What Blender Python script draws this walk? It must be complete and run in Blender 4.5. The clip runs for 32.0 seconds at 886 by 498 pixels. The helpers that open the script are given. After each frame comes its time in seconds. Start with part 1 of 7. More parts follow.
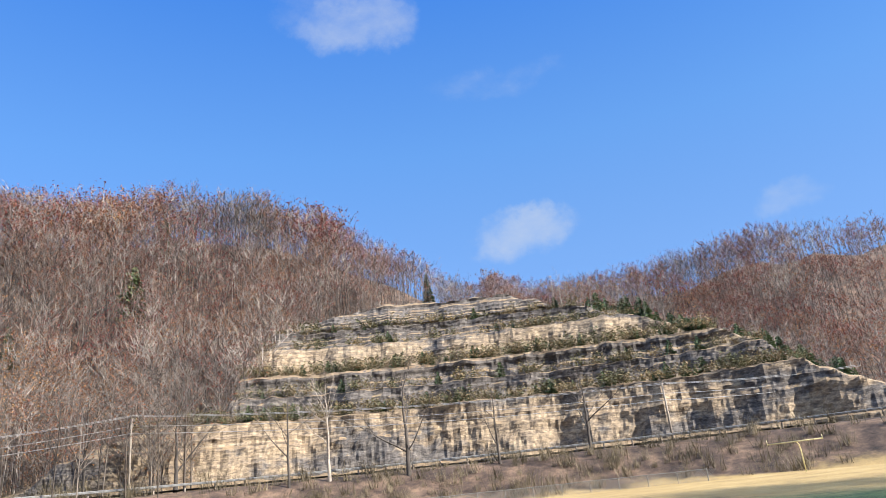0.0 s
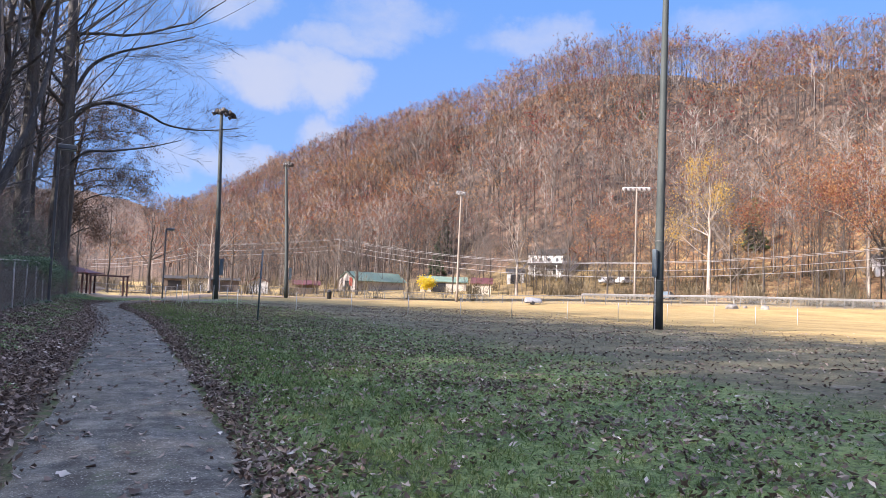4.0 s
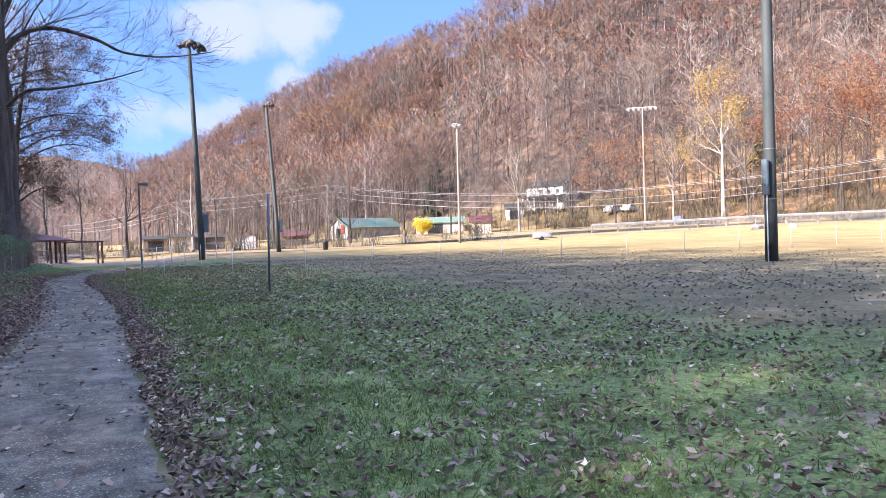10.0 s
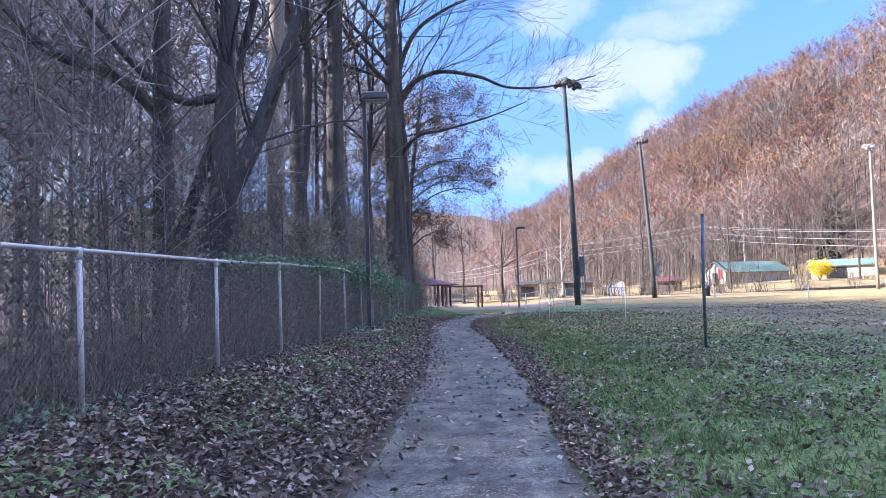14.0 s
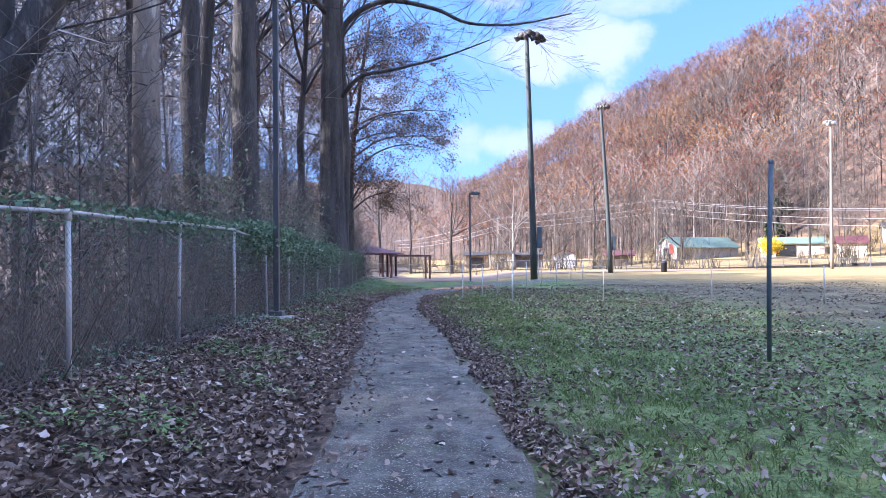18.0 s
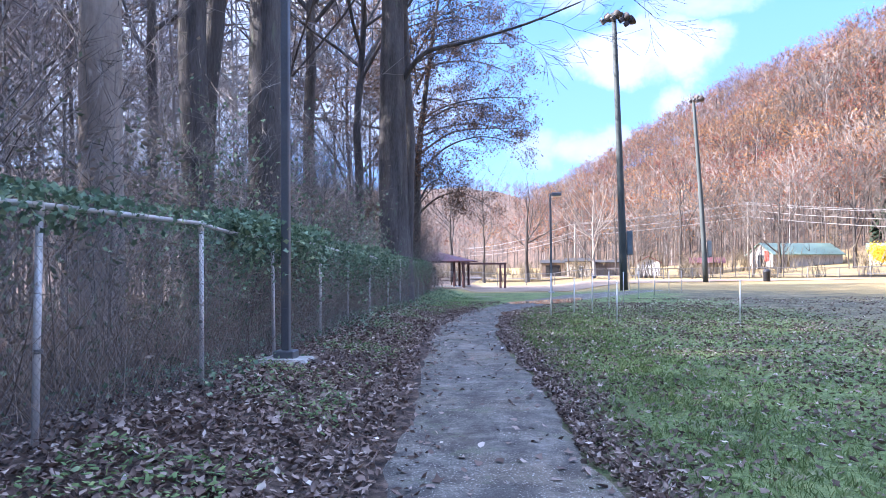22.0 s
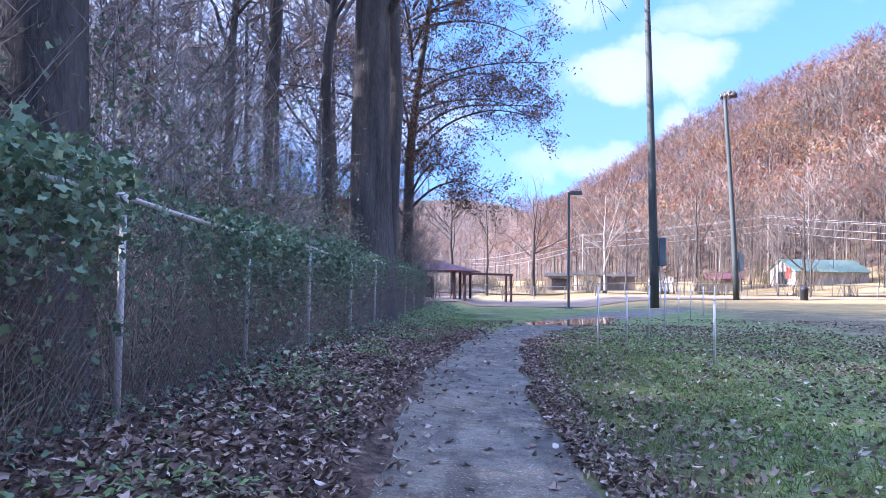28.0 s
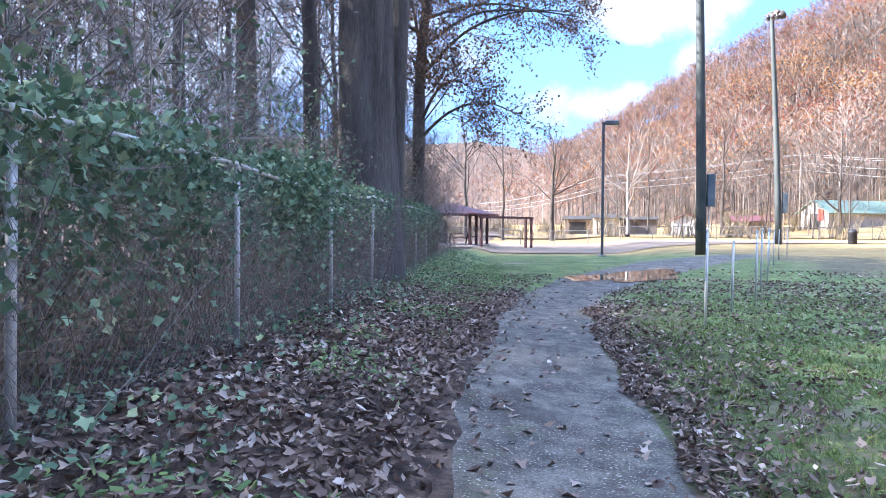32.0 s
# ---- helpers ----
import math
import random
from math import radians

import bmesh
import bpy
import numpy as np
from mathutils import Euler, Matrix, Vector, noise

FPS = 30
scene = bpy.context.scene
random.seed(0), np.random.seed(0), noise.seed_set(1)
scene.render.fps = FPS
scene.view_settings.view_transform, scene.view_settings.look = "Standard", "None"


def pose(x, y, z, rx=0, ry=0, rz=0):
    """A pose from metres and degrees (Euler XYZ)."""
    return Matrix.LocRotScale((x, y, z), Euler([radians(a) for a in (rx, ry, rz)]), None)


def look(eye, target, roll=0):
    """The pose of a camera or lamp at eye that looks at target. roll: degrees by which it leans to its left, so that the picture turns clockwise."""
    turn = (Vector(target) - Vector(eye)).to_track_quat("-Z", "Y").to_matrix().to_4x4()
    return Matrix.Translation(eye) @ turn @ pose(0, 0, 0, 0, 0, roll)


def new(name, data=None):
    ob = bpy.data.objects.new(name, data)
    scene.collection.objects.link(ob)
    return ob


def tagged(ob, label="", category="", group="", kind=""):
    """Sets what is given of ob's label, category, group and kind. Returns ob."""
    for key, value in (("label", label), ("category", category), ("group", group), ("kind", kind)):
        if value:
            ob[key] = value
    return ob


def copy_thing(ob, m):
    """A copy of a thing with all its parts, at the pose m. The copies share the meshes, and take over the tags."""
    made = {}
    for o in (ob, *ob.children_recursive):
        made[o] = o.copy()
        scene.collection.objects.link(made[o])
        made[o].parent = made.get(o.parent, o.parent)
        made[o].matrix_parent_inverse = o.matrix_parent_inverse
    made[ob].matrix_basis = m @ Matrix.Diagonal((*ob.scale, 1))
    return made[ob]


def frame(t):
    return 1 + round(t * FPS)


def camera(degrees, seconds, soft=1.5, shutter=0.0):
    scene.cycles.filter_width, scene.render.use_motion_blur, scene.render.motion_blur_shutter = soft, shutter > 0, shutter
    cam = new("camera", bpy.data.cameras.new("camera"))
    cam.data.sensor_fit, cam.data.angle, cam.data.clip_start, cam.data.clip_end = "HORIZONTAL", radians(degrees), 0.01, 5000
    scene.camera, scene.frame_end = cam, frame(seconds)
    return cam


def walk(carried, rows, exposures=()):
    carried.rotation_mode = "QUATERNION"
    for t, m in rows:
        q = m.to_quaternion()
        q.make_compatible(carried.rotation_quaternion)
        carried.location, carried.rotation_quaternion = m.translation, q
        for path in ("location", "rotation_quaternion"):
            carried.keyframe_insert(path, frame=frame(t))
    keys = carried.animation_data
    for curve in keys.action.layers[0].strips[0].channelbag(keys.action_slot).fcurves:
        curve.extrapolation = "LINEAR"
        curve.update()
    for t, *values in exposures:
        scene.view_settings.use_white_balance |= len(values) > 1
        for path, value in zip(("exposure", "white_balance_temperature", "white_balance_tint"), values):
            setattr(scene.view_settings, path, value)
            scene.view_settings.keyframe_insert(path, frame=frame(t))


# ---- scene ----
cam = camera(64.1, 32.0, soft=0.6)
PATH = [
    (0, (0.050, -1.150, 1.400), (1.078, -2.736, 2.055), -6.02),
    (0.5, (0.100, -0.850, 1.400), (1.448, -2.122, 2.150), -3.61),
    (1, (0.160, -0.500, 1.400), (1.797, -1.330, 2.196), -1.67),
    (1.5, (0.200, -0.100, 1.380), (2.042, -0.343, 2.121), 0.29),
    (2, (0.244, 0.420, 1.355), (2.106, 0.872, 1.928), 0.2),
    (2.2, (0.250, 0.620, 1.350), (2.043, 1.363, 1.831), -0.07),
    (2.6, (0.165, 1.290, 1.343), (1.641, 2.611, 1.619), 0.87),
    (3, (0.053, 1.964, 1.294), (1.215, 3.589, 1.377), -1.5),
    (3.5, (0.053, 2.659, 1.302), (0.983, 4.427, 1.404), 0.1),
    (4, (0.052, 3.303, 1.306), (0.853, 5.131, 1.431), 2.1),
    (4.5, (0.115, 3.905, 1.318), (0.909, 5.738, 1.416), 1.3),
    (6.5, (0.576, 6.257, 1.397), (1.233, 8.144, 1.309), -2.4),
    (7, (0.644, 6.896, 1.368), (1.352, 8.766, 1.325), -2.1),
    (7.5, (0.614, 7.516, 1.358), (1.356, 9.373, 1.328), -0.8),
    (8, (0.637, 8.229, 1.36), (1.451, 10.056, 1.335), -1.2),
    (8.5, (0.64, 8.941, 1.379), (1.553, 10.72, 1.333), -2.3),
    (9, (0.671, 9.661, 1.387), (1.639, 11.41, 1.323), -2.9),
    (9.5, (0.693, 10.384, 1.406), (1.631, 12.149, 1.346), -2.8),
    (10, (0.642, 11.118, 1.412), (1.488, 12.93, 1.37), -2.0),
    (10.5, (0.628, 11.796, 1.431), (1.366, 13.654, 1.408), -1.1),
    (11, (0.395, 12.339, 1.425), (1.041, 14.231, 1.413), -0.6),
    (11.5, (0.208, 12.961, 1.318), (0.772, 14.88, 1.312), -1.1),
    (12, (0.22, 13.672, 1.263), (0.692, 15.616, 1.259), -2.4),
    (12.5, (0.29, 14.418, 1.265), (0.581, 16.397, 1.284), -3.7),
    (13, (0.262, 15.133, 1.259), (0.345, 17.13, 1.325), -3.5),
    (13.5, (0.228, 15.803, 1.242), (0.13, 17.798, 1.35), -2.6),
    (15.5, (0.252, 18.601, 1.459), (0.152, 20.594, 1.593), -0.3),
    (16, (0.245, 19.195, 1.455), (0.197, 21.191, 1.57), -0.5),
    (16.5, (0.272, 19.799, 1.428), (0.262, 21.797, 1.517), -0.7),
    (17, (0.227, 20.406, 1.427), (0.246, 22.405, 1.487), -0.7),
    (17.5, (0.231, 21.041, 1.404), (0.264, 23.04, 1.447), -0.6),
    (18, (0.1, 21.651, 1.387), (0.126, 23.65, 1.42), -0.5),
    (18.5, (0.064, 22.228, 1.382), (0.058, 24.228, 1.404), -0.7),
    (19, (-0.014, 22.82, 1.383), (-0.081, 24.819, 1.39), -1.1),
    (19.1, (-0.019, 22.944, 1.384), (-0.103, 24.942, 1.388), -1.2),
    (19.5, (-0.03, 23.419, 1.4), (-0.167, 25.414, 1.385), -1.4),
    (20, (-0.069, 23.975, 1.382), (-0.271, 25.964, 1.361), -2.1),
    (20.5, (-0.158, 24.647, 1.417), (-0.381, 26.634, 1.399), -1.9),
    (21, (-0.152, 25.247, 1.463), (-0.365, 27.235, 1.467), -1.4),
    (21.5, (-0.158, 25.855, 1.446), (-0.346, 27.846, 1.478), -0.9),
    (22, (-0.14, 26.454, 1.455), (-0.319, 28.445, 1.511), -0.5),
    (22.5, (-0.032, 26.781, 1.457), (-0.252, 28.767, 1.528), -0.6),
    (23, (-0.097, 27.588, 1.495), (-0.371, 29.568, 1.571), -0.8),
    (23.5, (-0.112, 28.195, 1.532), (-0.442, 30.167, 1.609), -1.1),
    (24, (-0.137, 28.801, 1.506), (-0.459, 30.773, 1.581), -1.4),
    (24.5, (-0.137, 29.426, 1.521), (-0.361, 31.411, 1.605), -1.5),
    (25, (-0.25, 30.007, 1.548), (-0.334, 32.0, 1.695), -3.2),
    (25.5, (-0.311, 30.573, 1.496), (-0.332, 32.573, 1.514), -1.2),
    (27.5, (-0.647, 32.925, 1.341), (-0.769, 34.92, 1.415), -1.6),
    (28, (-0.623, 33.522, 1.319), (-0.805, 35.512, 1.409), 0.6),
    (28.5, (-0.717, 34.142, 1.297), (-0.94, 36.129, 1.336), 1.6),
    (29, (-0.764, 34.744, 1.299), (-1.046, 36.723, 1.36), 1.9),
    (29.5, (-0.842, 35.333, 1.313), (-1.164, 37.306, 1.355), 2.0),
    (30, (-0.882, 35.926, 1.316), (-1.207, 37.899, 1.325), 1.8),
    (30.5, (-0.935, 36.493, 1.353), (-1.254, 38.468, 1.344), 1.2),
    (31, (-1.043, 37.08, 1.353), (-1.334, 39.058, 1.323), 0.8),
    (31.5, (-1.119, 37.646, 1.348), (-1.375, 39.629, 1.299), 0.5),
    (32, (-1.267, 38.221, 1.322), (-1.48, 40.208, 1.254), 0.3),
]
walk(cam, [(t, look(e, g, r)) for t, e, g, r in PATH], [(0.0, 1.60, 6000, 7), (1.5, 1.60, 6000, 7), (2.0, 1.40, 6200, 10), (2.6, 1.35, 6300, 13), (3.0, 1.52, 6200, 16), (3.5, 1.64, 6150, 17), (8.0, 1.93, 6050, 18), (13.0, 2.21, 5550, 20), (18.5, 2.36, 5450, 20), (20.2, 2.82, 5800, 15), (21.0, 2.85, 5700, 16), (22.5, 2.58, 5400, 20), (24.0, 2.68, 5250, 23), (25.0, 2.48, 5250, 24), (26.0, 2.45, 5250, 24), (28.2, 2.46, 5250, 24), (29.0, 2.78, 5250, 22), (30.5, 2.77, 5500, 15), (32.0, 2.85, 5650, 14)])

# ---- light: low sun from behind the tree belt, blue sky with a few clouds ----
SUN_AZ, SUN_EL = -96.0, 28.0


def compass(az, el):
    a, e = radians(az), radians(el)
    return Vector((math.sin(a) * math.cos(e), math.cos(a) * math.cos(e), math.sin(e)))


sun = new("sun", bpy.data.lights.new("sun", "SUN"))
sun.data.energy, sun.data.angle, sun.data.color = 5.0, radians(0.6), (1.0, 0.90, 0.78)
sun.matrix_world = look(compass(SUN_AZ, SUN_EL) * 200, (0, 0, 0))

world = bpy.data.worlds.new("sky")
scene.world = world
world.use_nodes = True


class Nodes:
    """A short way to write node trees."""

    def __init__(self, tree):
        self.tree = tree

    def add(self, kind, *sources, **settings):
        n = self.tree.nodes.new("ShaderNode" + kind)
        for k, v in settings.items():
            setattr(n, k, v)
        for i, v in enumerate(sources):
            self.put(n.inputs[i], v)
        return n

    def put(self, socket, v):
        if v is None:
            return
        if isinstance(v, bpy.types.Node):
            v = v.outputs[0]
        if isinstance(v, bpy.types.NodeSocket):
            self.tree.links.new(v, socket)
        else:
            socket.default_value = v

    def math(self, op, a, b=0.0, clamp=False):
        return self.add("Math", a, b, operation=op, use_clamp=clamp)

    def vec(self, op, a, b=(0, 0, 0)):
        return self.add("VectorMath", a, b, operation=op)

    def noise(self, vector, scale, detail=4.0, rough=0.55):
        n = self.add("TexNoise")
        self.put(n.inputs["Vector"], vector)
        n.inputs["Scale"].default_value, n.inputs["Detail"].default_value, n.inputs["Roughness"].default_value = scale, detail, rough
        return n

    def ramp(self, fac, *stops):
        n = self.add("ValToRGB", fac)
        els = n.color_ramp.elements
        while len(els) < len(stops):
            els.new(0.5)
        for e, (p, c) in zip(els, stops):
            e.position, e.color = p, (*c, 1) if len(c) == 3 else c
        return n

    def mix(self, fac, a, b, how="MIX"):
        n = self.add("Mix", data_type="RGBA", blend_type=how)
        self.put(n.inputs[0], fac)
        for s, v in ((n.inputs[6], a), (n.inputs[7], b)):
            self.put(s, (*v, 1) if isinstance(v, tuple) and len(v) == 3 else v)
        return n.outputs[2]

    def smooth(self, v, lo, hi):
        n = self.add("MapRange", v, lo, hi, 0.0, 1.0)
        n.interpolation_type = "SMOOTHSTEP"
        return n


def make_sky():
    tree = world.node_tree
    tree.nodes.clear()
    n = Nodes(tree)
    sky = n.add("TexSky", sky_type="NISHITA", sun_disc=False, sun_elevation=radians(SUN_EL), sun_rotation=radians(SUN_AZ))
    sky.altitude, sky.air_density, sky.dust_density, sky.ozone_density = 300, 0.75, 0.1, 3.0
    at = n.add("TexCoord").outputs["Generated"]
    wob = n.noise(at, 9.0, 6.0, 0.6).outputs["Color"]
    bent = n.vec("ADD", at, n.vec("MULTIPLY", n.vec("SUBTRACT", wob, (0.5, 0.5, 0.5)), (0.14, 0.14, 0.09)))
    puff = n.noise(n.vec("MULTIPLY", at, (1, 1, 1.8)), 14.0, 8.0, 0.62)
    total = None
    # azimuth, elevation, half width, half height in degrees, strength
    clouds = ((9, 16.2, 4.0, 2.0, 1.0), (14, 16.0, 3.6, 2.2, 1.0), (15, 19.2, 4.5, 1.3, 0.6), (19, 22, 5, 1.4, 0.55), (14, 12.2, 2.6, 1.6, 0.75), (11.5, 17.3, 4, 1.6, 0.8),
              (8, 9.2, 3.2, 1.4, 0.7), (31, 20.3, 5, 1.4, 0.6), (46, 20.3, 7, 1.2, 0.4), (6, 21.5, 3.6, 1.5, 0.65), (3, 9.5, 3, 1.6, 0.55), (4.5, 16, 2, 1.6, 0.25))
    clouds += ((79.5, 31.0, 4.2, 2.6, 0.8), (84, 28.2, 5, 3.0, 1.0), (89, 28.6, 4, 2.2, 0.8), (93, 30.0, 3.2, 2.4, 0.8), (57, 24, 3, 1.2, 0.35), (45, 20.5, 5, 1.4, 0.5),
              (17, 21, 4, 2, 0.55), (31, 20, 4, 1.5, 0.5), (141, 37.5, 4.5, 2.4, 0.55), (137, 39, 3, 2, 0.3), (154, 19.6, 3.8, 1.8, 0.6), (153, 32, 5, 1.8, 0.22), (176, 18, 3, 1.5, 0.3),
              (-12, 13, 9, 5, 0.75), (-30, 14, 14, 8, 1.0), (-22, 24, 13, 7, 0.9), (-50, 22, 20, 12, 1.1), (-80, 30, 26, 14, 1.0))
    for az, el, w, h, k in clouds:
        c = compass(az, el)
        right = Vector((math.cos(radians(az)), -math.sin(radians(az)), 0))
        up = right.cross(c)
        dx = n.math("DIVIDE", n.vec("DOT_PRODUCT", bent, tuple(right)).outputs["Value"], math.sin(radians(w)))
        dy = n.math("DIVIDE", n.vec("DOT_PRODUCT", n.vec("SUBTRACT", bent, tuple(c)), tuple(up)).outputs["Value"], math.sin(radians(h)))
        ahead = n.math("GREATER_THAN", n.vec("DOT_PRODUCT", at, tuple(c)).outputs["Value"], 0.5)
        r2 = n.math("ADD", n.math("MULTIPLY", dx, dx), n.math("MULTIPLY", dy, dy))
        body = n.math("MULTIPLY", n.math("MULTIPLY", n.smooth(r2, 1.7, 0.0), k), ahead)
        total = body if total is None else n.math("MAXIMUM", total, body)
    cover = n.smooth(n.math("ADD", total, n.math("MULTIPLY", n.math("SUBTRACT", puff, 0.5), 0.75)), 0.02, 1.05)
    cover = n.math("MULTIPLY", cover, n.smooth(total, 0.0, 0.2))
    tint = n.mix(1.0, sky.outputs[0], (0.50, 0.72, 0.97), "MULTIPLY")
    height = n.add("SeparateXYZ", at).outputs[2]
    clear = n.ramp(height, (0.0, (0.80, 1.06, 1.48)), (0.16, (0.66, 0.95, 1.50)), (0.30, (0.58, 0.98, 1.72)), (0.45, (0.42, 0.92, 1.88)), (0.64, (0.18, 0.62, 1.88)))
    tint = n.mix(0.76, tint, clear)
    mixed = n.mix(n.math("MULTIPLY", cover, 0.8), tint, (1.58, 1.66, 1.86))
    # broken bright cloud above the view, added to fill the shaded ground
    fill_cloud = n.noise(n.vec("ADD", bent, (3.1, 1.7, 0.4)), 3.2, 7.0, 0.6)
    high = n.math("MULTIPLY", n.smooth(fill_cloud, 0.37, 0.52), n.smooth(height, 0.63, 0.80))
    mixed = n.mix(high, mixed, (4.7, 5.6, 7.1))
    out = n.add("OutputWorld", n.add("Background", mixed, 0.135))


make_sky()


# ---- materials ----
def material(name, rough=0.8, metal=0.0):
    m = bpy.data.materials.new(name)
    m.use_nodes = True
    n = Nodes(m.node_tree)
    b = m.node_tree.nodes["Principled BSDF"]
    b.inputs["Roughness"].default_value, b.inputs["Metallic"].default_value = rough, metal
    b.inputs["Specular IOR Level"].default_value = 0.3
    return m, n, b


def surface(name, dark, light, scale=3.0, fine=40.0, rough=0.8, metal=0.0, bump=0.3, spots=None, per_piece=0.0, stretch=(1, 1, 1), depth=0.01):
    """A surface with large stains and fine grain, in metres."""
    m, n, b = material(name, rough, metal)
    at = n.vec("MULTIPLY", n.add("TexCoord").outputs["Object"], stretch)
    big, small = n.noise(at, scale, 5), n.noise(at, fine, 6, 0.65)
    f = n.math("ADD", n.math("MULTIPLY", big, 0.6), n.math("MULTIPLY", small, 0.4))
    col = n.ramp(f, (0.33, dark), (0.66, light)).outputs[0]
    if spots:
        col = n.mix(n.smooth(n.noise(at, scale * 2.3, 4, 0.7), 0.58, 0.72), col, spots)
    if per_piece:
        r = n.add("ObjectInfo").outputs["Random"]
        col = n.mix(1.0, col, n.ramp(r, (0.0, (1 - per_piece,) * 3), (1.0, (1 + per_piece,) * 3)).outputs[0], "MULTIPLY")
    n.put(b.inputs["Base Color"], col)
    if bump:
        k = n.add("Bump")
        k.inputs["Strength"].default_value, k.inputs["Distance"].default_value = bump, depth
        n.put(k.inputs["Height"], f)
        n.put(b.inputs["Normal"], k)
    return m


def leafy(name, *stops, rough=0.75, attribute="tint", through_light=0.25, single=0.25):
    """Leaves or twigs whose colour varies plant by plant."""
    m, n, b = material(name, rough)
    v = n.add("Attribute", attribute_name=attribute).outputs["Fac"]
    isl = n.add("NewGeometry").outputs["Random Per Island"]
    f = n.math("ADD", n.math("MULTIPLY", v, 1 - single), n.math("MULTIPLY", isl, single))
    col = n.ramp(f, *stops).outputs[0]
    n.put(b.inputs["Base Color"], col)
    if through_light:
        tr = n.add("BsdfTranslucent")
        n.put(tr.inputs[0], col)
        mx = n.add("MixShader", through_light, b, tr)
        n.put(m.node_tree.nodes["Material Output"].inputs[0], mx)
    return m


M = {}
M["bark"] = surface("bark", (0.03, 0.028, 0.027), (0.165, 0.15, 0.14), 1.0, 11.0, 0.95, bump=1.0, stretch=(3, 3, 0.45), depth=0.08, spots=(0.15, 0.16, 0.12))
M["mottled_bark"] = surface("mottled_bark", (0.045, 0.042, 0.042), (0.15, 0.14, 0.135), 1.0, 12.0, 0.95, bump=0.9, stretch=(2, 2, 0.7), depth=0.06, spots=(0.42, 0.38, 0.35))
M["pale_bark"] = surface("pale_bark", (0.16, 0.13, 0.105), (0.42, 0.36, 0.30), 0.7, 9.0, 0.9, bump=0.5, stretch=(2, 2, 0.6), spots=(0.6, 0.55, 0.48))
M["grey_bark"] = surface("grey_bark", (0.028, 0.023, 0.02), (0.10, 0.085, 0.074), 0.8, 9.0, 0.95, bump=0.5, stretch=(2, 2, 0.6))
M["galvanised"] = surface("galvanised", (0.50, 0.49, 0.465), (0.73, 0.715, 0.68), 4, 60, 0.5, 0.25, 0.15, spots=(0.33, 0.28, 0.22), depth=0.003)
M["wire"] = surface("wire", (0.12, 0.12, 0.117), (0.25, 0.25, 0.24), 3, 50, 0.6, 0.3, 0)
M["stone"] = surface("stone", (0.11, 0.10, 0.09), (0.27, 0.25, 0.225), 1.5, 18, 0.9, 0, 0.6)
M["far_wire"] = surface("far_wire", (0.12, 0.117, 0.112), (0.23, 0.224, 0.215), 3, 50, 0.6, 0.3, 0)
M["dark_pole"] = surface("dark_pole", (0.030, 0.038, 0.036), (0.075, 0.085, 0.08), 1.5, 30, 0.7, 0.0, 0.3, stretch=(2, 2, 0.3))
M["wood_pole"] = surface("wood_pole", (0.14, 0.115, 0.09), (0.34, 0.29, 0.24), 1.2, 20, 0.9, 0, 0.4, stretch=(4, 4, 0.3))
M["bronze_pole"] = surface("bronze_pole", (0.085, 0.092, 0.10), (0.15, 0.16, 0.17), 2, 40, 0.36, 0.3, 0.05)
M["concrete"] = surface("concrete", (0.26, 0.25, 0.23), (0.46, 0.44, 0.41), 3, 60, 0.9, 0, 0.5, spots=(0.15, 0.14, 0.12))
M["yellow_paint"] = surface("yellow_paint", (0.50, 0.43, 0.20), (0.66, 0.58, 0.33), 2, 30, 0.5, 0, 0.05)
M["white_paint"] = surface("white_paint", (0.42, 0.41, 0.395), (0.64, 0.63, 0.61), 0.8, 12, 0.6, 0, 0.1, spots=(0.5, 0.48, 0.44))
M["barn_white"] = surface("barn_white", (0.24, 0.215, 0.195), (0.42, 0.385, 0.355), 0.7, 12, 0.8, 0, 0.2, spots=(0.20, 0.14, 0.11))
M["tan_paint"] = surface("tan_paint", (0.42, 0.37, 0.30), (0.56, 0.50, 0.41), 0.8, 12, 0.7, 0, 0.1)
M["brick_red"] = surface("brick_red", (0.26, 0.085, 0.06), (0.40, 0.15, 0.10), 1.0, 14, 0.85, 0, 0.2)
M["barn_wood"] = surface("barn_wood", (0.10, 0.075, 0.06), (0.26, 0.20, 0.16), 0.8, 16, 0.9, 0, 0.3, stretch=(3, 3, 0.4))
M["shingle"] = surface("shingle", (0.022, 0.02, 0.019), (0.062, 0.057, 0.054), 0.8, 25, 0.9, 0, 0.3)
M["red_roof"] = surface("red_roof", (0.075, 0.025, 0.028), (0.14, 0.045, 0.045), 0.8, 25, 0.6, 0, 0.2)
M["green_roof"] = surface("green_roof", (0.115, 0.175, 0.13), (0.19, 0.255, 0.195), 0.5, 12, 0.5, 0.1, 0.1)
M["maroon_wood"] = surface("maroon_wood", (0.055, 0.028, 0.026), (0.12, 0.06, 0.055), 1, 20, 0.7, 0, 0.2)
M["dark"] = surface("dark", (0.012, 0.012, 0.014), (0.035, 0.035, 0.038), 2, 20, 0.55, 0, 0.1)
M["lamp_shell"] = surface("lamp_shell", (0.20, 0.19, 0.18), (0.42, 0.40, 0.38), 3, 20, 0.45, 0.5, 0.05)
M["brown_shell"] = surface("brown_shell", (0.10, 0.075, 0.06), (0.22, 0.17, 0.14), 3, 20, 0.5, 0.2, 0.05)
M["dark_shell"] = surface("dark_shell", (0.025, 0.02, 0.018), (0.08, 0.065, 0.055), 3, 20, 0.5, 0.1, 0.05)
M["red_paint"] = surface("red_paint", (0.22, 0.045, 0.035), (0.36, 0.09, 0.065), 1.5, 20, 0.7, 0, 0.1)
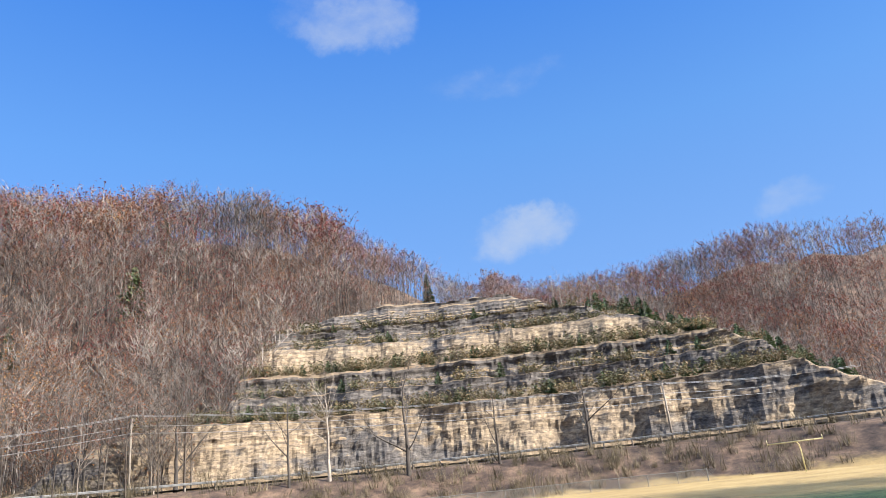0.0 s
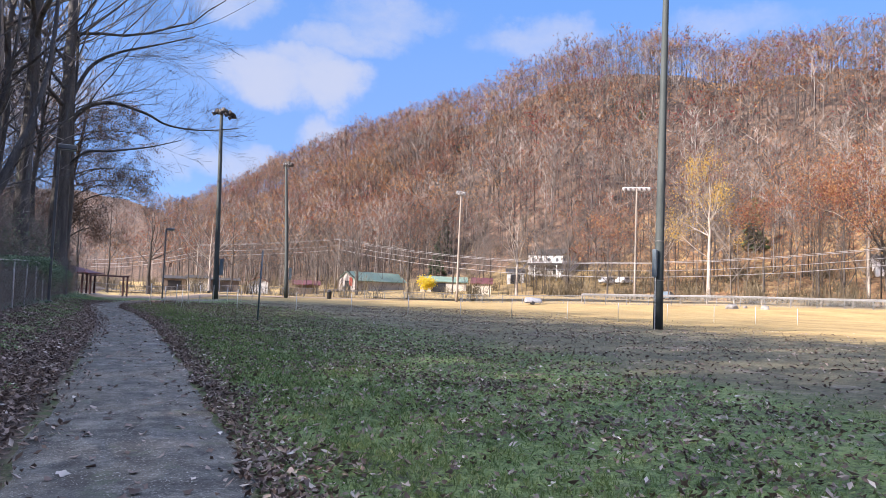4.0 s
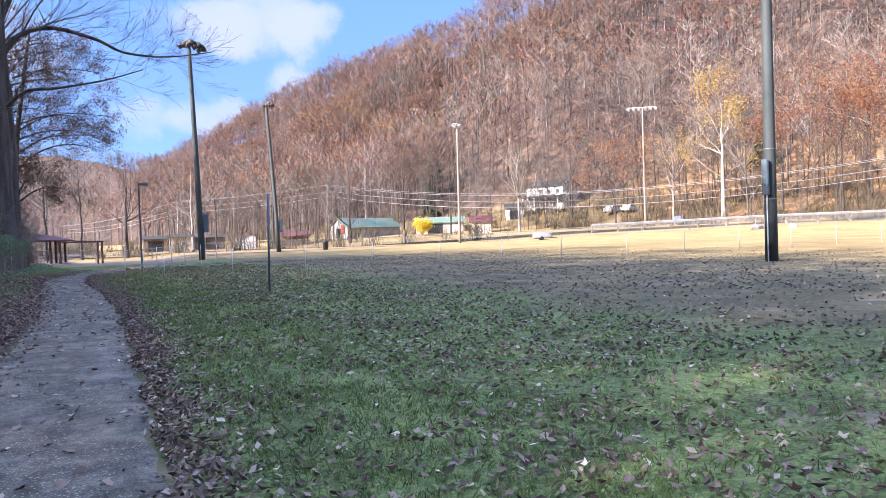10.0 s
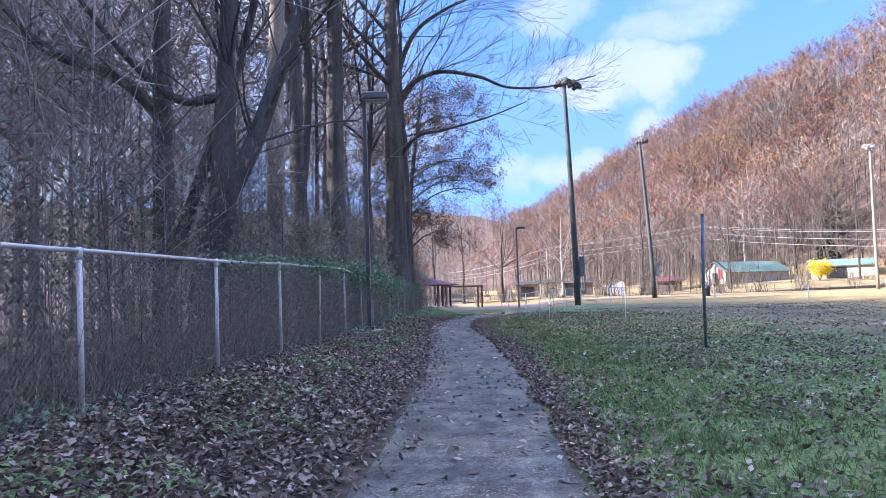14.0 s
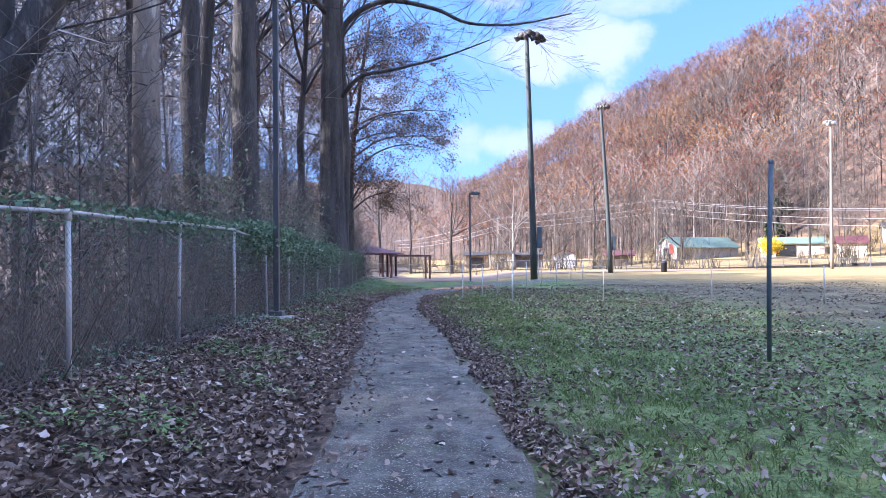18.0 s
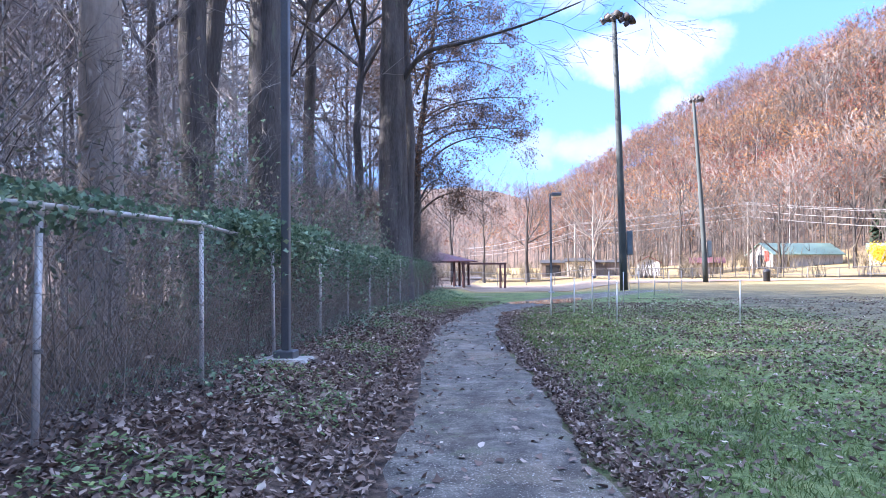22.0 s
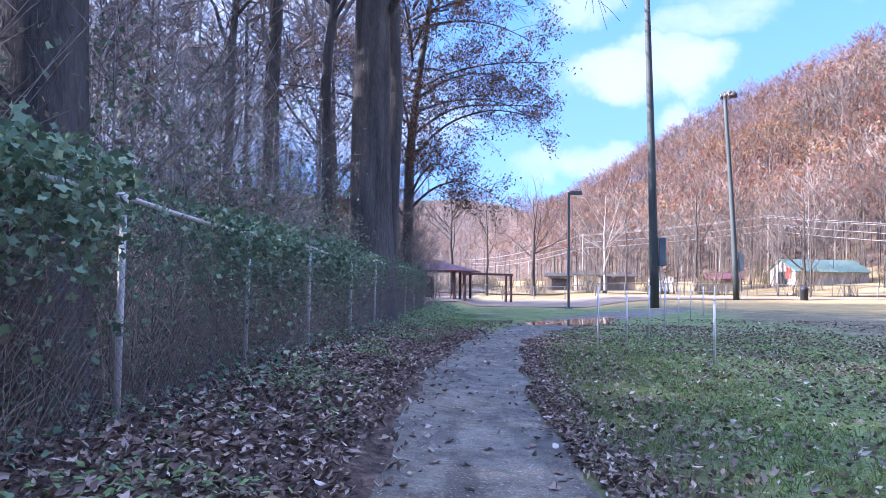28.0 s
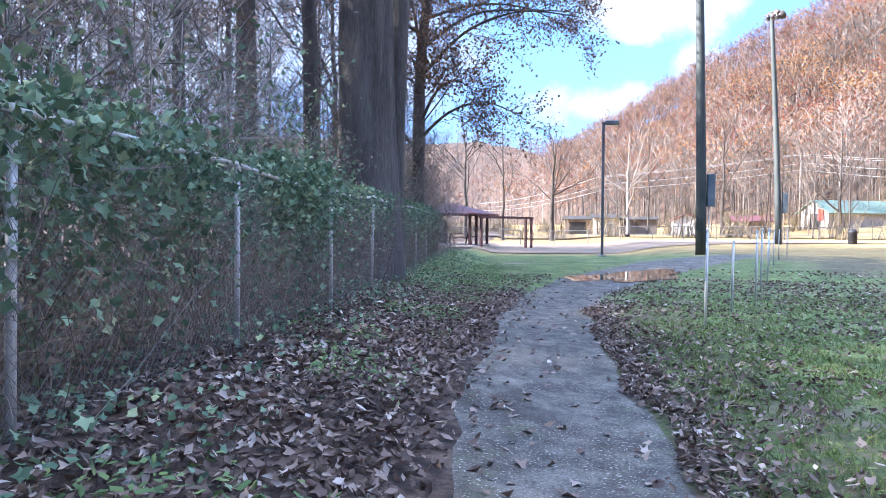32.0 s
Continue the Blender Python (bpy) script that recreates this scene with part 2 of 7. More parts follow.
M["steel_box"] = surface("steel_box", (0.075, 0.10, 0.12), (0.15, 0.185, 0.205), 2, 20, 0.5, 0.2, 0.05)
M["gravel"] = surface("gravel", (0.15, 0.105, 0.072), (0.27, 0.195, 0.135), 0.35, 20, 0.95, 0, 0.4)
M["road"] = surface("road", (0.07, 0.07, 0.072), (0.14, 0.137, 0.13), 0.5, 30, 0.9, 0, 0.2)
M["trim_white"] = surface("trim_white", (0.70, 0.69, 0.66), (0.82, 0.81, 0.79), 2, 20, 0.6, 0, 0.05)

m_, n_, b_ = material("window_glass", 0.08)
b_.inputs["Base Color"].default_value = (0.07, 0.078, 0.085, 1)
b_.inputs["Specular IOR Level"].default_value = 0.6
M["pane"] = m_
m_, n_, b_ = material("lens_glass", 0.15)
b_.inputs["Base Color"].default_value = (0.42, 0.43, 0.45, 1)
M["lens"] = m_
m_, n_, b_ = material("puddle_water", 0.02)
b_.inputs["Base Color"].default_value = (0.035, 0.03, 0.026, 1)
b_.inputs["Specular IOR Level"].default_value = 0.5
M["water"] = m_

M["hill_trunk"] = leafy("hill_trunk", (0.0, (0.03, 0.024, 0.022)), (0.55, (0.07, 0.058, 0.051)), (0.8, (0.13, 0.11, 0.097)), (1.0, (0.30, 0.265, 0.235)), through_light=0.0, single=0.1)
TW = ((0.0, (0.034, 0.027, 0.024)), (0.35, (0.088, 0.069, 0.059)), (0.7, (0.175, 0.145, 0.122)), (1.0, (0.29, 0.25, 0.215)))
M["hill_twig"] = leafy("hill_twig", *TW, through_light=0.0, single=0.1)
M["roadside_twig"] = leafy("roadside_twig", (0.0, (0.035, 0.027, 0.022)), (0.6, (0.085, 0.066, 0.053)), (1.0, (0.17, 0.14, 0.115)), through_light=0.0, single=0.1)
M["brush_twig"] = leafy("brush_twig", (0.0, (0.05, 0.044, 0.04)), (0.4, (0.135, 0.118, 0.106)), (0.75, (0.27, 0.24, 0.215)), (1.0, (0.44, 0.40, 0.355)), through_light=0.0, single=0.15)
M["dry_brush"] = leafy("dry_brush", (0.0, (0.05, 0.042, 0.024)), (0.5, (0.115, 0.09, 0.055)), (1.0, (0.22, 0.175, 0.11)), through_light=0.1)
M["grey_twig"] = leafy("grey_twig", (0.0, (0.13, 0.115, 0.112)), (0.35, (0.205, 0.182, 0.175)), (0.7, (0.28, 0.255, 0.245)), (1.0, (0.38, 0.35, 0.335)), through_light=0.0)
M["hill_leaf"] = leafy("hill_leaf", (0.0, (0.19, 0.034, 0.03)), (0.2, (0.16, 0.056, 0.038)), (0.45, (0.21, 0.088, 0.046)), (0.7, (0.25, 0.118, 0.05)), (1.0, (0.36, 0.205, 0.075)), through_light=0.3, single=0.1)
M["evergreen"] = leafy("evergreen", (0.0, (0.028, 0.05, 0.026)), (0.6, (0.06, 0.095, 0.042)), (1.0, (0.11, 0.14, 0.055)), through_light=0.15)
M["yellow_leaf"] = leafy("yellow_leaf", (0.0, (0.36, 0.19, 0.035)), (0.6, (0.45, 0.29, 0.06)), (1.0, (0.40, 0.33, 0.10)), through_light=0.35)
M["bright_yellow"] = leafy("bright_yellow", (0.0, (0.62, 0.45, 0.02)), (1.0, (0.80, 0.64, 0.04)), through_light=0.3)
M["oak_leaf"] = leafy("oak_leaf", (0.0, (0.09, 0.052, 0.036)), (0.5, (0.175, 0.108, 0.072)), (1.0, (0.29, 0.19, 0.125)), through_light=0.3)
M["ivy"] = leafy("ivy", (0.0, (0.07, 0.12, 0.075)), (0.5, (0.145, 0.225, 0.135)), (0.85, (0.25, 0.345, 0.205)), (1.0, (0.42, 0.45, 0.24)), rough=0.62, through_light=0.2)
M["bramble"] = leafy("bramble", (0.0, (0.08, 0.11, 0.07)), (0.35, (0.15, 0.18, 0.115)), (0.55, (0.20, 0.165, 0.13)), (0.8, (0.30, 0.24, 0.185)), (1.0, (0.46, 0.39, 0.31)), through_light=0.25)
M["ledge_brush"] = leafy("ledge_brush", (0.0, (0.045, 0.05, 0.024)), (0.4, (0.10, 0.095, 0.045)), (0.7, (0.16, 0.115, 0.065)), (1.0, (0.26, 0.20, 0.09)), through_light=0.2)
M["weed_green"] = leafy("weed_green", (0.0, (0.08, 0.13, 0.055)), (0.5, (0.15, 0.23, 0.09)), (1.0, (0.27, 0.34, 0.13)), through_light=0.3)
M["litter"] = leafy("litter", (0.0, (0.06, 0.04, 0.033)), (0.35, (0.14, 0.095, 0.075)), (0.62, (0.255, 0.185, 0.15)), (0.84, (0.42, 0.335, 0.28)), (1.0, (0.68, 0.61, 0.54)), through_light=0.1)
M["weed"] = leafy("weed", (0.0, (0.10, 0.076, 0.058)), (0.5, (0.20, 0.155, 0.118)), (1.0, (0.38, 0.31, 0.235)), through_light=0.1)
M["grass"] = leafy("grass", (0.0, (0.07, 0.098, 0.032)), (0.3, (0.122, 0.175, 0.055)), (0.65, (0.198, 0.255, 0.086)), (0.85, (0.275, 0.305, 0.125)), (1.0, (0.42, 0.37, 0.22)), through_light=0.35)


def make_ground_material():
    m, n, b = material("ground_cover", 0.95)
    at = n.add("TexCoord").outputs["Object"]
    wood, dry, bank, thin, rust = (n.add("Attribute", attribute_name=a).outputs["Fac"] for a in ("wood", "dry", "bank", "thin", "rust"))
    big, mid, small, grit = n.noise(at, 0.12, 4), n.noise(at, 0.9, 5, 0.6), n.noise(at, 7, 6, 0.65), n.noise(at, 28, 5, 0.75)
    f = n.math("ADD", n.math("MULTIPLY", mid, 0.30), n.math("ADD", n.math("MULTIPLY", small, 0.36), n.math("MULTIPLY", grit, 0.34)))
    lawn = n.ramp(f, (0.38, (0.036, 0.032, 0.023)), (0.45, (0.078, 0.096, 0.036)), (0.52, (0.148, 0.20, 0.068)), (0.60, (0.228, 0.258, 0.10))).outputs[0]
    tan = n.ramp(n.math("ADD", n.math("MULTIPLY", f, 0.6), n.math("MULTIPLY", n.noise(n.vec("MULTIPLY", at, (1, 0.5, 1)), 0.25, 6, 0.65), 0.4)), (0.36, (0.17, 0.115, 0.05)), (0.5, (0.32, 0.218, 0.085)), (0.62, (0.44, 0.315, 0.135))).outputs[0]
    mud = n.ramp(f, (0.3, (0.15, 0.115, 0.09)), (0.7, (0.36, 0.285, 0.215))).outputs[0]
    leaf = n.ramp(small, (0.36, (0.022, 0.016, 0.013)), (0.5, (0.065, 0.044, 0.034)), (0.66, (0.17, 0.12, 0.09))).outputs[0]
    # woodland litter; near-black patches put the shade between trees into its colour
    shaded_floor = n.ramp(n.noise(at, 0.30, 7, 0.75), (0.34, (0.018, 0.012, 0.010)), (0.5, (0.078, 0.05, 0.035)), (0.66, (0.20, 0.128, 0.082))).outputs[0]
    d = n.smooth(n.math("ADD", dry, n.math("MULTIPLY", n.math("SUBTRACT", mid, 0.5), 0.9)), 0.25, 0.75)
    bald = n.ramp(f, (0.36, (0.05, 0.04, 0.028)), (0.5, (0.125, 0.105, 0.062)), (0.62, (0.25, 0.205, 0.125))).outputs[0]
    worn = n.smooth(n.math("ADD", thin, n.math("MULTIPLY", n.math("SUBTRACT", n.noise(at, 0.33, 5, 0.65), 0.5), 1.5)), 0.3, 0.7)
    col = n.mix(d, n.mix(n.math("MULTIPLY", worn, 0.93), lawn, bald), tan)
    col = n.mix(n.math("MULTIPLY", n.smooth(n.noise(at, 0.5, 5, 0.7), 0.56, 0.70), n.math("SUBTRACT", 1.0, d)), col, mud)
    col = n.mix(n.smooth(n.math("ADD", bank, n.math("MULTIPLY", n.math("SUBTRACT", small, 0.5), 0.8)), 0.35, 0.65), col, leaf)
    col = n.mix(n.smooth(n.math("ADD", wood, n.math("MULTIPLY", n.math("SUBTRACT", mid, 0.5), 0.5)), 0.3, 0.7), col, shaded_floor)
    fallen = n.ramp(n.noise(at, 0.5, 6, 0.7), (0.36, (0.085, 0.048, 0.026)), (0.5, (0.20, 0.108, 0.05)), (0.64, (0.31, 0.21, 0.09))).outputs[0]
    col = n.mix(n.smooth(n.math("ADD", rust, n.math("MULTIPLY", n.math("SUBTRACT", n.noise(at, 0.09, 4, 0.6), 0.5), 1.4)), 0.35, 0.65), col, fallen)
    n.put(b.inputs["Base Color"], col)
    k = n.add("Bump")
    k.inputs["Strength"].default_value, k.inputs["Distance"].default_value = 0.7, 0.05
    n.put(k.inputs["Height"], n.math("ADD", small, n.math("MULTIPLY", grit, 0.5)))
    n.put(b.inputs["Normal"], k)
    return m


M["ground"] = make_ground_material()


def make_path_material():
    m, n, b = material("worn_asphalt", 0.85)
    at = n.add("TexCoord").outputs["Object"]
    big, mid, grit = n.noise(at, 0.55, 5, 0.6), n.noise(at, 3.0, 8, 0.75), n.noise(at, 60, 5, 0.8)
    f = n.math("ADD", n.math("MULTIPLY", mid, 0.55), n.math("MULTIPLY", grit, 0.45))
    col = n.ramp(f, (0.40, (0.04, 0.036, 0.032)), (0.5, (0.115, 0.105, 0.092)), (0.60, (0.25, 0.228, 0.195))).outputs[0]
    earth = n.ramp(f, (0.36, (0.10, 0.08, 0.06)), (0.64, (0.29, 0.24, 0.18))).outputs[0]
    col = n.mix(n.math("MULTIPLY", n.smooth(big, 0.46, 0.66), 0.75), col, earth)
    # damp dark streaks along the way and mossy patches
    run = n.noise(n.vec("MULTIPLY", at, (1.6, 0.5, 1)), 1.6, 6, 0.65)
    col = n.mix(n.math("MULTIPLY", n.smooth(run, 0.50, 0.64), 0.7), col, (0.062, 0.053, 0.045))
    col = n.mix(n.math("MULTIPLY", n.smooth(n.noise(n.vec("ADD", at, (7, 3, 0)), 2.2, 5, 0.75), 0.54, 0.66), 0.65), col, (0.115, 0.125, 0.075))
    clod = n.noise(at, 14.0, 6, 0.75)
    col = n.mix(n.math("MULTIPLY", n.smooth(clod, 0.54, 0.68), 0.6), col, (0.05, 0.042, 0.034))
    pale = n.math("MULTIPLY", n.smooth(n.noise(at, 64.0, 2, 0.5), 0.62, 0.67), n.smooth(n.noise(at, 1.1, 4, 0.6), 0.32, 0.56))
    col = n.mix(n.math("MULTIPLY", pale, 0.9), col, (0.50, 0.47, 0.42))
    n.put(b.inputs["Base Color"], col)
    wet = n.smooth(n.noise(at, 0.8, 4, 0.6), 0.5, 0.7)
    n.put(b.inputs["Roughness"], n.math("SUBTRACT", 0.92, n.math("MULTIPLY", wet, 0.3)))
    k = n.add("Bump")
    k.inputs["Strength"].default_value, k.inputs["Distance"].default_value = 0.7, 0.014
    n.put(k.inputs["Height"], n.math("ADD", n.math("ADD", grit, clod), n.math("MULTIPLY", pale, 0.5)))
    n.put(b.inputs["Normal"], k)
    return m


M["path"] = make_path_material()


def make_rock_material():
    m, n, b = material("layered_rock", 0.92)
    at = n.add("TexCoord").outputs["Object"]
    z = n.add("SeparateXYZ", at).outputs[2]
    drift = n.math("MULTIPLY", n.math("SUBTRACT", n.noise(at, 0.02, 3), 0.5), 2.4)
    lay = n.add("CombineXYZ", 0.0, 0.0, n.math("ADD", z, drift))
    stripes = n.noise(n.vec("MULTIPLY", lay, (1, 1, 1)), 0.55, 6, 0.75)
    grain = n.noise(n.vec("MULTIPLY", at, (1, 1, 2.5)), 0.8, 7, 0.7)
    patch = n.noise(n.vec("MULTIPLY", at, (1, 1, 1.8)), 0.06, 5, 0.65)
    thin = n.noise(lay, 2.6, 4, 0.7)
    f = n.math("ADD", n.math("ADD", n.math("MULTIPLY", stripes, 0.30), n.math("MULTIPLY", thin, 0.18)), n.math("MULTIPLY", grain, 0.52))
    grey = n.ramp(f, (0.38, (0.02, 0.018, 0.018)), (0.47, (0.06, 0.052, 0.048)), (0.57, (0.14, 0.122, 0.108)), (0.67, (0.36, 0.315, 0.27))).outputs[0]
    warm = n.ramp(f, (0.38, (0.042, 0.033, 0.027)), (0.46, (0.14, 0.105, 0.074)), (0.54, (0.27, 0.205, 0.135)), (0.65, (0.43, 0.345, 0.235))).outputs[0]
    level = n.add("MapRange", n.math("ADD", z, drift), 0.0, 44.0)
    kind = n.ramp(level, (0.10, (0.50,) * 3), (0.34, (0.62,) * 3), (0.37, (0.22,) * 3), (0.55, (0.34,) * 3), (0.59, (0.74,) * 3), (0.70, (0.66,) * 3), (0.74, (0.10,) * 3), (1.0, (0.05,) * 3)).outputs[0]
    col = n.mix(n.smooth(n.math("ADD", kind, n.math("MULTIPLY", n.math("SUBTRACT", patch, 0.5), 1.9)), 0.42, 0.58), grey, warm)
    drip = n.noise(n.vec("MULTIPLY", at, (1, 1, 0.16)), 0.45, 5, 0.7)
    col = n.mix(n.math("MULTIPLY", n.smooth(drip, 0.56, 0.72), 0.32), col, (0.075, 0.068, 0.062))
    up = n.add("SeparateXYZ", n.add("NewGeometry").outputs["True Normal"]).outputs[2]
    soil = n.ramp(grain, (0.3, (0.13, 0.085, 0.05)), (0.6, (0.24, 0.17, 0.10)), (0.75, (0.20, 0.19, 0.08))).outputs[0]
    col = n.mix(n.smooth(n.math("ADD", up, n.math("MULTIPLY", n.math("SUBTRACT", grain, 0.5), 0.5)), 0.62, 0.85), col, soil)
    n.put(b.inputs["Base Color"], col)
    k = n.add("Bump")
    k.inputs["Strength"].default_value, k.inputs["Distance"].default_value = 0.8, 0.5
    n.put(k.inputs["Height"], f)
    n.put(b.inputs["Normal"], k)
    return m


M["rock"] = make_rock_material()


# ---- mesh building ----
class Build:
    """Collects points and faces of one mesh."""

    def __init__(self):
        self.v, self.f = [], []

    def box(self, x0, y0, z0, x1, y1, z1, bevel=0.0):
        k, b = len(self.v), bevel
        if b <= 0:
            self.v += [(x, y, z) for z in (z0, z1) for y in (y0, y1) for x in (x0, x1)]
            self.f += [tuple(k + i for i in q) for q in ((0, 2, 3, 1), (4, 5, 7, 6), (0, 1, 5, 4), (2, 6, 7, 3), (0, 4, 6, 2), (1, 3, 7, 5))]
            return self
        rings = []
        for z, d in ((z0, b), (z0 + b, 0), (z1 - b, 0), (z1, b)):
            rings.append(len(self.v))
            e = b - d
            self.v += [(x0 + d, y0 + b, z), (x0 + b, y0 + d, z), (x1 - b, y0 + d, z), (x1 - d, y0 + b, z), (x1 - d, y1 - b, z), (x1 - b, y1 - d, z), (x0 + b, y1 - d, z), (x0 + d, y1 - b, z)]
        for a, c in zip(rings, rings[1:]):
            self.f += [(a + i, a + (i + 1) % 8, c + (i + 1) % 8, c + i) for i in range(8)]
        self.f += [tuple(rings[0] + i for i in range(7, -1, -1)), tuple(rings[-1] + i for i in range(8))]
        return self

    def tube(self, pts, radii, sides=8, cap=True, squash=None):
        rings, last = [], None
        pts = [Vector(p) for p in pts]
        for i, p in enumerate(pts):
            d = (pts[min(i + 1, len(pts) - 1)] - pts[max(i - 1, 0)])
            d = d.normalized() if d.length > 1e-9 else Vector((0, 0, 1))
            ref = last if last is not None else (Vector((1, 0, 0)) if abs(d.x) < 0.9 else Vector((0, 1, 0)))
            a = (ref - d * ref.dot(d)).normalized()
            last = a
            c = d.cross(a)
            r = radii[i] if hasattr(radii, "__len__") else radii
            rings.append(len(self.v))
            self.v += [tuple(p + (a * math.cos(2 * math.pi * j / sides) + c * math.sin(2 * math.pi * j / sides)) * r) for j in range(sides)]
        for a, c in zip(rings, rings[1:]):
            self.f += [(a + j, a + (j + 1) % sides, c + (j + 1) % sides, c + j) for j in range(sides)]
        if cap:
            self.f += [tuple(rings[0] + j for j in range(sides - 1, -1, -1)), tuple(rings[-1] + j for j in range(sides))]
        return self

    def lathe(self, profile, sides=16, x=0.0, y=0.0):
        """profile: (radius, height) rows from the bottom up."""
        rings = []
        for r, z in profile:
            rings.append(len(self.v))
            self.v += [(x + r * math.cos(2 * math.pi * j / sides), y + r * math.sin(2 * math.pi * j / sides), z) for j in range(sides)]
        for a, c in zip(rings, rings[1:]):
            self.f += [(a + j, a + (j + 1) % sides, c + (j + 1) % sides, c + j) for j in range(sides)]
        self.f += [tuple(rings[0] + j for j in range(sides - 1, -1, -1)), tuple(rings[-1] + j for j in range(sides))]
        return self

    def poly(self, *pts):
        k = len(self.v)
        self.v += [tuple(p) for p in pts]
        self.f.append(tuple(range(k, k + len(pts))))
        return self

    def slab(self, quad, down):
        """A plate: four corners, and the vector to its other side."""
        k, d = len(self.v), Vector(down)
        self.v += [tuple(p) for p in quad] + [tuple(Vector(p) + d) for p in quad]
        self.f += [(k, k + 1, k + 2, k + 3), (k + 7, k + 6, k + 5, k + 4)] + [(k + i, k + 4 + i, k + 4 + (i + 1) % 4, k + (i + 1) % 4) for i in range(4)]
        return self

    def mesh(self, name, mat, smooth=False):
        me = bpy.data.meshes.new(name)
        me.from_pydata(self.v, [], self.f)
        me.materials.append(mat)
        if smooth:
            me.polygons.foreach_set("use_smooth", [True] * len(me.polygons))
        me.update()
        return me


def part(name, shape, mat, parent=None, label="", smooth=False, at=None):
    me = shape if isinstance(shape, bpy.types.Mesh) else shape.mesh(name, mat, smooth)
    ob = new(name, me)
    ob.parent = parent
    if at is not None:
        ob.matrix_basis = at
    return tagged(ob, label)


def thing(name, label, category, at=None, group="", kind=""):
    ob = new(name)
    if at is not None:
        ob.matrix_basis = at
    return tagged(ob, label, category, group, kind)


def triangles(name, verts, tris, mat, attributes=None):
    """A large triangle mesh straight from arrays."""
    me = bpy.data.meshes.new(name)
    verts, tris = np.asarray(verts, np.float32), np.asarray(tris, np.int32)
    me.vertices.add(len(verts))
    me.vertices.foreach_set("co", verts.ravel())
    me.loops.add(tris.size)
    me.loops.foreach_set("vertex_index", tris.ravel())
    me.polygons.add(len(tris))
    me.polygons.foreach_set("loop_start", np.arange(0, tris.size, 3, dtype=np.int32))
    me.polygons.foreach_set("loop_total", np.full(len(tris), 3, np.int32))
    for key, values in (attributes or {}).items():
        a = me.attributes.new(key, "FLOAT", "POINT")
        a.data.foreach_set("value", np.asarray(values, np.float32))
    me.materials.append(mat)
    me.update(calc_edges=True)
    return me


# ---- the lie of the land, by bearing and distance from the start of the walk ----
BEARING = np.array([-180, -120, -60, -25, -10, -3, 0, 2.5, 4, 6, 10, 13, 16.5, 22, 27, 32, 36, 40, 45, 52, 58, 62, 68, 74, 81, 89, 95, 102, 111, 120, 125, 132, 138, 145, 149, 154, 158, 165, 172, 180.0])
SKYLINE = np.array([8, 9, 9, 8.2, 7.2, 7.4, 6.9, 6.4, 6.5, 7.8, 10, 11.5, 13.5, 15.4, 17.4, 20, 20.7, 20.7, 19.6, 20, 19.6, 20.3, 22.4, 23.3, 23.9, 23, 23, 25.2, 23.5, 23.8, 24.6, 24.5, 23, 20, 17.6, 15.5, 15.7, 15.8, 16.5, 15.4])
RIDGE = np.array([500, 600, 700, 900, 1100, 1100, 1050, 800, 660, 590, 490, 435, 390, 345, 315, 295, 290, 290, 298, 290, 278, 268, 262, 255, 248, 242, 238, 235, 230, 226, 222, 218, 214, 205, 210, 330, 400, 420, 430, 480.0])
FOOT = np.array([200, 300, 350, 380, 380, 330, 300, 250, 220, 205, 185, 172, 160, 150, 143, 136, 132, 128, 122, 116, 112, 110, 110, 110, 110, 110, 110, 108, 104, 100, 98, 97, 97, 98, 100, 140, 180, 200, 200, 200.0])
TREE_H = 18.5


def bearing_of(x, y):
    return np.degrees(np.arctan2(x, y)), np.hypot(x, y)


def wave(x, y, s, seed=0.0):
    """Smooth unevenness of about one, of wavelength s metres."""
    a, b = x / s * 6.283 + seed, y / s * 6.283 + seed * 1.7
    return (np.sin(a + 0.6 * np.sin(b * 0.7)) + np.sin(b * 1.13 + 0.8 * np.sin(a * 0.63)) + np.sin((a + b) * 0.71 + 2.0)) / 3


def smoothstep(v, lo, hi):
    u = np.clip((v - lo) / (hi - lo), 0, 1)
    return u * u * (3 - 2 * u)


